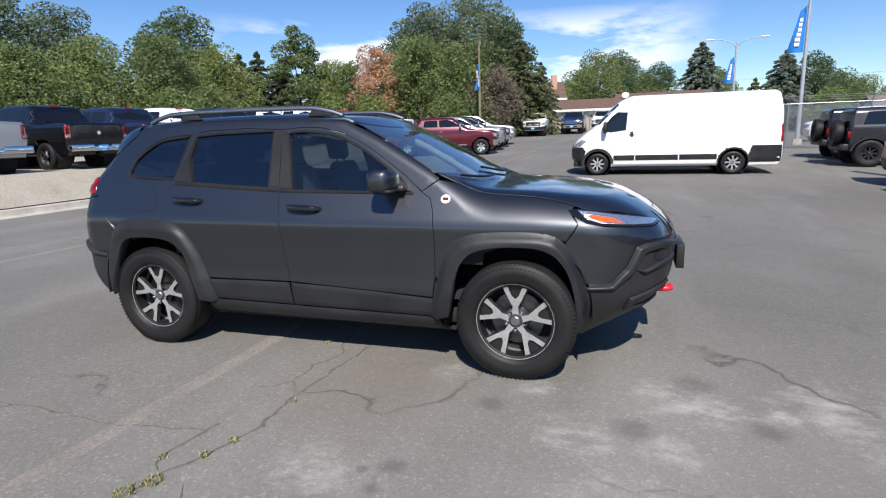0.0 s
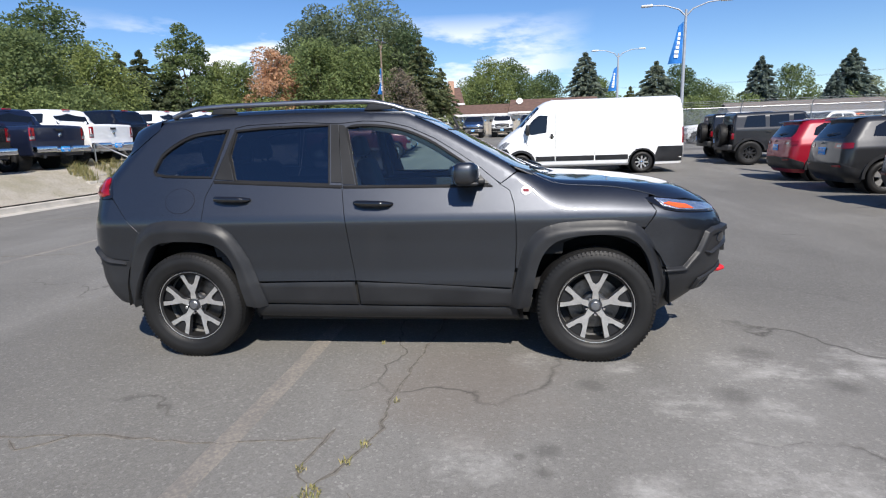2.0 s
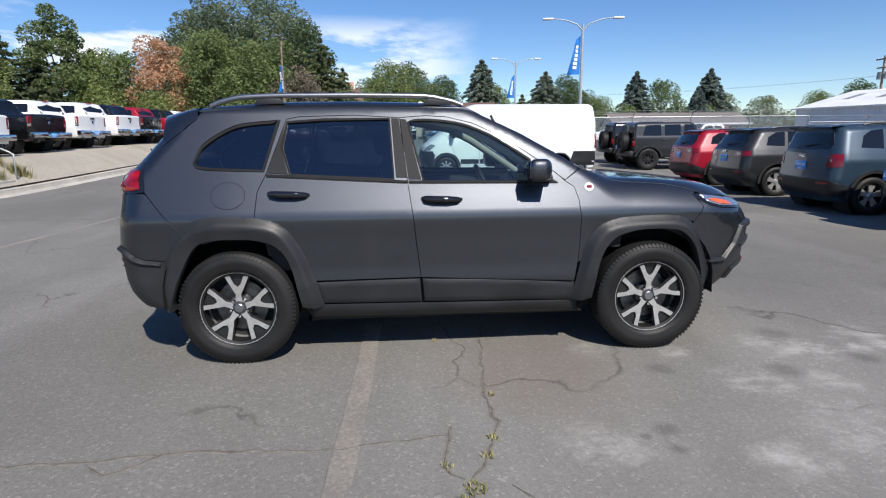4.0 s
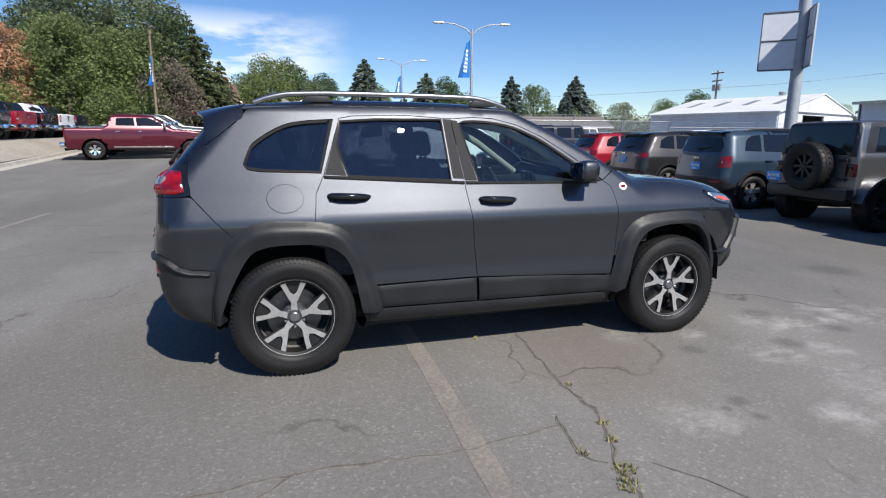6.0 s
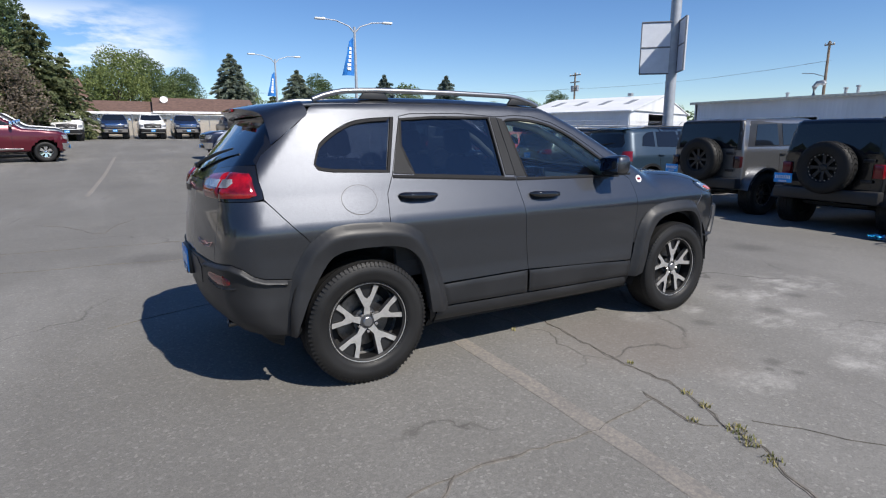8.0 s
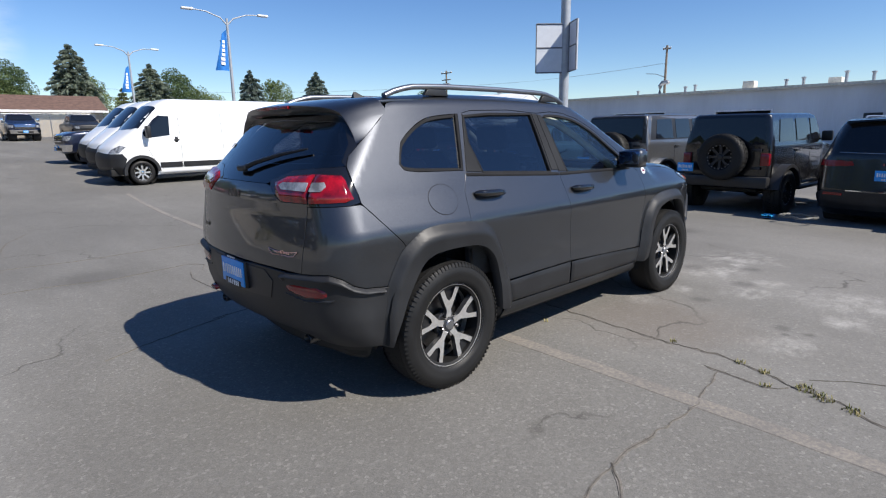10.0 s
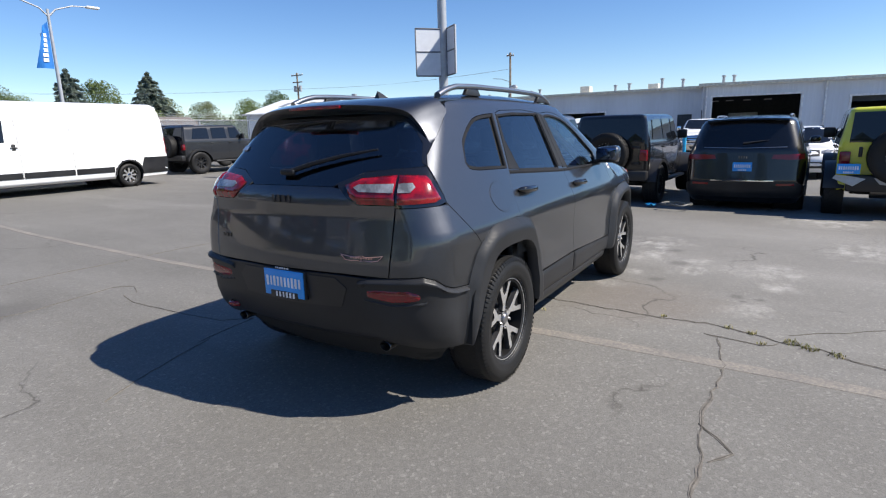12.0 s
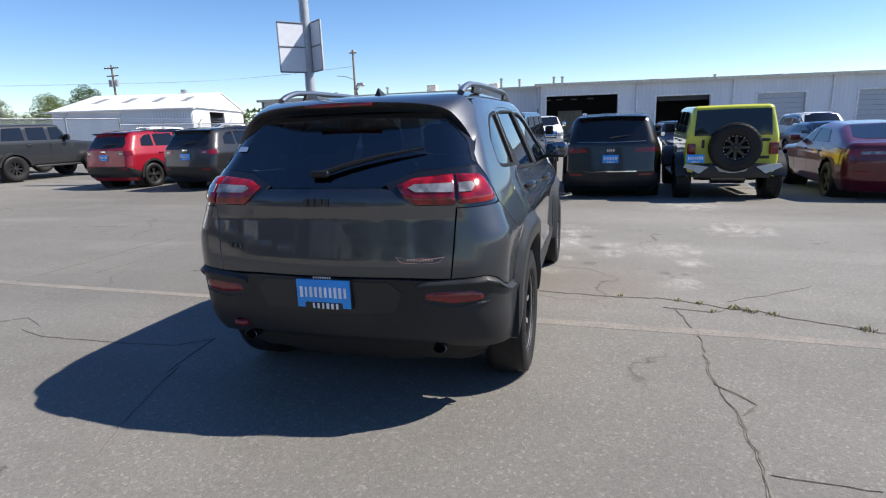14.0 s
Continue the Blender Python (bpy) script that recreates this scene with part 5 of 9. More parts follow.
                fs += [(b + i, b + m + i, b + m + (i + 1) % m, b + (i + 1) % m) for i in range(m)]
        tagged(mk("spokes", vs, fs, main, hub, smooth=False), kind="stuff")
        lathe([(0.001, face - 0.02), (0.04, face - 0.016), (0.055, face + 0.0), (0.06, face + 0.05), (0.09, face + 0.055)], 20, CHROME if style in ("chrome", "steel") else main, "centre_cap", hub)
        if style in ("lug", "mud", "black"):
            vs, fs = [], []
            for k in range(20):
                a = 2 * math.pi * k / 20
                b = len(vs)
                cx, cz = (rim - 0.014) * math.cos(a), (rim - 0.014) * math.sin(a)
                for dx, dz in ((-.007, -.007), (.007, -.007), (.007, .007), (-.007, .007)):
                    vs.append((cx + dx, -h * 0.86 - 0.004, cz + dz))
                    vs.append((cx + dx, -h * 0.80, cz + dz))
                fs.append((b, b + 2, b + 4, b + 6))
                fs += [(b + 2 * i, b + 2 * i + 1, b + (2 * i + 3) % 8, b + (2 * i + 2) % 8) for i in range(4)]
            if bolts and style != "black":
                tagged(mk("rim_bolts", vs, fs, SATIN, hub, smooth=False), kind="stuff")
    return hub


# ---------------------------------------------------------------- the grey sport utility car
HERO = Shape(
    top=[(-2.4, 1.53), (-1.85, 1.603), (-1.5, 1.655), (-1.1, 1.683), (-0.6, 1.687), (-0.15, 1.676), (0.15, 1.650), (0.45, 1.512), (0.89, 1.275), (1.12, 1.176), (1.2, 1.166),
         (1.5, 1.150), (1.75, 1.124), (1.95, 1.092), (2.15, 1.016), (2.4, 0.895)],
    section=[(0.2, -0.13), (0.28, -0.09), (0.34, -0.05), (0.39, -0.031), (0.52, -0.018), (0.62, -0.022), (0.80, -0.014), (0.925, -0.002), (0.965, -0.008), (1.05, -0.044), (1.12, -0.074),
             (1.17, -0.094), (1.23, -0.119), (1.35, -0.170), (1.5, -0.235), (1.56, -0.262), (1.62, -0.290), (1.7, -0.389)],
    tail=[(0.2, -1.920), (0.35, -2.070), (0.45, -2.155), (0.55, -2.186), (0.78, -2.207), (0.84, -2.203), (1.05, -2.172), (1.15, -2.168), (1.21, -2.132), (1.25, -2.092), (1.5, -1.865), (1.56, -1.824), (1.7, -1.772)],
    nose=[(0.2, 1.905), (0.35, 2.085), (0.45, 2.205), (0.55, 2.284), (0.75, 2.307), (0.85, 2.305), (0.95, 2.270), (1.05, 2.181), (1.12, 2.042), (1.2, 1.885)],
    plan=[(-2.3, 0.855), (-1.9, 0.884), (-1.4, 0.912), (-0.9, 0.911), (0.0, 0.910), (0.9, 0.892), (1.3, 0.868), (1.6, 0.846), (1.8, 0.822), (2.3, 0.770)],
    tail_bow=0.17, nose_bow=0.33, top_bow=0.06, crown=0.032, r_tail=0.145, r_nose=0.30, r_top=0.06, floor=0.2, soft=(0.14, 0.06, 0.07, 0.12), r_hood=0.17)

def hero_car():
    h = HERO
    car = empty("sport_utility_car", label="dark granite-grey metallic sport utility car parked on asphalt", category="car")
    Rr, Fr, U = h.rear, h.front, h.U
    flare_r_out = spline([(-0.81, 0.365), (-0.893, 0.654), (-0.985, 0.835), (-1.05, 0.902), (-1.12, 0.934), (-1.22, 0.952), (-1.36, 0.960), (-1.488, 0.959), (-1.616, 0.933), (-1.742, 0.862), (-1.81, 0.78), (-1.865, 0.68), (-1.895, 0.56), (-1.92, 0.365)], 4)
    flare_r_in = spline([(-1.865, 0.365), (-1.749, 0.589), (-1.624, 0.752), (-1.524, 0.812), (-1.44, 0.826), (-1.359, 0.829), (-1.200, 0.820), (-1.090, 0.775), (-1.012, 0.665), (-0.949, 0.385)], 4)
    flare_f_out = spline([(0.815, 0.36), (0.855, 0.54), (0.905, 0.74), (0.985, 0.855), (1.075, 0.896), (1.163, 0.912), (1.30, 0.920), (1.47, 0.919), (1.60, 0.907), (1.69, 0.880), (1.79, 0.80), (1.86, 0.68), (1.90, 0.56), (1.945, 0.27)], 4)
    flare_f_in = spline([(1.875, 0.27), (1.835, 0.45), (1.785, 0.645), (1.70, 0.755), (1.60, 0.812), (1.50, 0.832), (1.36, 0.840), (1.21, 0.830), (1.085, 0.785), (1.0, 0.66), (0.945, 0.39)], 4)
    fd_front = [(0.765, 1.150), (0.825, 1.112), (0.850, 1.03), (0.862, 0.90), (0.862, 0.75), (0.855, 0.62), (0.835, 0.49)]
    belt = 1.160
    fwin = [(-0.155, belt), (-0.245, 1.535), (-0.14, 1.541), (0.0, 1.530), (0.14, 1.500), (0.30, 1.432), (0.43, 1.352), (0.60, 1.238), (0.70, belt - 0.012)]
    rwin = [(-0.998, 1.214), (-1.050, 1.385), (-1.022, 1.532), (-0.80, 1.546), (-0.375, 1.551), (-0.350, 1.178)]
    qtrim = [(-1.648, 1.285), (-1.595, 1.357), (-1.50, 1.440), (-1.37, 1.511), (-1.25, 1.537), (-1.068, 1.551), (-1.162, 1.228), (-1.50, 1.240), (-1.61, 1.255)]
    qtrim = spline(qtrim[:6], 4) + qtrim[6:]
    qwin = [tuple(p) for p in shrink(np.array(qtrim), 0.017)]
    fwin = fwin[:1] + spline(fwin[1:8], 3) + fwin[8:]
    fdoor = [(-0.185, 0.545), (-0.21, 0.75), (-0.228, 0.93), (-0.255, 1.12), (-0.305, 1.562), (-0.14, 1.574), (0.0, 1.566), (0.17, 1.525), (0.34, 1.448), (0.48, 1.362), (0.64, 1.255), (0.735, 1.178)] + fd_front
    rdoor = [(-0.185, 0.545), (-0.21, 0.75), (-0.228, 0.93), (-0.255, 1.12), (-0.305, 1.562), (-0.6, 1.580), (-0.95, 1.572), (-1.030, 1.556), (-1.148, 1.215), (-1.200, 1.11), (-1.215, 0.945),
             (-1.12, 0.925), (-1.05, 0.895), (-0.985, 0.825), (-0.893, 0.645), (-0.86, 0.538)]
    lamp_bot = [(1.900, 0.990), (1.98, 0.968), (2.12, 0.955), (2.31, 0.938)]
    lamp_top = [(2.40, 0.950), (2.35, 0.962), (2.18, 0.995), (1.99, 1.025), (1.872, 1.036)]
    quarter_rear = [(-2.006, 1.112), (-2.022, 1.152), (-2.072, 1.239), (-2.108, 1.290), (-2.108, 1.339), (-2.045, 1.393), (-1.99, 1.430), (-1.888, 1.483), (-1.70, 1.557), (-1.62, 1.598)]
    tail_seam = [(-1.991, 1.098), (-1.896, 1.020), (-1.757, 0.909), (-1.66, 0.822)]
    lip = [(-2.49, 0.748), (-2.438, 0.758), (-2.323, 0.764), (-2.158, 0.774), (-2.098, 0.752), (-2.045, 0.713), (-1.992, 0.692), (-1.889, 0.680)]
    for m in (False, True):
        kw = dict(mirror=m)
        # skin
        d = h.panel("front_door", fdoor, GREY_PAINT, car, holes=[shrink(np.array(fwin), -0.012)], gap=0.0022, step=0.04, **kw)
        h.panel("window_glass", fwin, GLASS_LIGHT, d, off=-0.010, thick=0.003, gap=-0.006, label="lightly green-tinted front side glass", **kw)
        h.panel("window_seal", shrink(np.array(fwin), -0.0135), GRAPHITE, d, holes=[shrink(np.array(fwin), 0.001)], off=0.003, thick=0.014, step=0.03, label="dark satin window frame", **kw)
        h.panel("lower_cladding", [(-0.178, 0.538), (0.2, 0.524), (0.5, 0.507), (0.838, 0.482), (0.828, 0.358), (-0.165, 0.378)], CLADDING, d, off=0.009, ramp=("rim", 0.018, 0.002), gap=0.002, thick=0.02, step=0.016, **kw)
        h.panel("belt_trim", [(-0.255, belt - 0.016), (-0.252, belt + 0.006), (0.70, belt - 0.008), (0.74, belt - 0.028)], GRAPHITE, d, off=0.006, ramp=("rim", 0.009, 0.0), thick=0.01, step=0.007, **kw)
        d2 = h.panel("rear_door", rdoor, GREY_PAINT, car, holes=[shrink(np.array(rwin), -0.012)], gap=0.0022, step=0.04, **kw)
        h.panel("window_glass", rwin, GLASS_DARK, d2, off=-0.010, thick=0.003, gap=-0.006, label="dark privacy glass", **kw)
        h.panel("window_seal", shrink(np.array(rwin), -0.0135), GRAPHITE, d2, holes=[shrink(np.array(rwin), 0.001)], off=0.003, thick=0.014, step=0.03, label="dark satin window frame", **kw)
        h.panel("pillar_cover", [(-1.012, 1.212), (-1.063, 1.385), (-1.032, 1.548), (-1.140, 1.222)], PILLAR_GREY, d2, off=0.0045, thick=0.006, step=0.03, label="satin dark pillar cover", **kw)
        h.panel("pillar_cover", [(-0.260, 1.182), (-0.333, 1.186), (-0.358, 1.558), (-0.309, 1.556)], PILLAR_GREY, d2, off=0.0045, thick=0.006, step=0.03, label="satin dark pillar cover", **kw)
        h.panel("pillar_cover", [(-0.254, 1.172), (-0.172, 1.170), (-0.262, 1.548), (-0.302, 1.553)], PILLAR_GREY, d, off=0.0045, thick=0.006, step=0.03, label="satin dark pillar cover", **kw)
        h.panel("lower_cladding", [(-0.862, 0.530), (-0.5, 0.537), (-0.192, 0.539), (-0.180, 0.378), (-0.815, 0.385)], CLADDING, d2, off=0.009, ramp=("rim", 0.018, 0.002), gap=0.002, thick=0.02, step=0.016, **kw)
        h.panel("belt_trim", [(-1.148, 1.194), (-1.150, 1.216), (-0.6, 1.185), (-0.262, belt + 0.006), (-0.259, belt - 0.016), (-0.6, 1.163)], GRAPHITE, d2, off=0.006, ramp=("rim", 0.009, 0.0), thick=0.01, step=0.007, **kw)
        quarter = ([(-1.215, 0.945), (-1.200, 1.11), (-1.148, 1.215), (-1.030, 1.556), (-0.95, 1.572), (-0.6, 1.580), (-0.305, 1.562), (-0.14, 1.574), (0.0, 1.566), (0.17, 1.525), (0.34, 1.448), (0.48, 1.362), (0.64, 1.255),
                    (0.735, 1.178), (0.768, 1.155), (0.868, 1.226), (0.80, 1.284), (0.70, 1.342), (0.5, 1.455), (0.3, 1.550), (0.16, 1.608), (-0.08, 1.630), (-0.3, 1.640), (-0.7, 1.648), (-1.1, 1.643), (-1.5, 1.615)]
                   + quarter_rear[::-1] + tail_seam + [(-1.66, 0.90), (-1.616, 0.928), (-1.488, 0.952), (-1.36, 0.955)])
        q = h.panel("quarter_panel", quarter, GREY_PAINT, car, holes=[qtrim], gap=0.0022, step=0.03, off=0.001, **kw)
        h.panel("quarter_glass", qwin, GLASS_DARK, q, off=-0.012, thick=0.003, gap=-0.006, label="dark privacy glass", **kw)
        h.panel("window_seal", shrink(np.array(qtrim), 0.002), GRAPHITE, q, holes=[shrink(np.array(qwin), 0.001)], off=0.001, thick=0.014, step=0.03, label="dark satin window frame", **kw)
        ring = [(-1.378 + 0.1065 * math.cos(a), 1.086 + 0.0825 * math.sin(a)) for a in np.linspace(0, 2 * math.pi, 40)[:-1]]
        if not m:
            h.panel("fuel_door_gap", ring, SEAL, q, off=0.0016, thick=0.002, step=0.03)
            h.panel("fuel_door", [(-1.378 + 0.103 * math.cos(a), 1.086 + 0.079 * math.sin(a)) for a in np.linspace(0, 2 * math.pi, 40)[:-1]], GREY_PAINT, q, off=0.0028, thick=0.003, step=0.02)
        fender_top = [(U(x, y), h.over(x, y).z) for x, y in ((1.69, 0.732), (1.64, 0.724), (1.55, 0.710), (1.45, 0.704), (1.3, 0.706), (1.15, 0.710), (0.985, 0.716))]
        fender = fd_front[:-1] + [(0.885, 0.62), (0.905, 0.73), (0.985, 0.848), (1.075, 0.889), (1.163, 0.905), (1.30, 0.912), (1.47, 0.912), (1.60, 0.900), (1.685, 0.872), (1.745, 0.866), (1.826, 0.968), (1.808, 1.010), (1.802, 1.038), (1.842, 1.047)] + fender_top + [(0.87, 1.222), (0.775, 1.158)]
        h.panel("front_fender", fender, GREY_PAINT, car, gap=0.0022, step=0.03, **kw)
        # round badge low on the windscreen pillar
        h.panel("fender_badge", [(0.925 + 0.030 * math.cos(a), 1.108 + 0.026 * math.sin(a)) for a in np.linspace(0, 2 * math.pi, 26)[:-1]], PLATE_WHITE, car, off=0.004, thick=0.004, step=0.015, label="small round white badge with a red bar", **kw)
        h.panel("fender_badge_bar", [(0.907, 1.100), (0.943, 1.100), (0.943, 1.117), (0.907, 1.117)], DARK_RED_LENS, car, off=0.006, thick=0.002, step=0.02, **kw)
        h.panel("wheel_arch_flare", flare_r_out + flare_r_in, CLADDING, car, off=0.042, ramp=(flare_r_out, 0.062, 0.003), thick=0.07, step=0.017, label="dark plastic wheel arch flare", **kw)
        h.panel("wheel_arch_flare", flare_f_out + flare_f_in, CLADDING, car, off=0.050, ramp=(flare_f_out, 0.058, 0.003), thick=0.08, step=0.017, label="dark plastic wheel arch flare", **kw)
        h.panel("sill", [(-0.945, 0.374), (-0.3, 0.368), (0.86, 0.350), (0.885, 0.255), (-0.91, 0.275)], CLADDING, car, off=0.012, ramp=("rim", 0.02, -0.004), thick=0.05, step=0.025, **kw)
        # tail corner, bumper corner
        corner = [(-2.283, 1.100), (-2.06, 1.104), (-2.008, 1.106)] + tail_seam + [(-1.72, 0.72), (-1.80, 0.684)] + [(u, z + 0.004) for u, z in lip[::-1][:-2]]
        h.panel("tail_corner_panel", corner, GREY_PAINT, car, gap=0.0022, step=0.04, **kw)
        l1 = h.panel("tail_lamp", [(-2.276, 1.117), (-2.081, 1.122), (-2.044, 1.136), (-2.096, 1.222), (-2.125, 1.246), (-2.276, 1.252)], RED_LENS, car, off=0.012, ramp=("rim", 0.014, 0.002), thick=0.03, step=0.016, label="red and clear tail lamp", **kw)
        h.panel("clear_lens", [(-2.270, 1.207), (-2.200, 1.209), (-2.187, 1.190), (-2.211, 1.168), (-2.272, 1.168)], CLEAR_LENS, l1, off=0.016, thick=0.004, step=0.02, **kw)
        l2 = h.panel("hatch_lamp", [(-2.290, 1.116), (-2.493, 1.118), (-2.537, 1.150), (-2.584, 1.205), (-2.510, 1.236), (-2.290, 1.252)], RED_LENS, car, off=0.012, ramp=("rim", 0.014, 0.002), thick=0.03, step=0.016, label="red and clear tail lamp", **kw)
        h.panel("clear_lens", [(-2.295, 1.168), (-2.490, 1.171), (-2.525, 1.190), (-2.500, 1.203), (-2.295, 1.207)], CLEAR_LENS, l2, off=0.016, thick=0.004, step=0.02, **kw)
        h.panel("lamp_surround", [(-2.64, 1.215), (-2.612, 1.183), (-2.555, 1.138), (-2.50, 1.106), (-2.288, 1.102), (-2.06, 1.106), (-2.010, 1.116), (-2.026, 1.160), (-2.078, 1.240), (-2.112, 1.288), (-2.28, 1.282), (-2.50, 1.268)], GLOSS_BLACK, car, off=-0.002, thick=0.02, **kw)
        rf = [(-2.452, 0.697), (-2.40, 0.706), (-2.223, 0.711), (-2.172, 0.690), (-2.170, 0.662), (-2.21, 0.655), (-2.312, 0.643), (-2.454, 0.664)]
        h.panel("bumper_reflector", rf, DARK_RED_LENS, car, off=0.012, ramp=("rim", 0.012, 0.004), thick=0.02, step=0.014, label="dark red rear bumper reflector", **kw)
        under_lip = [(u, z - w) for (u, z), w in zip(lip, (0.010, 0.020, 0.024, 0.026, 0.024, 0.022, 0.020, 0.016))]
        h.panel("bumper_lip", lip + under_lip[::-1], CLADDING, car, off=0.024, ramp=(lip, 0.014, 0.004), thick=0.03, step=0.0065, **kw)
        h.panel("reflector_lip", [(-2.47, 0.655), (-2.312, 0.634), (-2.21, 0.646), (-2.150, 0.652), (-2.135, 0.662), (-2.145, 0.640), (-2.21, 0.632), (-2.312, 0.620), (-2.47, 0.643)], CLADDING, car, off=0.020, ramp=("rim", 0.010, 0.006), thick=0.02, step=0.0065, **kw)
        # head lamp and bumper
        h.panel("lamp_surround", [(1.795, 1.041), (1.82, 1.014), (1.885, 0.976), (1.98, 0.956), (2.12, 0.944), (2.315, 0.928), (2.42, 0.938), (2.43, 0.957), (2.36, 0.972), (2.19, 1.005), (1.99, 1.036), (1.884, 1.046)], GLOSS_BLACK, car, off=0.003, thick=0.02, step=0.02, **kw)
        hl = h.panel("head_lamp", lamp_bot + lamp_top, HEAD_LENS, car, off=0.008, thick=0.02, step=0.02, label="slim clear head lamp with an amber marker", **kw)
        h.panel("amber_marker", [(1.905, 1.003), (1.985, 0.974), (2.10, 0.962), (2.065, 0.988), (1.95, 1.008)], AMBER_LENS, hl, off=0.013, thick=0.004, step=0.02, **kw)
        h.panel("front_bumper_skin", [(1.695, 0.80), (1.747, 0.864), (1.828, 0.964), (1.822, 1.008), (1.885, 0.972), (1.98, 0.952), (2.12, 0.940), (2.315, 0.924), (2.42, 0.932), Fr(0.37, 0.95), Fr(0.37, 0.83), (2.50, 0.808), (2.32, 0.834), (2.165, 0.818), (2.11, 0.692), (2.031, 0.602),
                                      (1.90, 0.600), (1.85, 0.66), (1.78, 0.76)], GREY_PAINT, car, gap=0.002, step=0.035, **kw)
        h.panel("bumper_cladding", [(1.88, 0.596), (2.031, 0.598), (2.11, 0.688), (2.165, 0.812), (2.32, 0.828), (2.50, 0.804), Fr(0.30, 0.81), Fr(0.0, 0.81), Fr(0.0, 0.47), Fr(0.40, 0.44), (U(2.1, 0.62), 0.37), (2.06, 0.245), (1.93, 0.255), (1.90, 0.30)], CLADDING, car, off=0.006, thick=0.03, step=0.04, **kw)
        brace = [(1.90, 0.606), (2.025, 0.609), (2.102, 0.698), (2.155, 0.822), (2.20, 0.840), (2.32, 0.843), (2.50, 0.815)]
        inner = [(1.90, 0.582), (2.045, 0.584), (2.135, 0.672), (2.192, 0.786), (2.22, 0.800), (2.32, 0.802), (2.50, 0.782)]
        h.panel("bumper_brace", brace + inner[::-1], CLADDING, car, off=0.030, ramp=(brace, 0.016, 0.006), thick=0.03, step=0.0065, **kw)
        h.panel("fog_lamp_pocket", [(2.15, 0.690), (2.205, 0.775), (2.32, 0.795), (2.47, 0.775), (2.46, 0.735), (2.32, 0.715), (2.21, 0.672)], BLACK_PLASTIC, car, off=0.009, thick=0.004, step=0.03, **kw)
        fog = [(2.30 + 0.045 * math.cos(a), 0.757 + 0.030 * math.sin(a)) for a in np.linspace(0, 2 * math.pi, 22)[:-1]]
        h.panel("fog_lamp", fog, GLASS_FAR, car, off=0.014, thick=0.006, step=0.02, label="dark round fog lamp", **kw)
        h.panel("fog_lamp_shelf", [(2.14, 0.700), (2.21, 0.682), (2.32, 0.722), (2.47, 0.742), (2.47, 0.715), (2.32, 0.692), (2.21, 0.655)], CLADDING, car, off=0.028, ramp=("rim", 0.010, 0.010), thick=0.03, step=0.0065, **kw)
        h.panel("lower_intake", [(U(2.10, 0.68), 0.50), (U(2.19, 0.56), 0.53), Fr(0.44, 0.55), Fr(0.44, 0.50), (U(2.18, 0.56), 0.46), (U(2.12, 0.66), 0.45)], BLACK_PLASTIC, car, off=0.009, thick=0.004, step=0.03, **kw)
        h.panel("intake_rim", [(U(2.06, 0.71), 0.515), (U(2.17, 0.58), 0.555), Fr(0.40, 0.575), Fr(0.40, 0.555), (U(2.19, 0.57), 0.535), (U(2.10, 0.68), 0.50), (U(2.12, 0.66), 0.45), (U(2.18, 0.56), 0.452), Fr(0.42, 0.49), Fr(0.42, 0.47), (U(2.17, 0.57), 0.425), (U(2.08, 0.70), 0.43)], CLADDING, car, off=0.026, ramp=("rim", 0.010, 0.012), thick=0.03, step=0.0065, **kw)
    # middle pieces, both halves in one
    mid = h.rear(0.0, 1.0)[0]
    gate = h.panel("tailgate", [(mid, 0.776), (-2.59, 0.776), (-2.328, 0.769), (-2.288, 1.112), (-2.50, 1.112), (-2.55, 1.142), (-2.612, 1.188), (-2.66, 1.196), (mid, 1.198)], GREY_PAINT, car, both=True, gap=0.0, off=-0.001, step=0.04)
    h.panel("rear_glass", [(mid, 1.202), (-2.66, 1.200), (-2.62, 1.222), (-2.50, 1.272), (-2.28, 1.284), (-2.122, 1.292), (-2.122, 1.339), (-2.070, 1.400), (-2.11, 1.45), (-2.20, 1.52), (mid, 1.560)], GLASS_DARK, gate, both=True, off=-0.004, thick=0.004, label="dark rear window")
    h.panel("glass_surround", [(mid, 1.53), (-2.30, 1.505), (-2.19, 1.46), (-2.13, 1.40), (-2.145, 1.31), (-2.111, 1.290), (-2.111, 1.339), (-2.050, 1.393), (-1.93, 1.47), (-1.95, 1.56), (mid, 1.60)], GLOSS_BLACK, gate, both=True, off=-0.001, thick=0.004, step=0.04)
    h.panel("rear_bumper", [(mid, 0.766), (-2.59, 0.766)] + lip[1:] + [(-1.80, 0.676), (-1.76, 0.60), (-1.865, 0.37), (-2.04, 0.382), (-2.328, 0.405), (-2.45, 0.44), (mid, 0.45)], CLADDING, car, both=True, off=0.006, thick=0.03, step=0.04)
    h.panel("plate_recess", [(mid, 0.756), (-2.62, 0.752), (-2.56, 0.70), (-2.60, 0.60), (mid, 0.585)], BLACK_PLASTIC, car, both=True, off=0.010, thick=0.004, step=0.05)
    h.panel("bumper_valance", [Rr(0.0, 0.46), Rr(0.52, 0.455), Rr(0.60, 0.41), Rr(0.54, 0.375), Rr(0.0, 0.375)], BLACK_PLASTIC, car, both=True, off=-0.03, thick=0.02)
    h.panel("roof_panel", [(0.34, 0.0), (0.31, 0.30), (0.25, 0.48), (0.20, 0.555), (0.0, 0.585), (-0.5, 0.605), (-1.1, 0.605), (-1.6, 0.585), (-1.66, 0.0)], GREY_PAINT, car, both=True, top=True, off=-0.003, thick=0.02, step=0.04)
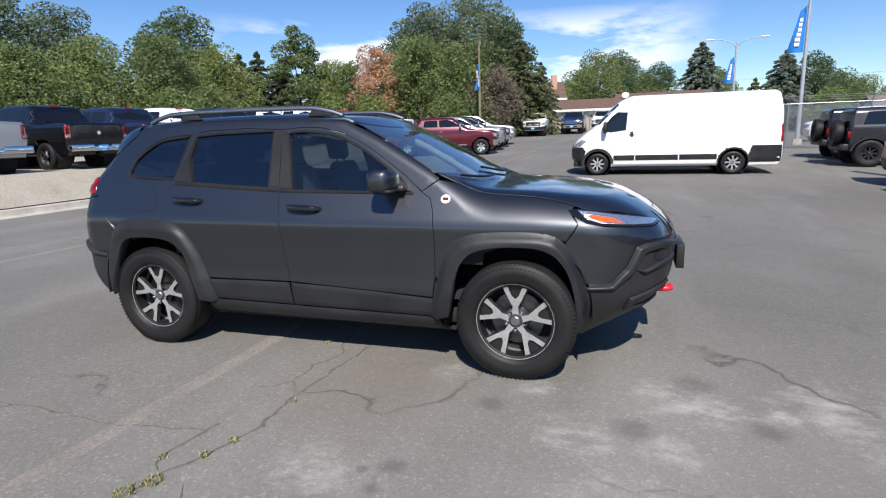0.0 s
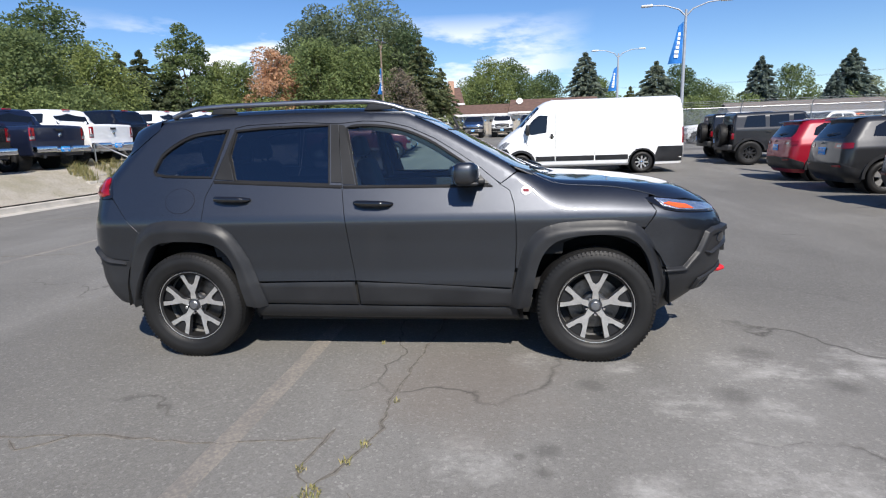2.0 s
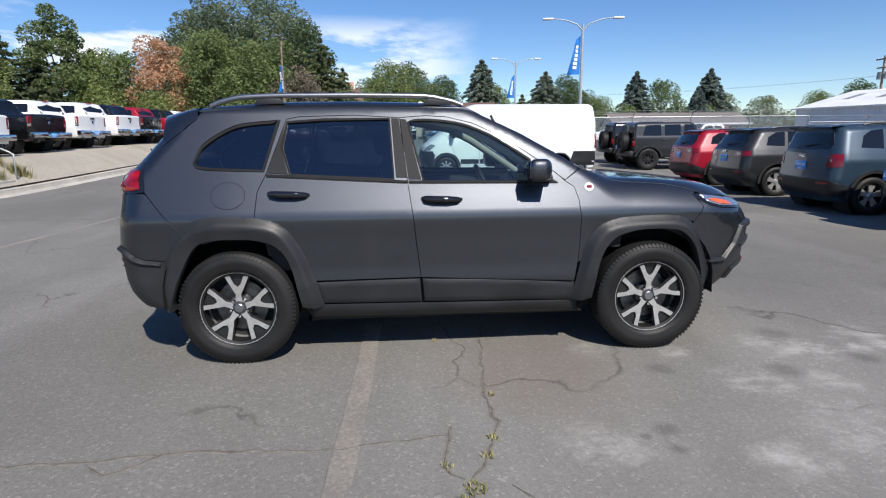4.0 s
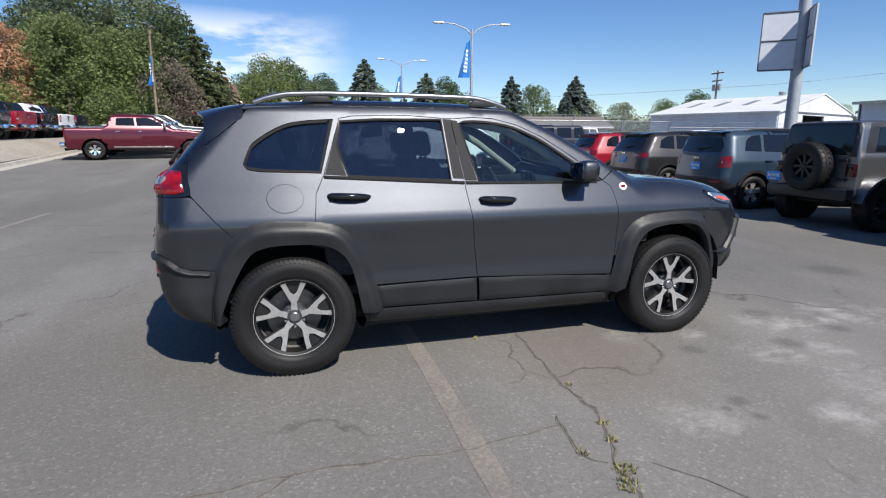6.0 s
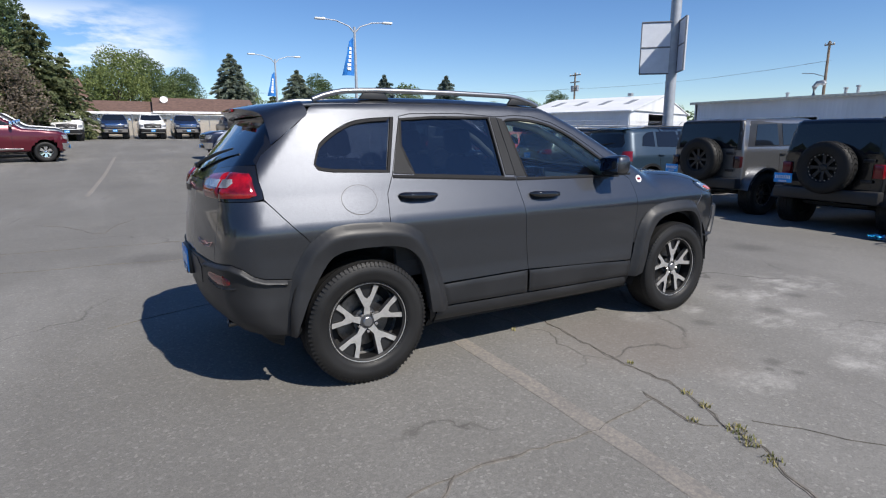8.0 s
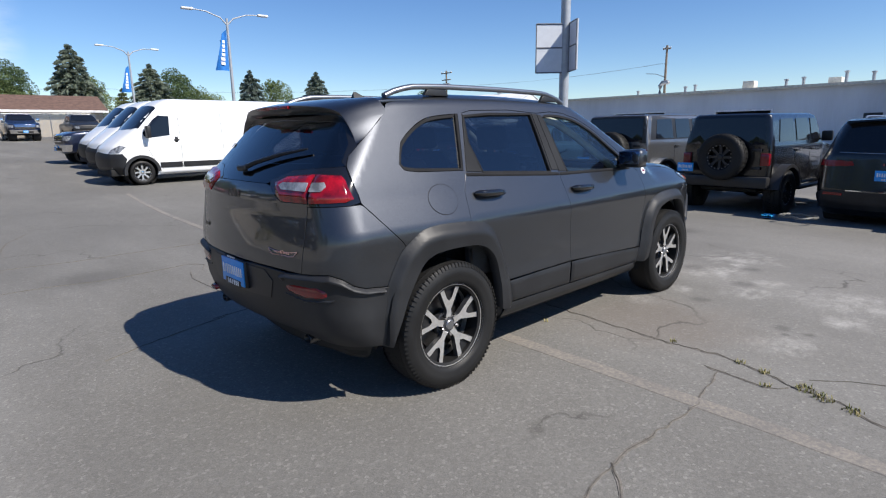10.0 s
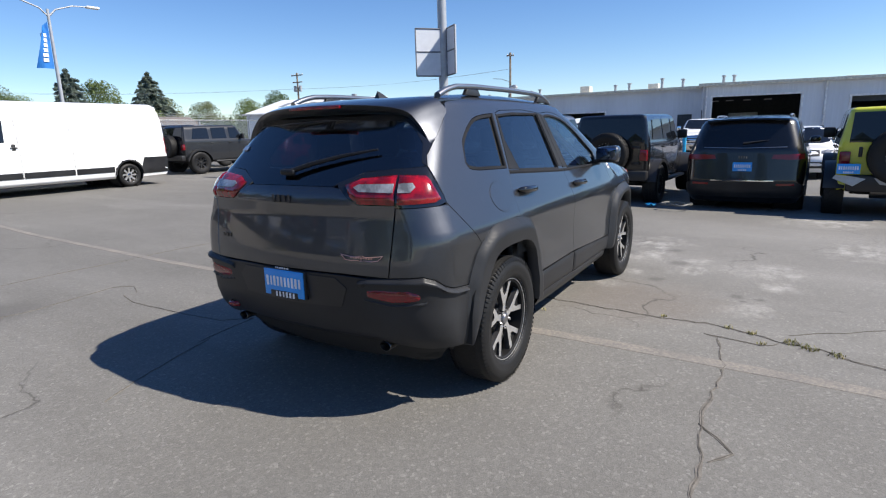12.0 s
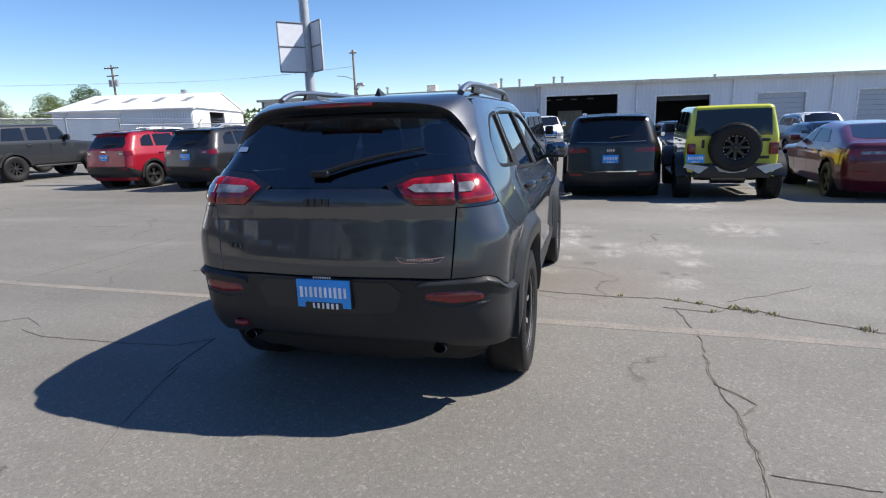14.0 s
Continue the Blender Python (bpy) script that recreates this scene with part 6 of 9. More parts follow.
    h.panel("windscreen", [(0.345, 0.0), (0.315, 0.30), (0.255, 0.48), (0.215, 0.535), (0.50, 0.618), (0.78, 0.700), (0.86, 0.700), (0.965, 0.56), (1.06, 0.38), (1.13, 0.0)], GLASS_SCREEN, car, both=True, top=True, off=-0.007, thick=0.005, label="curved windscreen with a dark edge band")
    h.panel("bonnet", [(1.155, 0.0), (1.085, 0.38), (1.03, 0.57), (0.972, 0.704), (1.0, 0.710), (1.15, 0.706), (1.3, 0.702), (1.45, 0.700), (1.55, 0.706), (1.64, 0.719), (1.74, 0.738), (1.83, 0.722), (2.0, 0.615), (2.12, 0.490), (2.19, 0.385), (2.235, 0.22), (2.25, 0.0)], GREY_PAINT, car, both=True, top=True, off=0.0015, thick=0.008, step=0.026)
    h.panel("cowl", [(1.12, 0.0), (1.05, 0.37), (0.955, 0.56), (0.86, 0.695), (0.985, 0.700), (1.035, 0.58), (1.09, 0.39), (1.165, 0.0)], BLACK_PLASTIC, car, both=True, top=True, off=-0.010, thick=0.01)
    for y0 in (-0.14, 0.40):
        pts = [h.over(*q, 0.012) for q in ((1.075, y0), (1.060, y0 - 0.15), (1.020, y0 - 0.30), (0.955, y0 - 0.45))]
        tube([tuple(q) for q in pts], 0.009, 6, SEAL, "windscreen_wiper", car)
    g = h.panel("grille", [Fr(0.0, 0.82), Fr(0.37, 0.825), Fr(0.36, 0.97), Fr(0.34, 1.0), Fr(0.0, 1.03)], BLACK_PLASTIC, car, both=True, off=-0.012, thick=0.02)
    for k in range(-3, 4):
        y0 = abs(k) * 0.10
        sl = [Fr(max(y0 - 0.036, 0.0) if k else 0.0, 0.835), Fr(y0 + 0.036, 0.835), Fr(y0 + 0.036, 0.985), Fr(max(y0 - 0.036, 0.0) if k else 0.0, 0.99)]
        h.panel("grille_slot", sl, GLOSS_BLACK, g, off=0.006, thick=0.02, step=0.03, mirror=k > 0, both=k == 0)
    bm = bmesh.new()
    box(bm, (2.335, 0, 0.665), (0.05, 0.38, 0.16), bevel=0.006)
    part("front_plate_bracket", bm, BLACK_PLASTIC, car)
    for s in (-1, 1):
        tube([(2.10, s * 0.36, 0.50), (2.24, s * 0.36, 0.505), (2.268, s * 0.37, 0.51), (2.268, s * 0.41, 0.51), (2.24, s * 0.42, 0.505), (2.10, s * 0.42, 0.50)], 0.018, 8, RED_HOOK, "tow_hook", car, "red front tow hook")
    # rear hook: darker red than the front pair, bumper shade painted in
    tube([(-2.02, 0.59, 0.480), (-2.11, 0.59, 0.478), (-2.132, 0.58, 0.476), (-2.132, 0.53, 0.476), (-2.11, 0.52, 0.478), (-2.02, 0.52, 0.480)], 0.017, 8, DARK_RED_LENS, "tow_hook", car, "red rear tow hook, darkened for shade")
    # under-skin, floor and wheel housings
    h.shell("inner_body", DARK_LINER, car, [(1.36, 0.362), (-1.36, 0.362)], 0.46, step=0.10, off=-0.035, zmax=1.13, half=0.9, height=1.7)
    for x in (-1.36, 1.36):
        for s in (-1, 1):
            vs, fs = [], []
            for k in range(15):
                a = math.radians(-2 + 184 * k / 14)
                ca, sa = math.cos(a), math.sin(a)
                cx, sz = math.copysign(abs(ca) ** 0.8, ca), math.copysign(abs(sa) ** 0.8, sa)
                for yy in (0.90 if x < 0 else 0.872 if ca < 0.3 else 0.835, 0.50):
                    vs.append((x + 0.458 * cx, s * yy, 0.40 + 0.45 * sz))
            for k in range(14):
                fs.append((2 * k, 2 * k + 1, 2 * k + 3, 2 * k + 2))
            k = 28 if x > 0 else 0
            vs += [(vs[k][0], s * 0.84, 0.27), (vs[k + 1][0], vs[k + 1][1], 0.27)]
            fs.append((k, k + 1, 31, 30))
            n0 = len(vs)
            vs.append((x, s * 0.50, 0.40))
            fs += [(2 * k + 1, 2 * k + 3, n0) for k in range(14)]
            mk("wheel_housing", vs, fs, DARK_LINER, car)
            make_wheel(car, x, s * (0.785 if x > 0 else 0.800), 0.366, 0.372, 0.232, 0.243, "hero", s)
    bm = bmesh.new()
    box(bm, (-0.05, 0, 0.32), (3.2, 1.40, 0.12), bevel=0.04)
    box(bm, (-1.70, 0, 0.42), (0.45, 1.0, 0.14), bevel=0.05)
    rod(bm, (-1.36, -0.7, 0.36), (-1.36, 0.7, 0.36), 0.045)
    part("underbody", bm, DARK_LINER, car)
    for s in (-1, 1):
        e = lathe([(0.030, 0.10), (0.034, -0.06), (0.036, -0.075), (0.033, -0.078), (0.029, -0.06), (0.028, 0.05), (0.001, 0.05)], 20, STEEL, "exhaust_tip", car, "dull steel oval exhaust tip")
        e.matrix_local = Matrix.Translation((-2.015, s * 0.54, 0.388)) @ Matrix.Rotation(-math.pi / 2, 4, "Z") @ Matrix.Diagonal((1.0, 0.9, 0.72, 1))
    # roof: spoiler with its fins down the rear pillars, lamp, aerial, rails
    root = [(-1.585, 0.0, 0), (-1.585, 0.2, 0), (-1.585, 0.38, 0), (-1.590, 0.50, 0), (-1.600, 0.585, 0)]
    root = [(x, y, h.over(x, y).z + 0.003) for x, y, _ in root] + [tuple(Vector((1, -1, 1)) * h.point(u, z, 0.004)[0]) for u, z in ((-1.665, 1.562), (-1.80, 1.522), (-1.90, 1.478), (-1.985, 1.432), (-2.048, 1.395))]
    lipc = [(-1.915, 0.0, 1.604), (-1.905, 0.2, 1.601), (-1.878, 0.38, 1.590), (-1.842, 0.49, 1.574), (-1.822, 0.555, 1.550), (-1.818, 0.598, 1.512), (-1.815, 0.628, 1.475), (-1.812, 0.650, 1.440), (-1.812, 0.665, 1.412), (-1.812, 0.676, 1.393)]
    root, lipc = np.array(spline(root, 3)), np.array(spline(lipc, 3))
    rows = []
    for k, (a, b) in enumerate(zip(root, lipc)):
        t = k / (len(root) - 1)
        up = np.array((0, 0.012, 0.012)) * (1 - t) if t > 0.4 else np.array((0, 0, 0.010))
        back = b + np.array((0.012, -0.010, -0.022)) * (1 - t) ** 0.5
        deep = b + np.array((0.075 * (1 - t) ** 0.7, -0.03 - 0.05 * max(0.0, t - 0.35), -0.052 * (1 - t)))
        rows.append([a, a * 0.66 + b * 0.34 + up, a * 0.33 + b * 0.67 + up, a * 0.06 + b * 0.94 + up * 0.35, b, back, deep])
    rows = [[q * np.array((1, -1, 1)) for q in r] for r in rows[:0:-1]] + rows
    m = 7
    vs = [tuple(q) for r in rows for q in r]
    fs = [(i * m + k, i * m + k + 1, (i + 1) * m + k + 1, (i + 1) * m + k) for i in range(len(rows) - 1) for k in range(m - 1)]
    sp = mk("roof_spoiler", vs, fs, GREY_PAINT, car, "body-coloured roof spoiler", sharp=48)
    bm = bmesh.new()
    box(bm, (-1.908, 0, 1.592), (0.022, 0.37, 0.016), bevel=0.004)
    part("high_brake_lamp", bm, RED_LENS, sp)
    fin_z = h.over(-1.30, 0.0).z
    mk("aerial_fin", [(-1.25, -0.014, fin_z - 0.002), (-1.25, 0.014, fin_z - 0.002), (-1.36, -0.020, fin_z - 0.008), (-1.36, 0.020, fin_z - 0.008), (-1.35, 0, fin_z + 0.038), (-1.325, 0, fin_z + 0.034)],
       [(0, 1, 5), (0, 5, 4, 2), (1, 3, 4, 5), (2, 4, 3)], BLACK_PLASTIC, car, smooth=False)
    for s in (-1, 1):
        pts, rr = [], []
        for t in np.linspace(0, 1, 26):
            x = -1.53 + 1.65 * t
            zr = h.over(x, 0.545).z
            lift = 0.042 * min(1.0, t / 0.11, (1 - t) / 0.13) ** 0.7
            pts.append((x, s * (0.550 + 0.012 * math.sin(math.pi * t)), zr + lift + 0.006))
            rr.append(0.0165)
        rl = tube(pts, rr, 12, SATIN, "roof_rail", car, "satin silver roof rail", flat=1.25)
        for x in (-1.15, -0.05):
            zr = h.over(x, 0.545).z
            bm = bmesh.new()
            box(bm, (x, s * 0.555, zr + 0.02), (0.20, 0.026, 0.05), bevel=0.006, taper=(0.6, 1))
            part("rail_foot", bm, BLACK_PLASTIC, rl)
    # door handles, mirrors
    for x, z in ((-0.045, 1.050), (-1.005, 1.092)):
        for m in (False, True):
            s = 1 if m else -1
            p, n = h.point(x, z)
            y = abs(p.y)
            h.panel("handle_cup", [(x + 0.085 * math.cos(a) + 0.01, z + 0.032 * math.sin(a)) for a in np.linspace(0, 2 * math.pi, 28)[:-1]], GREY_PAINT, car, off=0.0012, thick=0.002, step=0.02, mirror=m)
            pts = [(x - 0.125, s * (y + 0.004), z + 0.006), (x - 0.105, s * (y + 0.026), z + 0.006), (x - 0.05, s * (y + 0.036), z + 0.003), (x + 0.04, s * (y + 0.037), z), (x + 0.10, s * (y + 0.026), z - 0.004), (x + 0.125, s * (y + 0.004), z - 0.005)]
            tube(pts, [0.010, 0.019, 0.021, 0.021, 0.018, 0.010], 12, GLOSS_BLACK, "door_handle", car, "gloss dark door handle")
    for s in (-1, 1):
        bm = bmesh.new()
        vv = box(bm, (0, 0, 0), (0.15, 0.20, 0.125), bevel=0.045, seg=4)
        for v in vv:
            if v.co.x > 0:
                v.co.x *= 1.25 - 0.6 * abs(v.co.y) / 0.12
            v.co.z *= 1.0 + 0.12 * (v.co.y * -1 * 1) / 0.1
            v.co.x += 0.10 * (v.co.y - 0.0) * 1.0
        bmesh.ops.transform(bm, matrix=Matrix.Translation((0.565, s * 0.925, 1.232)) @ Matrix.Diagonal((1, -s, 1, 1)), verts=bm.verts)
        mir = part("door_mirror", bm, GREY_PAINT, car, "grey painted door mirror", 60)
        bm = bmesh.new()
        box(bm, (0.493, s * 0.925, 1.233), (0.012, 0.165, 0.098), bevel=0.005)
        part("mirror_glass", bm, MIRROR, mir)
        bm = bmesh.new()
        box(bm, (0.62, s * 0.835, 1.172), (0.10, 0.09, 0.035), Euler((s * radians(12), 0, 0)).to_matrix(), bevel=0.012)
        box(bm, (0.57, s * 0.92, 1.170), (0.13, 0.16, 0.02), bevel=0.008)
        part("mirror_foot", bm, BLACK_PLASTIC, mir)
        h.panel("mirror_sail", [(0.575, belt), (0.60, 1.232), (0.64, 1.205), (0.70, belt - 0.004)], BLACK_PLASTIC, mir, off=0.004, thick=0.01, mirror=s > 0)
    # rear lettering, plate, wiper
    p, n = h.point(*Rr(0.0, 1.133))
    lettering(gate, (p.x - 0.004, 0.03, 1.133), (0, -1, 0), (0, 0, 1), 0.15, 0.042, 4, BLACK_PLASTIC, "badge_marking", 0.003, 3)
    xg = h.point(*Rr(0.49, 0.87))[0].x
    b = lettering(gate, (xg - 0.004, -0.482, 0.860), (0.12, -1, 0), (0, 0, 1), 0.13, 0.007, 9, COPPER_TRIM, "trim_badge_marking", 0.004, 5)
    for side in (-1, 1):
        wing = [(-0.482 + side * 0.115 * t, 0.858 + dz) for t, dz in ((1.0, 0.016), (0.55, 0.008), (0.16, 0.006), (0.06, 0.013), (0.0, -0.016), (0.14, -0.010), (0.5, -0.012), (0.78, -0.008), (1.0, 0.016))]
        pts = [h.point(*Rr(abs(y), z), 0.004)[0] for y, z in wing]
        tube([(p.x, y, z) for p, (y, z) in zip(pts, wing)], 0.0022, 5, COPPER_TRIM, "trim_badge_wing", gate)
    lettering(gate, (h.point(*Rr(0.52, 0.91))[0].x - 0.003, 0.52, 0.905), (-0.12, -1, 0), (0, 0, 1), 0.10, 0.022, 3, GLOSS_BLACK, "trim_badge_marking", 0.004, 8)
    xp = h.point(*Rr(0.08, 0.69))[0].x - 0.022
    bm = bmesh.new()
    box(bm, (xp + 0.01, 0.0, 0.690), (0.03, 0.292, 0.156), bevel=0.008)
    pl = part("plate_frame", bm, BLACK_PLASTIC, car)
    bm = bmesh.new()
    box(bm, (xp - 0.008, 0.0, 0.692), (0.008, 0.286, 0.142), bevel=0.002)
    part("plate_insert", bm, PLATE_BLUE, pl, "bright blue dealer plate insert")
    lettering(pl, (xp - 0.0125, 0.0, 0.700), (0, -1, 0), (0, 0, 1), 0.26, 0.055, 10, PLATE_WHITE, "plate_marking", 0.002, 2)
    bm = bmesh.new()
    box(bm, (xp - 0.0115, 0.0, 0.628), (0.006, 0.20, 0.042), bevel=0.004)
    part("plate_tab", bm, BLACK_PLASTIC, pl)
    lettering(pl, (xp - 0.015, -0.01, 0.632), (0, -1, 0), (0, 0, 1), 0.15, 0.030, 6, PLATE_WHITE, "plate_marking", 0.002, 4)
    lettering(pl, (xp - 0.0125, 0.0, 0.775), (0, -1, 0), (0, 0, 1), 0.10, 0.010, 8, PLATE_WHITE, "plate_marking", 0.002, 4)
    pts = []
    for y, z in ((0.02, 1.250), (-0.10, 1.288), (-0.28, 1.328), (-0.47, 1.358)):
        q, n = h.point(*Rr(abs(y), z), 0.022)
        pts.append((q.x, y, q.z))
    w = tube(pts, [0.014, 0.013, 0.010, 0.005], 8, SEAL, "rear_wiper", gate)
    q, n = h.point(*Rr(0.0, 1.25), 0.02)
    bm = bmesh.new()
    box(bm, (q.x, 0.03, q.z), (0.03, 0.10, 0.035), bevel=0.013, seg=3)
    part("wiper_hub", bm, SEAL, w)
    h.panel("window_sticker", [Rr(0.545, 1.372), Rr(0.62, 1.372), Rr(0.62, 1.396), Rr(0.545, 1.396)], PLATE_WHITE, gate, mirror=True, off=0.003, thick=0.001, step=0.03, label="small white window sticker")
    # cabin
    bm = bmesh.new()
    box(bm, (-0.35, 0, 0.48), (3.1, 1.5, 0.06))
    box(bm, (-1.55, 0, 0.86), (0.55, 1.35, 0.04))
    part("cabin_floor", bm, INTERIOR, car)
    bm = bmesh.new()
    box(bm, (0.78, 0, 0.98), (0.42, 1.40, 0.26), bevel=0.09, seg=3)
    box(bm, (0.45, 0, 0.72), (0.7, 0.26, 0.36), bevel=0.06)
    part("dashboard", bm, INTERIOR, car)
    bm = bmesh.new()
    box(bm, (0.585, 0, 1.10), (0.03, 0.24, 0.15), Matrix.Rotation(radians(-15), 3, "Y"), bevel=0.01)
    part("centre_screen", bm, GLOSS_BLACK, car)
    st = lathe([(0.175 + 0.016 * math.cos(a), 0.016 * math.sin(a)) for a in np.linspace(0, 2 * math.pi, 11)], 36, INTERIOR, "steering_wheel", car)
    st.matrix_local = Matrix.Translation((0.40, 0.37, 1.03)) @ Matrix.Rotation(radians(-90), 4, "Z") @ Matrix.Rotation(radians(22), 4, "X")
    bm = bmesh.new()
    box(bm, (0.43, 0.37, 1.02), (0.06, 0.34, 0.06), bevel=0.02)
    box(bm, (0.50, 0.37, 1.0), (0.2, 0.06, 0.06), bevel=0.02)
    part("steering_spokes", bm, INTERIOR, car)
    for x, ys in ((-0.02, (-0.37, 0.37)), (-0.92, (-0.40, 0.0, 0.40))):
        for y in ys:
            bm = bmesh.new()
            box(bm, (x, y, 0.70), (0.50, 0.47, 0.17), bevel=0.06, seg=3)
            box(bm, (x - 0.30, y, 1.0), (0.15, 0.46, 0.62), Matrix.Rotation(radians(-16), 3, "Y"), bevel=0.06, seg=3, taper=(0.8, 0.82))
            box(bm, (x - 0.42, y, 1.40), (0.10, 0.25, 0.17), Matrix.Rotation(radians(-12), 3, "Y"), bevel=0.04, seg=3)
            rod(bm, (x - 0.38, y - 0.06, 1.24), (x - 0.41, y - 0.06, 1.36), 0.008)
            rod(bm, (x - 0.38, y + 0.06, 1.24), (x - 0.41, y + 0.06, 1.36), 0.008)
            part("seat", bm, INTERIOR, car)
    h.panel("headliner", [(0.28, 0.0), (0.22, 0.36), (0.12, 0.52), (-0.5, 0.55), (-1.1, 0.55), (-1.6, 0.53), (-1.62, 0.0)], INTERIOR_BEIGE, car, both=True, top=True, off=-0.045, thick=0.002, step=0.12)
    for m in (False, True):
        s = 1 if m else -1
        tube([(0.74, s * 0.66, 1.13), (0.54, s * 0.61, 1.26), (0.32, s * 0.55, 1.40), (0.12, s * 0.51, 1.50), (-0.2, s * 0.50, 1.56)], 0.03, 8, INTERIOR_BEIGE, "pillar_trim", car)
        tube([(-0.27, s * 0.74, 1.12), (-0.30, s * 0.66, 1.36), (-0.32, s * 0.56, 1.56)], 0.035, 8, INTERIOR, "pillar_trim", car)
        bm = bmesh.new()
        box(bm, (-0.20, s * 0.80, 0.84), (1.9, 0.05, 0.50), bevel=0.02)
        part("door_card", bm, INTERIOR, car)
    bm = bmesh.new()
    box(bm, (0.42, 0.0, 1.50), (0.03, 0.22, 0.06), bevel=0.015)
    rod(bm, (0.44, 0, 1.52), (0.40, 0, 1.60), 0.01)
    part("rear_view_mirror", bm, INTERIOR, car)
    return car


hero_car()

# ---------------------------------------------------------------- the other vehicles
P_WHITE = paint("white_paint", (0.80, 0.80, 0.79), 0, 0.4, 0.8, 0.04)
P_BLACK = paint("black_paint", (0.004, 0.004, 0.005), 0.0, 0.25, 0.6, 0.004)
P_NAVY = paint("navy_paint", (0.012, 0.018, 0.045), 0.4, 0.3, 1.0, 0.04)
P_BLUE = paint("slate_blue_paint", (0.022, 0.045, 0.074), 0.3, 0.4, 0.6, 0.0)
P_RED = paint("bright_red_paint", (0.27, 0.004, 0.018), 0.1, 0.4, 0.5, 0.0)
P_MAROON = paint("deep_red_paint", (0.088, 0.003, 0.013), 0.25, 0.3, 0.8, 0.0)
P_SILVER = paint("silver_paint", (0.42, 0.43, 0.44), 0.7, 0.35, 1.0, 0.05)
P_STEEL = paint("steel_grey_paint", (0.17, 0.175, 0.185), 0.8, 0.4, 1.0, 0.03)
P_GREY = paint("charcoal_paint", (0.028, 0.029, 0.032), 0.5, 0.42, 0.6, 0.0)
P_YELLOW = paint("acid_yellow_paint", (0.55, 0.56, 0.025), 0, 0.4, 1.0, 0.02)
P_FLAME = paint("flame_yellow_film", (0.62, 0.30, 0.02), 0, 0.4, 0.6, 0.0)
P_ORANGE = paint("orange_paint", (0.65, 0.13, 0.02), 0, 0.4, 1.0, 0.02)

PICKUP = Shape(
    top=[(-3.3, 1.36), (-1.46, 1.38), (-1.36, 1.42), (-1.16, 1.90), (-0.95, 1.955), (-0.1, 1.975), (0.45, 1.93), (1.22, 1.41), (1.35, 1.345), (2.5, 1.26), (2.8, 1.16), (3.1, 0.95)],
    section=[(0.3, -0.12), (0.55, -0.05), (0.8, 0.0), (1.1, 0.0), (1.3, -0.025), (1.42, -0.07), (1.9, -0.25), (2.0, -0.4)],
    tail=[(0.3, -2.95), (0.55, -3.0), (0.9, -3.03), (1.35, -3.05), (2.1, -3.05)], nose=[(0.3, 2.6), (0.5, 2.78), (0.9, 2.86), (1.15, 2.82), (1.3, 2.6)],
    plan=[(-3.1, 0.98), (0, 1.0), (2.2, 1.0), (2.8, 0.93)], tail_bow=0.03, nose_bow=0.16, top_bow=0.12, crown=0.03, r_tail=0.06, r_nose=0.18, r_top=0.07, floor=0.42, soft=(0.1, 0.08, 0.08, 0.1))
VAN = Shape(
    top=[(-3.6, 2.44), (-3.2, 2.52), (1.0, 2.52), (1.45, 2.38), (2.12, 1.62), (2.32, 1.47), (2.85, 1.12), (3.15, 0.75)],
    section=[(0.25, -0.06), (0.45, -0.01), (0.8, 0.0), (1.25, -0.005), (1.3, -0.02), (2.2, -0.10), (2.4, -0.17), (2.55, -0.3)],
    tail=[(0.25, -3.36), (0.6, -3.41), (1.9, -3.37), (2.5, -3.27)], nose=[(0.25, 2.66), (0.5, 2.88), (0.8, 2.90), (1.1, 2.80), (1.5, 2.45), (2.5, 1.25)],
    plan=[(-3.4, 0.98), (-2, 1.02), (1.5, 1.02), (2.5, 0.98), (3.0, 0.88)], tail_bow=0.04, nose_bow=0.22, top_bow=0.10, crown=0.03, r_tail=0.09, r_nose=0.3, r_top=0.14, floor=0.26)
WRANGLER = Shape(
    top=[(-2.3, 1.79), (-2.05, 1.83), (0.2, 1.86), (0.34, 1.83), (0.62, 1.37), (0.70, 1.30), (1.9, 1.20), (2.05, 1.10), (2.2, 0.9)],
    section=[(0.4, -0.1), (0.52, -0.02), (0.8, 0.0), (1.25, -0.005), (1.3, -0.02), (1.8, -0.11), (1.88, -0.2)],
    tail=[(0.4, -2.02), (0.6, -2.05), (1.3, -2.05), (1.9, -1.97)], nose=[(0.4, 1.9), (0.7, 2.02), (1.1, 2.02), (1.2, 1.95)],
    plan=[(-2.1, 0.80), (0.6, 0.80), (1.0, 0.76), (2.0, 0.62)], tail_bow=0.02, nose_bow=0.03, top_bow=0.03, crown=0.02, r_tail=0.06, r_nose=0.07, r_top=0.06, floor=0.48, soft=(0.06, 0.06, 0.06, 0.06))


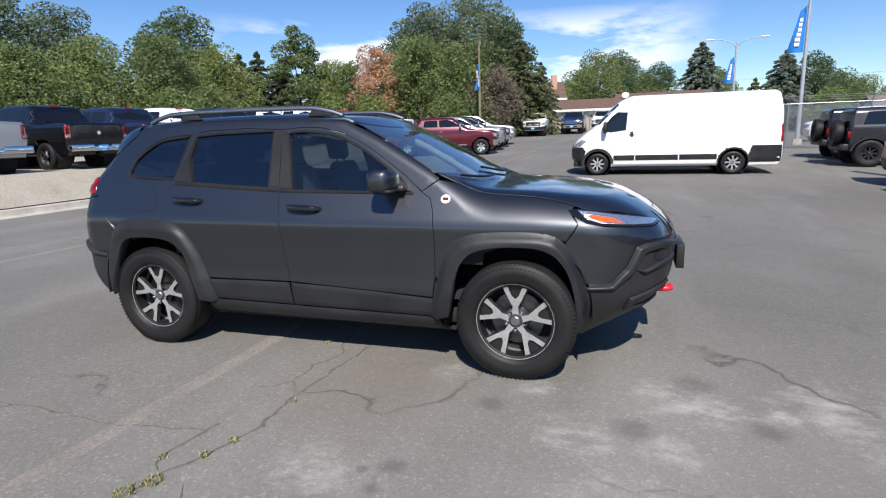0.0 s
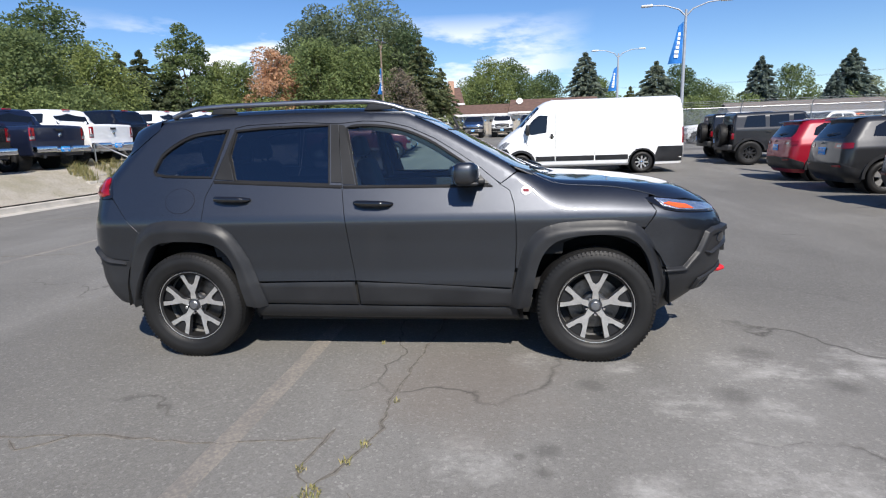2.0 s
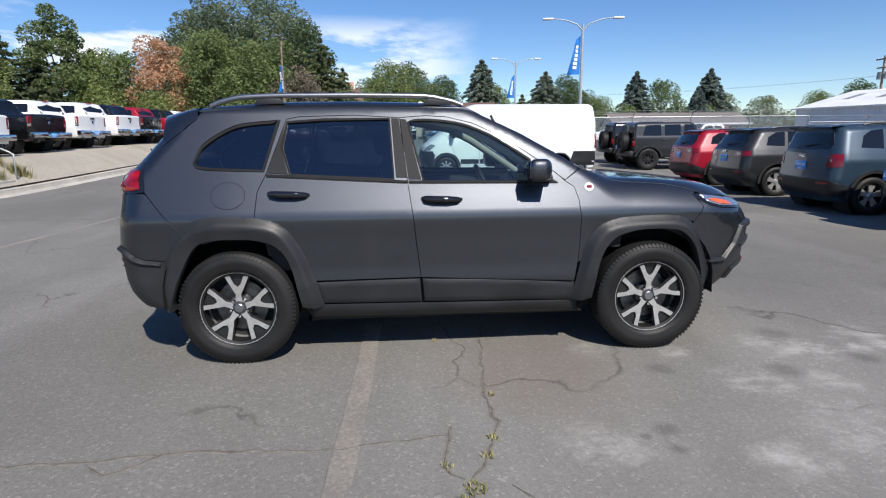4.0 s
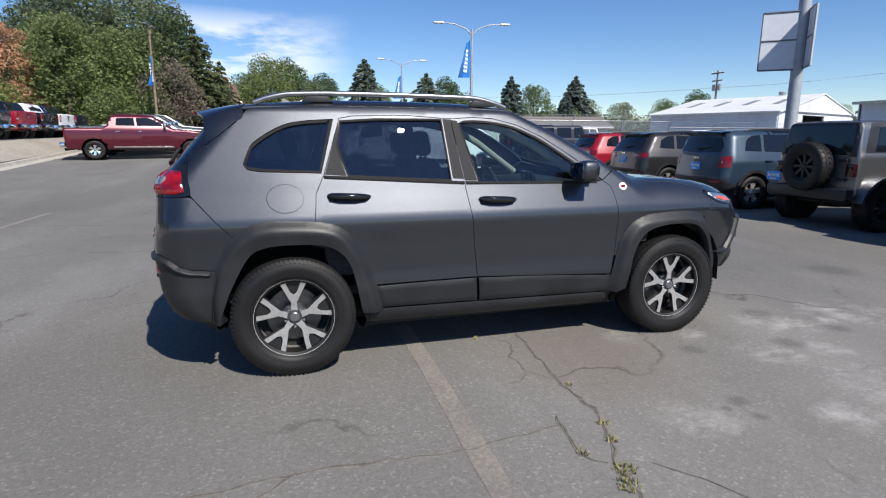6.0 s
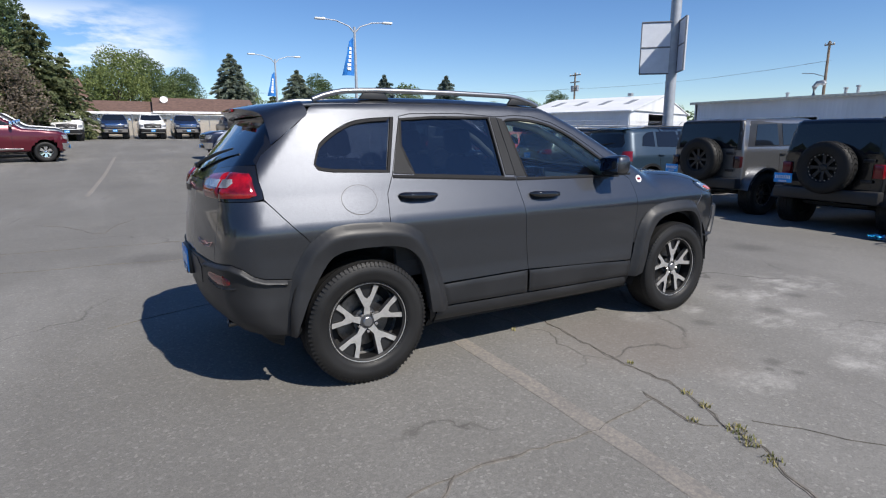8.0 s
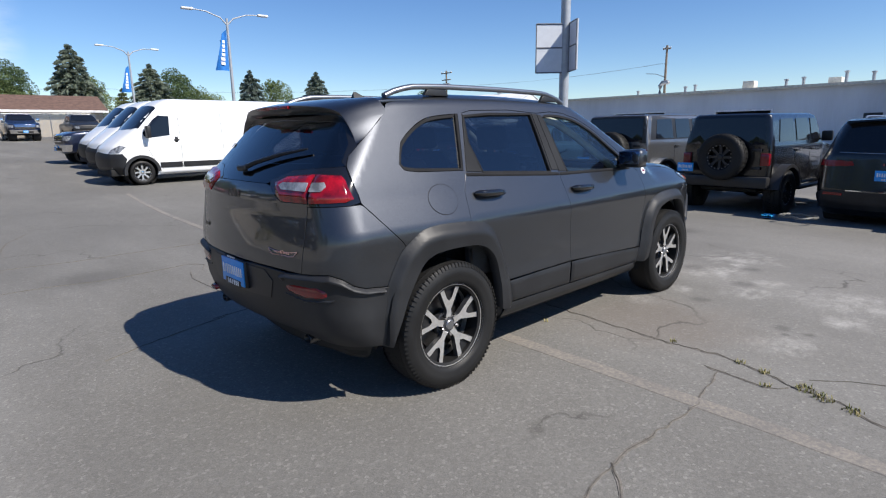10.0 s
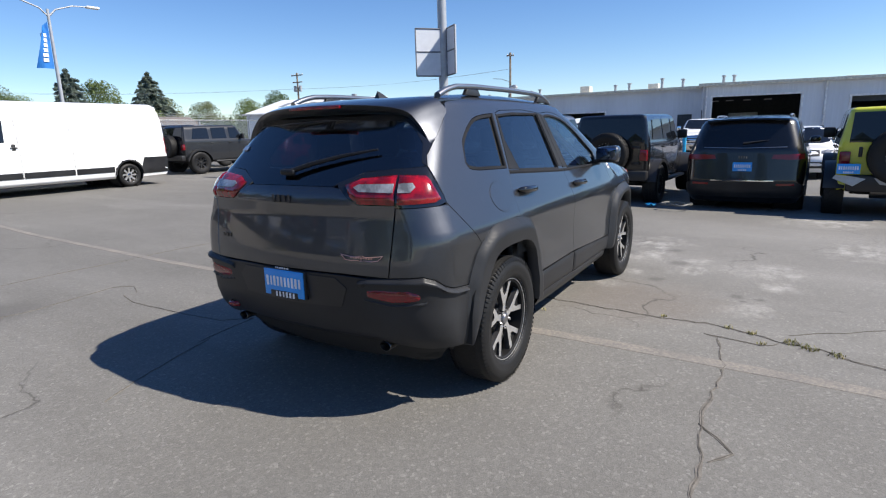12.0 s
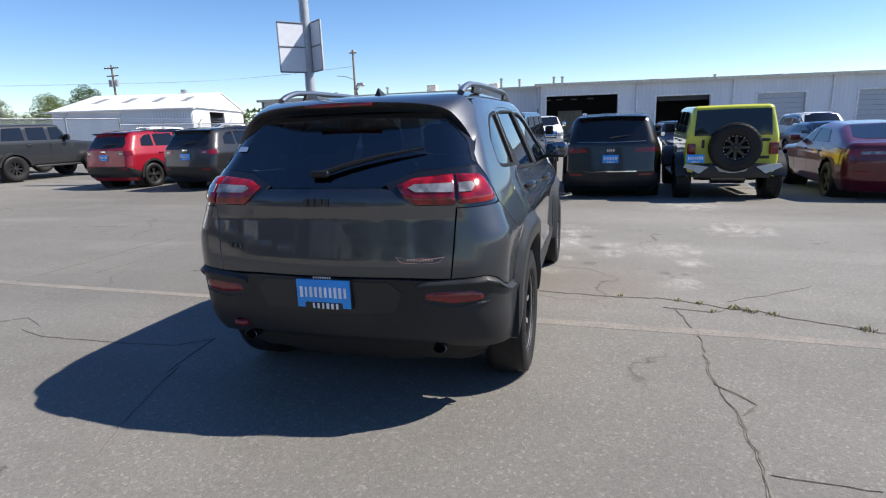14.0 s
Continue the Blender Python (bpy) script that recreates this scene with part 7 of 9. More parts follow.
def car_shape(front, rear, half, height, hood, belt, roof_front, cowl, slope=0.40, deck=None, floor=0.22):
    """A passenger car's skin. deck: height and length of a boot lid, for saloons."""
    if deck:
        dz, dl = deck
        top = [(rear - 0.2, dz - 0.06), (rear + 0.15, dz), (rear + dl, dz + 0.03), (rear + dl + 0.85, height - 0.05), (-0.1, height)]
        tail = [(floor, rear + 0.15), (0.45, rear + 0.02), (0.75, rear), (dz, rear + 0.06), (dz + 0.4, rear + 0.1)]
    else:
        top = [(rear - 0.1, height - 0.12), (rear + slope, height - 0.05), (-0.4, height)]
        tail = [(floor, rear + 0.2), (0.42, rear + 0.04), (0.62, rear), (0.85, rear + 0.03), (belt, rear + 0.07), (height - 0.15, rear + slope * 0.85), (height, rear + slope)]
    top += [(roof_front - 0.3, height - 0.01), (roof_front, height - 0.05), (cowl, hood), (cowl + 0.1, hood - 0.02), (front - 0.4, hood - 0.10), (front - 0.12, hood - 0.25), (front + 0.1, hood - 0.5)]
    return Shape(top=top, section=[(floor, -0.10), (0.42, -0.02), (0.65, 0.0), (belt - 0.14, 0.0), (belt, -0.05), (height - 0.14, -0.21), (height, -0.36)], tail=tail,
                 nose=[(floor, front - 0.2), (0.45, front - 0.02), (0.7, front), (hood - 0.2, front - 0.08), (hood, front - 0.3)],
                 plan=[(rear, half - 0.05), (rear + 0.6, half), (front - 0.8, half), (front, half - 0.12)], tail_bow=0.12, nose_bow=0.25, top_bow=0.3, crown=0.04, r_tail=0.18, r_nose=0.25, r_top=0.09, floor=floor)


COMPASS = car_shape(2.16, -2.20, 0.905, 1.64, 1.06, 1.10, 0.35, 1.08)
RENEGADE = car_shape(2.08, -2.10, 0.90, 1.68, 1.10, 1.13, 0.42, 0.98, slope=0.22)
GRAND = car_shape(2.45, -2.62, 0.985, 1.80, 1.14, 1.18, 0.45, 1.25, slope=0.36)
SALOON = car_shape(2.50, -2.56, 0.95, 1.46, 1.02, 1.02, 0.10, 0.95, deck=(1.10, 0.55))


def arch_band(parent, wx, wz, r0, r1, y0, y1, a0, a1, mat, name="wheel_arch_flare", squash=1.0, n=14):
    """A band over a wheel, on both sides of the vehicle as two parts."""
    for s in (-1, 1):
        vs, fs = [], []
        for k in range(n + 1):
            a = radians(a0 + (a1 - a0) * k / n)
            c, q = math.cos(a), math.sin(a) * squash
            for r, y in ((r0, y0), (r0, y1), (r1 * 0.99, y1), (r1, y0)):
                vs.append((wx + r * c, s * y, wz + r * q))
        for k in range(n):
            for j in range(4):
                b = 4 * k
                fs.append((b + j, b + (j + 1) % 4, b + 4 + (j + 1) % 4, b + 4 + j))
        fs += [(0, 1, 2, 3), tuple(4 * n + j for j in (3, 2, 1, 0))]
        mk(name, vs, fs, mat, parent, sharp=40)


def under(parent, axles, half, z, length, r):
    bm = bmesh.new()
    box(bm, ((axles[0] + axles[1]) / 2, 0, z), (length, half * 1.5, 0.22), bevel=0.05)
    for x in axles:
        rod(bm, (x, -half * 0.8, r), (x, half * 0.8, r), 0.05)
    part("chassis", bm, DARK_LINER, parent)


def blue_plate(parent, x, y, z, turn=0.0, seed=2):
    """A dealer's blue plate insert, facing back."""
    rot = Matrix.Rotation(turn, 3, "Z")
    bm = bmesh.new()
    box(bm, (x, y, z), (0.012, 0.31, 0.16), rot, bevel=0.004)
    p = part("plate", bm, PLATE_BLUE, parent, "bright blue dealer plate")
    s = 1 if math.cos(turn) > 0 else -1
    lettering(p, (x - s * 0.008, y, z + 0.012), (0, -s, 0), (0, 0, 1), 0.27, 0.06, 9, PLATE_WHITE, "plate_marking", 0.002, seed)
    lettering(p, (x - s * 0.008, y, z - 0.055), (0, -s, 0), (0, 0, 1), 0.14, 0.03, 5, PLATE_WHITE, "plate_marking", 0.002, seed + 3)


def side_glass(h, car, polys, mat=None, off=0.005):
    for m in (False, True):
        for p in polys:
            h.panel("window_glass", p, mat or GLASS_FAR, car, off=off, thick=0.004, step=0.12, mirror=m)


def mirrors(car, x, y, z, mat, s=(0.10, 0.20, 0.17)):
    for q in (-1, 1):
        bm = bmesh.new()
        box(bm, (x, q * (y + s[1] / 2), z), s, bevel=0.03)
        box(bm, (x + 0.01, q * (y - 0.03), z - s[2] * 0.3), (0.05, 0.12, 0.03))
        part("door_mirror", bm, mat, car)


def handles(h, car, xs, z, mat):
    for x in xs:
        p, n = h.point(x, z)
        for s in (-1, 1):
            bm = bmesh.new()
            box(bm, (x, s * (abs(p.y) + 0.018), z), (0.17, 0.03, 0.035), bevel=0.01)
            part("door_handle", bm, mat, car)


def seams(h, car, lines):
    """Thin dark shut lines, a little below the skin's level beside them."""
    for m in (False, True):
        for a, b in lines:
            d = 0.004
            h.panel("shut_line", [(a[0] - d, a[1]), (a[0] + d, a[1]), (b[0] + d, b[1]), (b[0] - d, b[1])], SEAL, car, off=0.0025, thick=0.003, step=0.25, mirror=m)


def wheels(car, axles, half, r, w, rim, style, name="wheel"):
    for x in axles:
        for s in (-1, 1):
            make_wheel(car, x, s * (half - w / 2 - 0.015), r - 0.006, r, w, rim, style, s, detail=False)


def housings(car, axles, half, r, arch):
    for x in axles:
        for s in (-1, 1):
            bm = bmesh.new()
            rod(bm, (x, s * half * 0.93, r), (x, s * half * 0.5, r), arch * 0.99, n=24)
            bmesh.ops.delete(bm, geom=[f for f in bm.faces if abs(f.normal.y) > 0.9 and abs(f.calc_center_median().y) > half * 0.8], context="FACES")
            part("wheel_housing", bm, DARK_LINER, car)


def pickup(label, mat, m, style="chrome", chrome=True, group="pickups", tall=0.0):
    h = PICKUP
    car = empty("pickup_truck", Matrix(), label, "pickup truck", group)
    S, Rr, Fr = h.side, h.rear, h.front
    ax, r = (1.93, -1.93), 0.405
    bright = CHROME if chrome else BLACK_PLASTIC
    h.shell("body", mat, car, [(ax[0], r), (ax[1], r)], 0.50, step=0.11, half=1.0, height=2.0)
    housings(car, ax, 1.0, r, 0.50)
    under(car, ax, 1.0, 0.50, 5.2, r)
    wheels(car, ax, 1.0, r, 0.28, 0.235, style)
    side_glass(h, car, [[(-0.22, 1.45), (-0.25, 1.80), (0.15, 1.82), (0.42, 1.76), (0.96, 1.45)], [(-1.06, 1.46), (-1.02, 1.75), (-0.95, 1.79), (-0.34, 1.80), (-0.32, 1.45)]])
    h.panel("windscreen", [(0.50, 0.0), (0.44, 0.5), (0.38, 0.68), (0.95, 0.82), (1.12, 0.5), (1.19, 0.0)], GLASS_FAR, car, both=True, top=True, off=0.005, step=0.15)
    h.panel("rear_glass", [(-1.345, 0.0), (-1.43, 0.68), (-1.29, 0.66), (-1.20, 0.0)], GLASS_FAR, car, both=True, top=True, off=0.006, step=0.1)
    bm = bmesh.new()
    box(bm, (-1.16, 0, 1.925), (0.05, 0.30, 0.045), bevel=0.01)
    part("high_brake_lamp", bm, RED_LENS, car)
    # tailgate
    tg = h.panel("tailgate", [Rr(0, 0.74), Rr(0.80, 0.74), Rr(0.80, 1.34), Rr(0, 1.34)], mat, car, both=True, off=0.008, thick=0.02, step=0.12)
    bm = bmesh.new()
    box(bm, (-3.065, 0, 1.21), (0.03, 0.24, 0.07), bevel=0.01)
    part("tailgate_handle", bm, BLACK_PLASTIC, tg)
    lathe([(0.001, -0.012), (0.055, -0.010), (0.07, 0.0)], 6, CHROME, "badge", tg).matrix_local = Matrix.Translation((-3.066, 0, 1.06)) @ Matrix.Rotation(-math.pi / 2, 4, "Z")
    for mi in (False, True):
        lp = h.panel("tail_lamp", [Rr(0.825, 0.90), Rr(0.825, 1.27), S(-2.985, 1.27), S(-2.985, 0.90)], RED_LENS, car, off=0.010, thick=0.02, step=0.08, mirror=mi)
        h.panel("clear_lens", [Rr(0.84, 0.93), Rr(0.84, 1.02), S(-3.0, 1.02), S(-3.0, 0.93)], CLEAR_LENS, lp, off=0.014, thick=0.004, step=0.08, mirror=mi)
    bm = bmesh.new()
    for s in (-1, 1):
        box(bm, (-3.10, s * 0.62, 0.63), (0.20, 0.70, 0.20), bevel=0.04)
    box(bm, (-3.11, 0, 0.60), (0.16, 0.60, 0.15), bevel=0.03)
    part("rear_bumper", bm, bright, car, "chromed steel step bumper" if chrome else "")
    blue_plate(car, -3.20, 0, 0.62)
    bm = bmesh.new()
    box(bm, (-3.05, 0, 0.42), (0.12, 0.12, 0.12), bevel=0.01)
    part("tow_hitch", bm, DARK_LINER, car)
    bm = bmesh.new()
    rod(bm, (-2.8, 0.55, 0.42), (-3.05, 0.62, 0.40), 0.045)
    part("exhaust_pipe", bm, STEEL, car)
    # nose
    g = h.panel("grille", [Fr(0, 0.80), Fr(0.60, 0.80), Fr(0.66, 1.10), Fr(0, 1.14)], BLACK_PLASTIC, car, both=True, off=0.006, step=0.12)
    for z in (0.86, 0.95, 1.04):
        h.panel("grille_bar", [Fr(0, z), Fr(0.60, z), Fr(0.61, z + 0.035), Fr(0, z + 0.035)], bright, g, both=True, off=0.022, thick=0.02, step=0.12)
    h.panel("grille_frame", [Fr(0, 1.10), Fr(0.64, 1.07), Fr(0.66, 1.13), Fr(0, 1.17)], bright, g, both=True, off=0.02, thick=0.02, step=0.12)
    for mi in (False, True):
        h.panel("head_lamp", [Fr(0.68, 0.90), Fr(0.90, 0.90), S(2.62, 0.92), S(2.52, 1.09), Fr(0.9, 1.09), Fr(0.69, 1.06)], CLEAR_LENS, car, off=0.008, step=0.08, mirror=mi)
    h.panel("front_bumper", [Fr(0, 0.50), Fr(0.90, 0.50), S(2.55, 0.52), S(2.52, 0.76), Fr(0.90, 0.76), Fr(0, 0.72)], bright, car, both=True, off=0.05, thick=0.08, step=0.1)
    h.panel("bumper_intake", [Fr(0, 0.53), Fr(0.45, 0.53), Fr(0.5, 0.64), Fr(0, 0.64)], BLACK_PLASTIC, car, both=True, off=0.055, thick=0.02, step=0.15)
    blue_plate(car, 2.92, 0, 0.60, math.pi)
    mirrors(car, 0.88, 1.0, 1.50, bright, (0.10, 0.20, 0.24))
    handles(h, car, (-0.15, -1.0), 1.20, bright)
    seams(h, car, [((-0.27, 1.42), (-0.27, 0.60)), ((-1.18, 1.40), (-1.18, 0.60)), ((0.86, 1.35), (0.88, 0.60)), ((-1.42, 1.36), (-1.42, 0.55))])
    h.panel("side_step", [(-1.2, 0.50), (1.2, 0.50), (1.2, 0.56), (-1.2, 0.56)], bright, car, both=True, off=0.03, thick=0.05, step=0.3)
    car.matrix_world = m
    return car


def van(label, mat, m):
    h = VAN
    car = empty("cargo_van", Matrix(), label, "van", "white vans")
    S, Rr, Fr = h.side, h.rear, h.front
    ax, r = (2.02, -2.02), 0.35
    h.shell("body", mat, car, [(x, r) for x in ax], 0.43, step=0.11, half=1.0, height=2.4)
    housings(car, ax, 1.02, r, 0.43)
    under(car, ax, 1.0, 0.36, 5.6, r)
    wheels(car, ax, 1.0, r, 0.23, 0.232, "steel")
    side_glass(h, car, [[(1.16, 1.42), (1.12, 1.98), (1.42, 2.00), (1.60, 1.86), (1.90, 1.50), (1.88, 1.40), (1.62, 1.36)]])
    h.panel("windscreen", [(1.46, 0.0), (1.42, 0.6), (1.40, 0.78), (1.98, 0.88), (2.10, 0.6), (2.16, 0.0)], GLASS_FAR, car, both=True, top=True, off=0.005, step=0.15)
    for mi in (False, True):
        for xa, xb in ((-1.55, -0.47), (-0.43, 0.84), (0.88, 1.52)):
            h.panel("sill_moulding", [(xa, 0.46), (xb, 0.46), (xb, 0.62), (xa, 0.62)], CLADDING, car, off=0.012, thick=0.02, step=0.2, mirror=mi)
        h.panel("rear_moulding", [S(-3.33, 0.36), (-2.44, 0.36), (-2.42, 0.55), (-2.52, 0.86), S(-3.34, 0.86)], CLADDING, car, off=0.012, thick=0.02, step=0.12, mirror=mi)
        h.panel("head_lamp", [S(2.40, 1.10), S(2.62, 1.14), Fr(0.70, 1.02), Fr(0.62, 0.92), S(2.66, 0.92)], CLEAR_LENS, car, off=0.008, step=0.08, mirror=mi)
        h.panel("tail_lamp", [Rr(0.90, 0.95), Rr(0.90, 1.50), S(-3.29, 1.45), S(-3.29, 0.95)], RED_LENS, car, off=0.010, step=0.1, mirror=mi)
        h.panel("body_crease", [(-3.2, 1.245), (1.05, 1.245), (1.05, 1.262), (-3.2, 1.262)], mat, car, off=0.008, thick=0.01, step=0.3, mirror=mi)
        h.panel("body_crease", [(-3.2, 2.135), (0.95, 2.135), (0.95, 2.15), (-3.2, 2.15)], mat, car, off=0.008, thick=0.01, step=0.3, mirror=mi)
    h.panel("front_bumper", [Fr(0, 0.30), Fr(0.80, 0.30), S(2.50, 0.32), S(2.46, 0.58), S(2.40, 0.76), S(2.52, 0.90), Fr(0.70, 0.90), Fr(0, 0.96)], BLACK_PLASTIC, car, both=True, off=0.014, thick=0.03, step=0.1)
    for x, a0, a1 in ((2.02, -8, 178), (-2.02, 2, 178)):
        arch_band(car, x, r, 0.42, 0.51 if x > 0 else 0.47, 0.90, 1.03, a0, a1, BLACK_PLASTIC, "wheel_arch_trim")
    mirrors(car, 1.80, 1.02, 1.52, BLACK_PLASTIC, (0.12, 0.22, 0.36))
    handles(h, car, (0.98,), 1.28, BLACK_PLASTIC)
    for s in (-1, 1):
        bm = bmesh.new()
        box(bm, (0.98, s * 1.012, 1.29), (0.09, 0.03, 0.17), bevel=0.02)
        part("handle_cup", bm, BLACK_PLASTIC, car)
    seams(h, car, [((0.86, 2.1), (0.86, 0.46)), ((1.95, 1.35), (1.62, 0.62))])
    seams(h, car, [((-0.45, 2.1), (-0.45, 0.62))])
    car.matrix_world = m
    return car


def wrangler(label, mat, m, top=None, r=0.41, style="lug", bars=False, flare=BLACK_PLASTIC, lens=None):
    h = WRANGLER
    car = empty("off_road_car", Matrix(), label, "off-road car", "cars in the front row")
    Rr, Fr = h.rear, h.front
    ax = (1.5, -1.5)
    h.shell("body", mat, car, [(x, r) for x in ax], 0.50, step=0.09, half=0.8, height=1.85, y_in=0.3)
    under(car, ax, 0.7, 0.52, 3.7, r)
    wheels(car, ax, 0.95, r, 0.29, 0.225, style)
    wins = [[(-1.86, 1.33), (-1.80, 1.72), (-1.00, 1.74), (-0.98, 1.33)], [(-0.84, 1.33), (-0.84, 1.74), (-0.22, 1.75), (-0.20, 1.33)], [(-0.06, 1.33), (-0.06, 1.75), (0.27, 1.75), (0.46, 1.37), (0.46, 1.33)]]
    if top:
        for mi in (False, True):
            h.panel("hardtop_side", [(-2.0, 1.305), (-2.0, 1.79), (0.20, 1.83), (0.34, 1.80), (0.56, 1.40), (0.5, 1.305)], top, car, off=0.004, step=0.12, mirror=mi)
        h.panel("hardtop_roof", [(-2.02, 0.0), (-2.02, 0.64), (0.25, 0.66), (0.28, 0.0)], top, car, both=True, top=True, off=0.004, step=0.2)
    side_glass(h, car, wins, off=0.010)
    if top:
        h.panel("hardtop_rear", [Rr(0, 1.24), Rr(0.74, 1.24), Rr(0.72, 1.79), Rr(0, 1.80)], top, car, both=True, off=0.006, step=0.12)
    h.panel("rear_glass", [Rr(0, 1.27), Rr(0.66, 1.27), Rr(0.63, 1.745), Rr(0, 1.755)], GLASS_FAR, car, both=True, off=0.012, step=0.15)
    h.panel("windscreen", [(0.36, 0.0), (0.34, 0.62), (0.58, 0.68), (0.61, 0.0)], GLASS_FAR, car, both=True, top=True, off=0.006, step=0.12)
    for x in ax:
        arch_band(car, x, r, 0.50, 0.565, 0.66, 0.955, 12 if x > 0 else 10, 170, flare, squash=0.92)
    for s in (-1, 1):
        bm = bmesh.new()
        box(bm, (-2.05, s * 0.70, 1.02), (0.10, 0.15, 0.22), bevel=0.02)
        part("tail_lamp", bm, lens or DARK_RED_LENS, car, "square tail lamp in a black surround")
        bm = bmesh.new()
        box(bm, (0.0, s * 0.84, 0.45), (1.7, 0.16, 0.07), bevel=0.03)
        part("side_step", bm, BLACK_PLASTIC if not bars else SATIN, car)
    bm = bmesh.new()
    if bars:
        box(bm, (-2.12, 0, 0.62), (0.20, 1.30, 0.26), bevel=0.02)
        rb = part("rear_bumper", bm, BLACK_PLASTIC, car, "black steel rear bumper with silver corner plates")
        for s in (-1, 1):
            quad("corner_plate", [(-2.235, s * 0.40, 0.70), (-2.235, s * 0.56, 0.58), (-2.20, s * 0.84, 0.70), (-2.20, s * 0.80, 0.76), (-2.22, s * 0.60, 0.74)][::s], GALV, rb, "silver steel corner plate", thick=0.02)
        quad("winch_plate", [(-2.245, -0.30, 0.72), (-2.245, 0.30, 0.72), (-2.245, 0.22, 0.62), (-2.245, 0.05, 0.59), (-2.245, -0.05, 0.59), (-2.245, -0.22, 0.62)][::-1], GALV_D, rb, thick=0.02)
        bm = bmesh.new()
        rod(bm, (-1.8, -0.3, 0.46), (-1.8, 0.3, 0.46), 0.11, n=16)
        part("exhaust_silencer", bm, STEEL, car)
    else:
        box(bm, (-2.14, 0, 0.62), (0.18, 1.62, 0.20), bevel=0.03)
        part("rear_bumper", bm, BLACK_PLASTIC, car)
    bm = bmesh.new()
    box(bm, (2.12, 0, 0.62), (0.2, 1.6, 0.20), bevel=0.03)
    part("front_bumper", bm, BLACK_PLASTIC, car)
    sp = make_wheel(car, 0, 0, 0, r, 0.27, 0.225, style, -1, "spare_wheel", detail=False, bolts=style == "mud" or mat is P_BLACK)
    sp.matrix_local = Matrix.Translation((-2.23, -0.02, 1.06)) @ Matrix.Rotation(-math.pi / 2, 4, "Z")
    blue_plate(car, -2.26, 0.64, 0.86)
    h.panel("tailgate", [Rr(0, 0.76), Rr(0.60, 0.76), Rr(0.60, 1.29), Rr(0, 1.29)], mat, car, both=True, off=0.010, thick=0.02, step=0.15)
    bm = bmesh.new()
    box(bm, (-2.07, 0.50, 1.12), (0.03, 0.05, 0.16), bevel=0.01)
    part("tailgate_handle", bm, BLACK_PLASTIC, car)
    for z in (0.86, 1.18):
        bm = bmesh.new()
        box(bm, (-2.08, -0.55, z), (0.03, 0.16, 0.05), bevel=0.008)
        part("tailgate_hinge", bm, BLACK_PLASTIC, car)
    mirrors(car, 0.45, 0.80, 1.40, BLACK_PLASTIC, (0.09, 0.20, 0.20))
    handles(h, car, (-0.05, -0.86), 1.16, BLACK_PLASTIC)
    seams(h, car, [((-0.14, 1.3), (-0.14, 0.60)), ((-0.95, 1.3), (-0.92, 0.80)), ((0.56, 1.3), (0.52, 0.60))])
    for mi in (False, True):
        h.panel("head_lamp", [Fr(0.46 + 0.10 * math.cos(a), 0.98 + 0.10 * math.sin(a)) for a in np.linspace(0, 2 * math.pi, 17)[:-1]], CLEAR_LENS, car, off=0.012, step=0.08, mirror=mi)
    for k in range(-3, 4):
        bm = bmesh.new()
        box(bm, (2.022, k * 0.085, 0.95), (0.02, 0.05, 0.26), bevel=0.008)
        part("grille_slot", bm, BLACK_PLASTIC, car)
    car.matrix_world = m
    return car


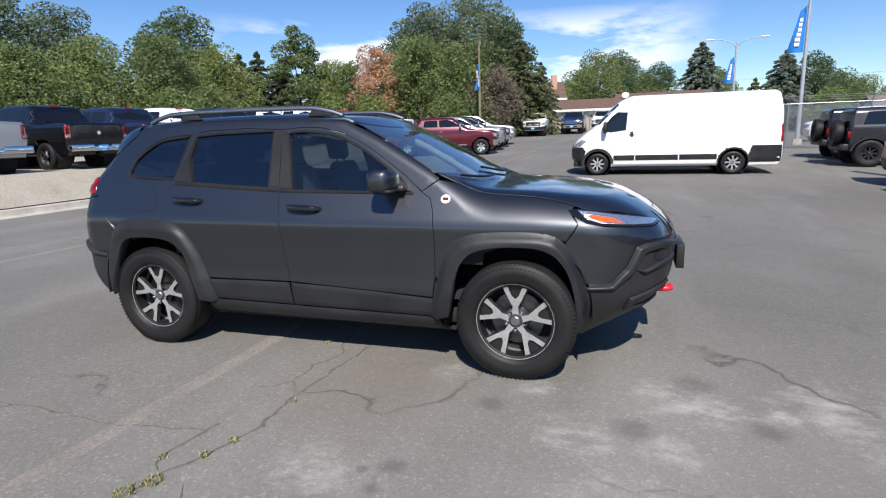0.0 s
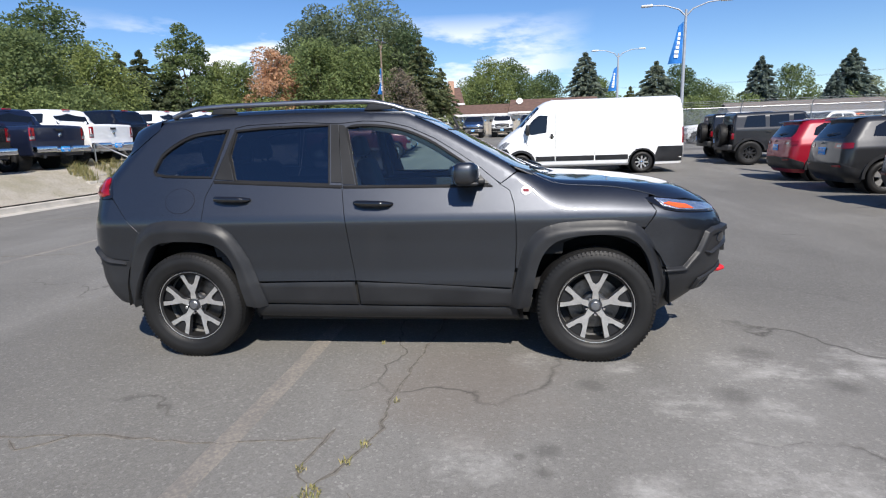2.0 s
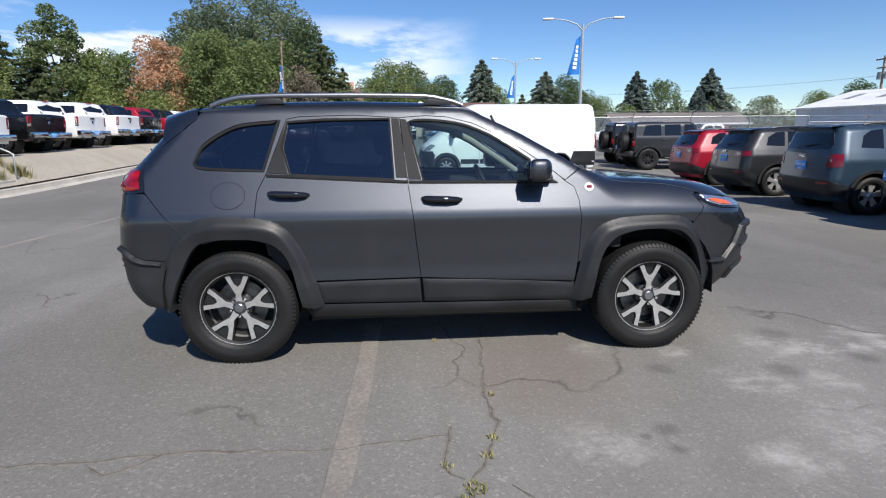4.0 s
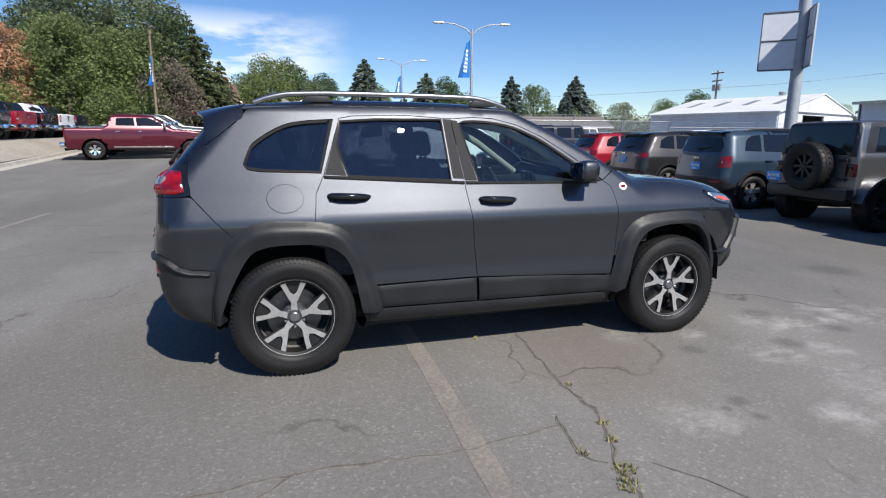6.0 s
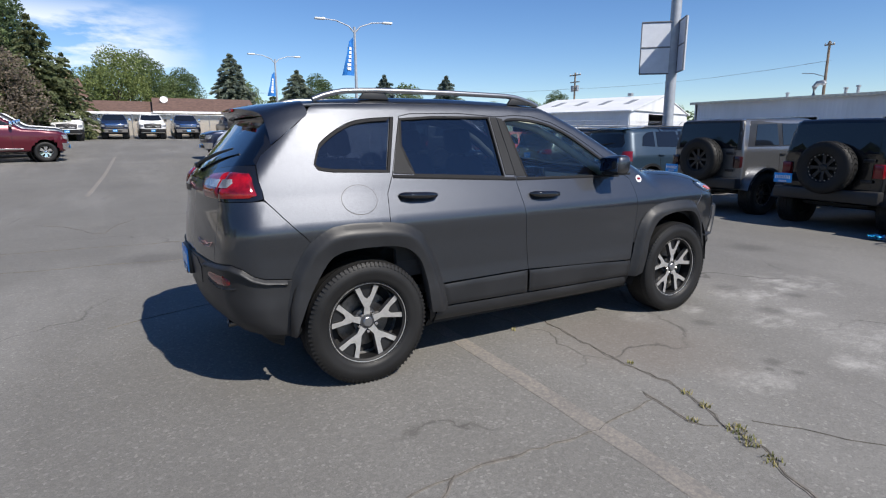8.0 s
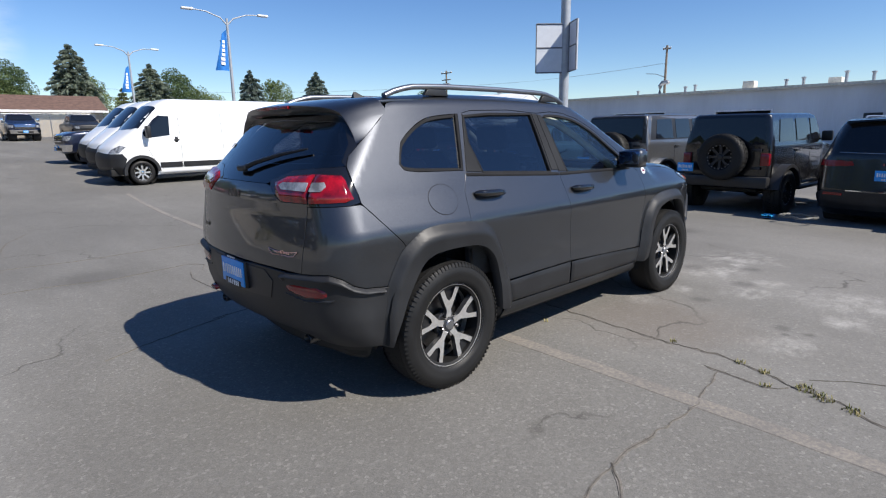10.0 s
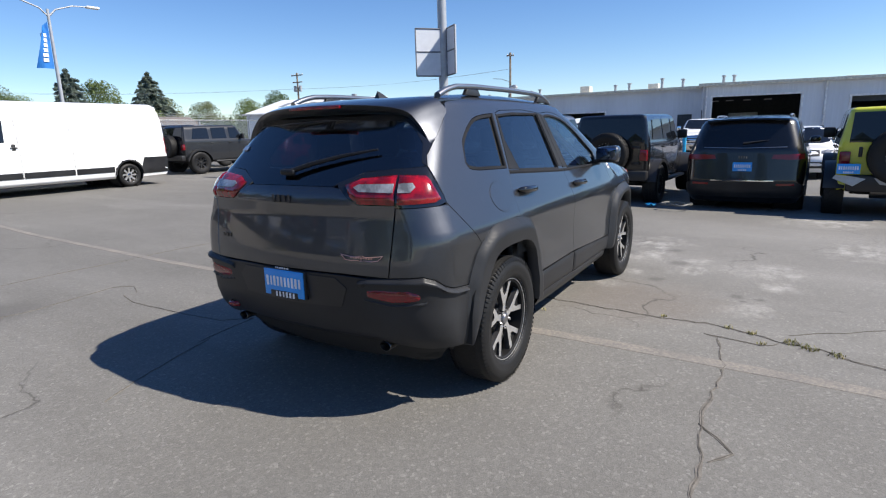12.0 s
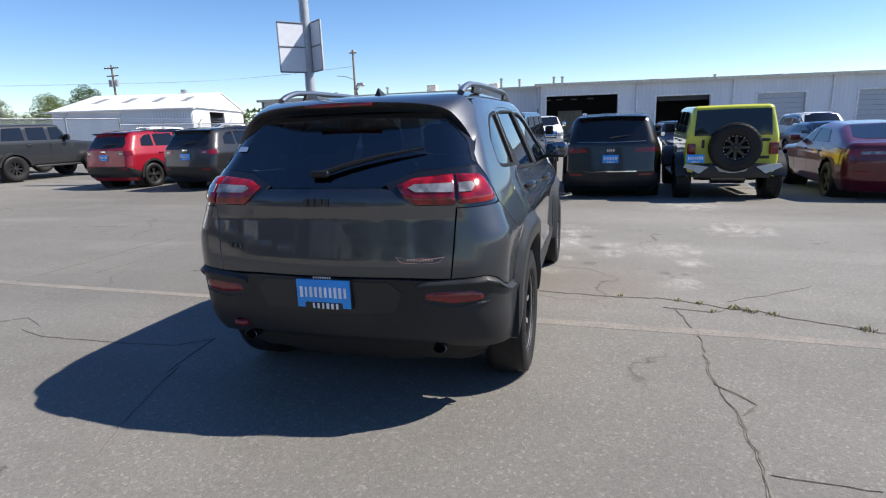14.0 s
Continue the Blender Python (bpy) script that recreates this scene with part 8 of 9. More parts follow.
def hatch(kind, label, mat, m, top=None, style="silver", group="cars in the front row", plate=True, clad=True):
    """Sport utility cars and saloons seen mostly from behind."""
    h, axf, axr, r, height, belt, half, front, rear, rf, cowl, slope = {
        "compass": (COMPASS, 1.32, -1.32, 0.35, 1.64, 1.10, 0.905, 2.16, -2.20, 0.35, 1.08, 0.40),
        "renegade": (RENEGADE, 1.285, -1.285, 0.35, 1.68, 1.13, 0.90, 2.08, -2.10, 0.42, 0.98, 0.22),
        "grand": (GRAND, 1.545, -1.545, 0.385, 1.80, 1.18, 0.985, 2.45, -2.62, 0.45, 1.25, 0.36),
        "saloon": (SALOON, 1.53, -1.53, 0.36, 1.46, 1.02, 0.95, 2.50, -2.56, 0.10, 0.95, 0.0)}[kind]
    name = "saloon_car" if kind == "saloon" else "sport_utility_car"
    car = empty(name, Matrix(), label, "car", group)
    S, Rr, Fr = h.side, h.rear, h.front
    ax = (axf, axr)
    arch = r + 0.07
    h.shell("body", mat, car, [(x, r) for x in ax], arch, step=0.09, half=half, height=height)
    housings(car, ax, half, r, arch)
    under(car, ax, half, 0.32, front - rear - 0.6, r)
    wheels(car, ax, half, r, 0.235, r - 0.125, style)
    zt = height - 0.14
    b0 = belt + 0.03
    if kind == "saloon":
        wins = [[(-1.30, b0 + 0.02), (-0.98, zt - 0.02), (-0.42, zt), (-0.40, b0 + 0.01)], [(-0.32, b0 + 0.01), (-0.34, zt), (-0.05, zt), (0.70, b0 + 0.02), (0.72, b0)]]
    else:
        re = rear + 0.42 + slope * 0.35
        wins = [[(re, b0 + 0.06), (re + 0.10, zt - 0.12), (re + 0.28, zt - 0.02), (re + 0.5, zt), (re + 0.46, b0 + 0.04)], [(re + 0.54, b0 + 0.04), (re + 0.58, zt), (-0.36, zt + 0.01), (-0.33, b0 + 0.02)],
                [(-0.25, b0 + 0.02), (-0.28, zt + 0.01), (rf - 0.25, zt), (rf + 0.05, zt - 0.10), (cowl - 0.30, b0 + 0.02)]]
    if top:
        h.panel("roof_skin", [(rear + slope + 0.1, 0), (rear + slope + 0.1, 0.56), (-0.4, 0.60), (rf - 0.2, 0.56), (rf - 0.1, 0)], top, car, both=True, top=True, off=0.004, step=0.2)
        for mi in (False, True):
            h.panel("pillar_skin", [(-0.9, zt - 0.0), (-0.9, zt + 0.09), (rf - 0.3, zt + 0.08), (cowl - 0.22, b0 + 0.03), (cowl - 0.32, b0 + 0.01)], top, car, off=0.003, step=0.12, mirror=mi)
    side_glass(h, car, wins, off=0.007)
    h.panel("windscreen", [(rf + 0.02, 0), (rf - 0.08, 0.45), (rf - 0.12, 0.58), (cowl - 0.30, 0.74), (cowl - 0.12, 0.5), (cowl - 0.02, 0)], GLASS_FAR, car, both=True, top=True, off=0.005, step=0.15)
    if kind == "saloon":
        dz, dl = 1.10, 0.55
        h.panel("rear_glass", [(rear + dl + 0.05, 0), (rear + dl + 0.02, 0.55), (rear + dl + 0.08, 0.68), (rear + dl + 0.72, 0.55), (rear + dl + 0.80, 0)], GLASS_FAR, car, both=True, top=True, off=0.005, step=0.15)
        lampz, lampy = (0.86, 0.98), (0.20, 0.86)
    else:
        zg0, zg1 = belt + 0.04, height - 0.20
        h.panel("rear_glass", [Rr(0, zg0), Rr(half * 0.68, zg0 + 0.02), Rr(half * 0.72, zg0 + 0.12), Rr(half * 0.62, zg1), Rr(0, zg1 + 0.02)], GLASS_FAR, car, both=True, off=0.006, step=0.12)
        vs, fs = [], []
        ys = np.linspace(-half * 0.66, half * 0.66, 13)
        for y in ys:
            z0 = height - 0.075 - 0.05 * y * y
            x0 = rear + slope
            for px, pz in ((x0 + 0.18, z0 + 0.03), (x0 - 0.10, z0 + 0.005), (x0 - 0.11, z0 - 0.02), (x0 + 0.04, z0 - 0.06)):
                vs.append((px, y, pz))
        for i in range(12):
            for k in range(3):
                fs.append((4 * i + k, 4 * i + k + 1, 4 * i + 5 + k, 4 * i + 4 + k))
        mk("roof_spoiler", vs, fs, top or mat, car, sharp=45)
        w = h.point(*Rr(0.0, belt + 0.10), 0.03)[0]
        tube([(w.x, 0.02, w.z), (w.x + 0.02, -0.2, w.z + 0.03), (w.x + 0.05, -0.38, w.z + 0.05)], [0.018, 0.012, 0.006], 6, BLACK_PLASTIC, "rear_wiper", car)
        lampz, lampy = {"compass": ((0.93, 1.06), (0.42, 0.80)), "renegade": ((0.86, 1.10), (0.62, 0.86)), "grand": ((1.0, 1.10), (0.44, 0.88))}[kind]
    for mi in (False, True):
        lp = h.panel("tail_lamp", [Rr(lampy[0], lampz[0] + 0.02), Rr(lampy[1] - 0.1, lampz[0]), S(rear + 0.22, lampz[0] + 0.02), S(rear + 0.24, lampz[1]), Rr(lampy[1] - 0.1, lampz[1]), Rr(lampy[0] + 0.03, lampz[1] - 0.01)], DARK_RED_LENS, car, off=0.010, thick=0.02, step=0.07, mirror=mi)
        if kind != "grand":
            zc = (lampz[0] + lampz[1]) / 2
            h.panel("clear_lens", [Rr(lampy[0] + 0.10, zc - 0.025), Rr(lampy[1] - 0.16, zc - 0.025), Rr(lampy[1] - 0.16, zc + 0.025), Rr(lampy[0] + 0.10, zc + 0.025)], CLEAR_LENS, lp, off=0.014, thick=0.004, step=0.07, mirror=mi)
        h.panel("bumper_reflector", [Rr(half * 0.55, 0.555), Rr(half * 0.82, 0.56), Rr(half * 0.82, 0.60), Rr(half * 0.55, 0.595)], DARK_RED_LENS, car, off=0.026, thick=0.01, step=0.08, mirror=mi)
        h.panel("head_lamp", [Fr(half * 0.5, 0.80), Fr(half * 0.78, 0.82), S(front - 0.42, 0.88), Fr(half * 0.78, 0.92), Fr(half * 0.5, 0.88)], CLEAR_LENS, car, off=0.006, step=0.08, mirror=mi)
        if clad:
            h.panel("sill_cladding", [(axr + arch, 0.28), (axf - arch, 0.28), (axf - arch, 0.44), (axr + arch, 0.44)], CLADDING, car, off=0.010, thick=0.03, step=0.2, mirror=mi)
    if clad:
        h.panel("rear_bumper", [Rr(0, 0.34), Rr(half * 0.8, 0.34), S(rear + 0.42, 0.34), S(rear + 0.40, 0.50), Rr(half * 0.84, 0.62), Rr(0, 0.64)], CLADDING, car, both=True, off=0.018, thick=0.03, step=0.1)
        for x in ax:
            arch_band(car, x, r, arch - 0.01, arch + 0.055, half - 0.10, half + 0.012, -5, 185, CLADDING)
    if kind == "grand":
        h.panel("bumper_strip", [Rr(0, 0.625), Rr(0.5, 0.625), Rr(0.5, 0.645), Rr(0, 0.645)], CHROME, car, both=True, off=0.03, thick=0.01, step=0.1)
        h.panel("belt_strip", [Rr(0, 1.20), Rr(0.66, 1.215), Rr(0.66, 1.225), Rr(0, 1.21)], SATIN, car, both=True, off=0.012, thick=0.006, step=0.1)
    p = h.point(*Rr(0, 0.88))[0]
    if plate:
        blue_plate(car, p.x - 0.012, 0, 0.88 if kind != "saloon" else 0.70)
        lettering(car, (p.x + 0.01, 0, 1.05), (0, -1, 0), (0, 0, 1), 0.16, 0.045, 4, CHROME, "badge_marking", 0.012, 6)
    h.panel("grille", [Fr(0, 0.72), Fr(half * 0.45, 0.73), Fr(half * 0.45, 0.90), Fr(0, 0.92)], BLACK_PLASTIC, car, both=True, off=0.006, step=0.12)
    h.panel("lower_grille", [Fr(0, 0.36), Fr(half * 0.65, 0.36), Fr(half * 0.6, 0.55), Fr(0, 0.56)], BLACK_PLASTIC, car, both=True, off=0.006, step=0.12)
    mirrors(car, cowl - 0.42, half - 0.03, belt + 0.09, top or mat, (0.12, 0.20, 0.13))
    handles(h, car, (-0.12, -1.0), belt - 0.12, mat if kind != "grand" else CHROME)
    seams(h, car, [((-0.29, belt), (-0.26, 0.46)), ((-1.05, belt), (-1.0, 0.72)), ((cowl - 0.2, belt - 0.05), (cowl - 0.24, 0.46))])
    if kind != "saloon":
        for s in (-1, 1):
            pts = [(x, s * half * 0.64, h.over(x, half * 0.64).z + 0.035 * min(1, (x + 1.4) / 0.15, (rf - 0.1 - x) / 0.15)) for x in np.linspace(-1.38, rf - 0.12, 12)]
            tube(pts, 0.018, 6, BLACK_PLASTIC if kind != "grand" else SATIN, "roof_rail", car)
    if kind == "saloon":
        # flame graphic behind and over the rear wheel
        for pts in ([(-2.25, 0.96), (-1.95, 0.99), (-1.55, 0.93), (-1.02, 0.97), (-1.30, 0.90), (-1.05, 0.86), (-1.40, 0.84), (-1.20, 0.78), (-1.62, 0.82), (-1.95, 0.80), (-2.10, 0.70), (-2.2, 0.74)],
                    [(-1.02, 0.90), (-0.75, 0.93), (-0.55, 0.90), (-0.80, 0.87), (-0.60, 0.83), (-0.95, 0.84)]):
            h.panel("flame_graphic", pts, P_FLAME, car, off=0.006, thick=0.001, step=0.06, mirror=True, label="yellow flame graphic")
    car.matrix_world = m
    return car


def at(x, y, heading, dz=0.0):
    return Matrix.Translation((x, y, gz(x, y) + dz)) @ Matrix.Rotation(radians(heading), 4, "Z")


def by_rear(x, y, heading, back):
    """The pose that puts the rear axle at (x, y)."""
    a = radians(heading)
    return at(x + back * math.cos(a), y + back * math.sin(a), heading)


# front row, tails to the lot
hatch("saloon", "deep red saloon car with a yellow side graphic", P_MAROON, by_rear(7.75, -6.5, -3, 1.53), style="black", clad=False, plate=False)
wrangler("acid yellow off-road car with a spare wheel and knobbly tyres", P_YELLOW, by_rear(7.60, -3.74, -2, 1.5), r=0.435, style="mud", bars=True)
hatch("grand", "glossy black large sport utility car", P_BLACK, by_rear(8.2, -1.58, -2, 1.545), style="black")
wrangler("glossy black off-road car with a rear spare wheel", P_BLACK, by_rear(8.05, 0.90, -3, 1.5), r=0.41)
wrangler("silver-grey off-road car with a black hardtop", P_STEEL, by_rear(8.2, 3.27, -3, 1.5), top=BLACK_PLASTIC, flare=P_STEEL, lens=SMOKED_LENS)
hatch("renegade", "slate blue boxy small sport utility car", P_BLUE, by_rear(8.25, 5.95, -3, 1.285), top=P_BLACK)
hatch("compass", "charcoal compact sport utility car with a black roof", P_GREY, by_rear(8.55, 9.0, -3, 1.32), top=P_BLACK)
hatch("compass", "bright red compact sport utility car with a black roof", P_RED, by_rear(8.9, 12.0, -3, 1.32), top=P_BLACK, style="black")
wrangler("charcoal off-road car with black wheels", P_GREY, by_rear(9.45, 18.0, -3, 1.5), top=None, r=0.42)
wrangler("black off-road car behind a charcoal one", P_BLACK, by_rear(9.7, 20.9, -3, 1.5))
# white vans side by side
for k in range(3):
    van("white high-roof cargo van with black mouldings", P_WHITE, at(3.08 + 0.34 * k, 15.22 + 2.95 * k, 181.5) @ Matrix.Diagonal((0.955, 0.98, 0.95, 1)))
pickup("navy pickup truck beside white vans", P_NAVY, at(3.62, 24.2, 183), group="pickups by the vans")
# pickups on the raised bank, tailgates to the lot
bank = [(6.8, P_SILVER, "silver"), (10.25, P_BLACK, "black"), (13.3, P_NAVY, "navy"), (15.95, P_WHITE, "white"), (19.4, P_BLACK, "black"), (22.6, P_WHITE, "white"), (26.2, P_WHITE, "white"), (28.9, P_BLACK, "black"), (32.2, P_RED, "bright red"), (35.6, P_BLACK, "black"), (38.6, P_WHITE, "white"), (41.6, P_NAVY, "navy")]
for y, mt, c in bank:
    pickup(c + " pickup truck with a chrome bumper on a raised bank", mt, at(-16.2, -4.06 + (y + 4.4) * 0.915, 174), group="pickups on the bank")
# deep red truck and the row behind it, facing across the lot
for k, (mt, c) in enumerate(((P_MAROON, "deep red"), (P_SILVER, "silver"), (P_GREY, "charcoal"), (P_WHITE, "white"))):
    pickup(c + " pickup truck parked across the lot", mt, at(-7.2 - 0.25 * k, 24.9 + 2.9 * k, 12), group="pickups across the lot")
# trucks facing the lot by the far fence
for k, (mt, c) in enumerate(((P_WHITE, "white"), (P_NAVY, "navy"), (P_WHITE, "white"), (P_NAVY, "navy"), (P_GREY, "charcoal"))):
    pickup(c + " pickup truck facing the lot by a fence", mt, at((-5.6, -2.6, 0.1, 2.75, 6.2)[k], (45.5, 48.5, 48.5, 48.5, 45.0)[k] + 2.4, -90), chrome=k % 2 == 1, group="pickups by the fence")
# cars before the service building and beyond the fence
pickup("white pickup truck in front of a service building", P_WHITE, at(28.5, 1.7, 186), group="cars by the service building")
hatch("grand", "charcoal sport utility car by a service building", P_GREY, at(24.5, -6.3, 184), group="cars by the service building", plate=False)
hatch("compass", "black sport utility car by a service building", P_BLACK, at(21.0, -4.6, 184), group="cars by the service building", plate=False)
hatch("compass", "white sport utility car by a service building", P_WHITE, at(18.5, -2.6, 182), group="cars by the service building", plate=False)
hatch("grand", "white sport utility car beside a grey door", P_WHITE, at(24.0, -10.6, 180), group="cars by the service building", plate=False)
hatch("saloon", "navy saloon car in a second row", P_NAVY, at(19.5, -9.6, 182), group="cars by the service building", plate=False, clad=False)
hatch("compass", "charcoal sport utility car in a second row", P_GREY, at(22.0, -14.2, 182), group="cars by the service building", plate=False)
pickup("white pickup truck with a rooftop tent", P_WHITE, at(24.0, 6.2, 8), group="cars by the service building")
wrangler("orange off-road car beyond a fence", P_ORANGE, at(26.0, 41.0, 10))
for k, (x, y, mt, c) in enumerate(((19.0, 31.0, P_WHITE, "white"), (26.0, 27.0, P_WHITE, "white"), (30.5, 24.5, P_SILVER, "silver"), (33.5, 22.0, P_WHITE, "white"), (14.5, 33.0, P_WHITE, "white"))):
    (pickup if k % 2 == 0 else lambda l, q, m, group: hatch("grand", l, q, m, group=group, plate=False))(c + " vehicle parked beyond the chain-link fence", mt, at(x, y, 200 - 30 * (k % 3)), group="vehicles beyond the fence")

# ---------------------------------------------------------------- trees
BARK = simple("bark", (0.09, 0.07, 0.055), 0.95, 0, 0, 0.35, 12, 0.6, 30)


def leaf_mat(name, dark, light):
    m = Mat(name, light, 0.65, spec=0.25)
    col = m.ramp(m.island(), (0.0, dark), (0.6, light), (1.0, tuple(c * 1.35 for c in light)))
    col = m.mix(m.ramp(m.noise(0.35, 4, 0.6), (0.35, 0.0), (0.7, 0.55)), col, tuple(c * 1.25 for c in light))
    col = m.mix(1.0, col, m.ramp(m.random(), (0.0, (0.78, 0.80, 0.84)), (0.5, (1.0, 1.0, 1.0)), (1.0, (1.22, 1.14, 1.0))), "MULTIPLY")
    col = m.mix(1.0, col, m.ramp(m.noise(0.9, 5, 0.65), (0.32, 0.74), (0.62, 1.10)), "MULTIPLY")
    m.set("Base Color", col)
    tl = m.n.new("ShaderNodeBsdfTranslucent")
    m.l.new(col, tl.inputs[0])
    mx = m.n.new("ShaderNodeMixShader")
    mx.inputs[0].default_value = 0.48
    m.l.new(m.b.outputs[0], mx.inputs[1])
    m.l.new(tl.outputs[0], mx.inputs[2])
    m.l.new(mx.outputs[0], m.n["Material Output"].inputs[0])
    return m.m


LEAF = {
    "elm": leaf_mat("elm_leaves", (0.105, 0.148, 0.056), (0.205, 0.258, 0.104)),
    "cottonwood": leaf_mat("cottonwood_leaves", (0.098, 0.132, 0.078), (0.180, 0.222, 0.125)),
    "dark": leaf_mat("dark_leaves", (0.066, 0.104, 0.050), (0.124, 0.172, 0.078)),
    "pine": leaf_mat("pine_needles", (0.076, 0.102, 0.054), (0.145, 0.170, 0.088)),
    "spruce": leaf_mat("blue_spruce_needles", (0.092, 0.128, 0.112), (0.175, 0.218, 0.185)),
    "rust": leaf_mat("rust_brown_leaves", (0.310, 0.195, 0.130), (0.480, 0.320, 0.225)),
    "pale": leaf_mat("grey_green_leaves", (0.150, 0.175, 0.098), (0.260, 0.290, 0.170)),
    "bare": leaf_mat("brown_twigs", (0.205, 0.165, 0.120), (0.300, 0.245, 0.180)),
}


def leaves(rng, centre, rad, n, size, droop=0.0):
    """Small leaf sprays on and in a lumpy clump: triangle pairs turned at random."""
    q = rng.normal(size=(n, 3))
    q /= np.linalg.norm(q, axis=1, keepdims=True)
    r = 1.0 - 0.55 * rng.random(n) ** 2.2
    p = np.array(centre) + q * np.array(rad) * r[:, None]
    a = rng.normal(size=(n, 3))
    a[:, 2] = a[:, 2] * 0.6 - droop
    a /= np.linalg.norm(a, axis=1, keepdims=True)
    b = np.cross(a, rng.normal(size=(n, 3)))
    b /= np.linalg.norm(b, axis=1, keepdims=True)
    s = size * rng.uniform(0.55, 1.3, n)[:, None]
    return np.stack([p - a * s * 0.5, p + b * s * 0.30, p + a * s * 0.6, p - b * s * 0.30], 1)


def make_tree(kind, h, w, seed, mat, label, lean=0.0, base=0.22, sprays=5200, size=0.34):
    """A broad-leaved tree: tapered trunk and limbs, and a crown of many leaf sprays in uneven clumps with gaps."""
    rng = np.random.default_rng(seed)
    tree = empty("tree", Matrix(), label, "tree", "trees round the lot")
    quads, limbs = [], []
    trunk_top = h * 0.55
    nclump = 26 if kind != "columnar" else 20
    for k in range(nclump):
        t = (k + 0.5) / nclump
        z = h * (base + (0.96 - base) * t)
        env = math.sin(math.pi * min(1.0, 0.18 + 0.80 * t)) ** 0.7 if kind != "columnar" else math.sin(math.pi * min(1.0, 0.25 + 0.72 * t)) ** 0.5
        a = k * 2.4 + rng.uniform(-0.5, 0.5)
        d = w / 2 * env * rng.uniform(0.35, 0.86)
        c = (d * math.cos(a), d * math.sin(a), z + rng.uniform(-0.04, 0.04) * h)
        rr = w * rng.uniform(0.13, 0.22) * (0.75 + 0.45 * env)
        n = int(2.2 * sprays / nclump * (rr / (w * 0.18)) ** 1.4)
        quads.append(leaves(rng, c, (rr, rr, rr * rng.uniform(0.65, 0.95)), n, size * 0.68))
        limbs.append(c)
    q = np.concatenate(quads)
    q = q[q[:, :, 2].min(1) > 0.3]
    vs = q.reshape(-1, 3)
    fs = np.arange(len(vs)).reshape(-1, 4)
    mk("crown", vs, fs, mat, tree, smooth=False)
    bm = bmesh.new()
    r0 = 0.018 * h + 0.06
    rod(bm, (0, 0, -0.3), (0.05 * w * lean, 0, trunk_top), r0, r0 * 0.45, 9)
    for c in limbs[::2]:
        z0 = max(h * 0.14, min(trunk_top * 0.95, c[2] * 0.55))
        rod(bm, (0, 0, z0), (c[0] * 0.95, c[1] * 0.95, c[2]), r0 * 0.32, r0 * 0.07, 6)
    part("trunk", bm, BARK, tree)
    return tree


def make_conifer(h, w, seed, mat, label, sprays=4200, size=0.34, ragged=0.25, base=0.06):
    """A conifer: tiers of drooping boughs round a straight stem."""
    rng = np.random.default_rng(seed)
    tree = empty("conifer_tree", Matrix(), label, "tree", "trees round the lot")
    tiers = int(h * 1.9)
    quads = []
    bm = bmesh.new()
    rod(bm, (0, 0, -0.3), (0, 0, h * 0.97), 0.014 * h + 0.05, 0.02, 8)
    for k in range(tiers):
        t = k / (tiers - 1)
        z = h * (base + (0.985 - base) * t)
        reach = w / 2 * ((1 - t) ** 0.68) * (0.85 + 0.3 * rng.random()) + 0.10
        nb = max(4, int(9 * (1 - t) + 4))
        for b in range(nb):
            a = 2 * math.pi * (b + rng.random() * 0.8) / nb
            L = reach * rng.uniform(1 - ragged, 1.0 + ragged * 0.4)
            n = max(4, int(sprays / (tiers * nb) * (0.5 + 1.2 * (1 - t))))
            s = rng.random(n) ** 0.6
            side = rng.normal(size=n) * 0.13 * L * (1.1 - s * 0.6)
            p = np.stack([math.cos(a) * L * s - math.sin(a) * side, math.sin(a) * L * s + math.cos(a) * side, z - 0.28 * L * s ** 1.6 + rng.normal(size=n) * 0.06 + 0.06 * L], 1)
            d = np.stack([np.full(n, math.cos(a)), np.full(n, math.sin(a)), np.full(n, -0.35)], 1) + rng.normal(size=(n, 3)) * 0.45
            d /= np.linalg.norm(d, axis=1, keepdims=True)
            e = np.cross(d, rng.normal(size=(n, 3)))
            e /= np.linalg.norm(e, axis=1, keepdims=True)
            sz = size * rng.uniform(0.6, 1.3, n)[:, None]
            quads.append(np.stack([p - d * sz * 0.5, p + e * sz * 0.24, p + d * sz * 0.6, p - e * sz * 0.24], 1))
    q = np.concatenate(quads)
    vs = q.reshape(-1, 3)
    mk("crown", vs, np.arange(len(vs)).reshape(-1, 4), mat, tree, smooth=False)
    part("trunk", bm, BARK, tree)
    return tree


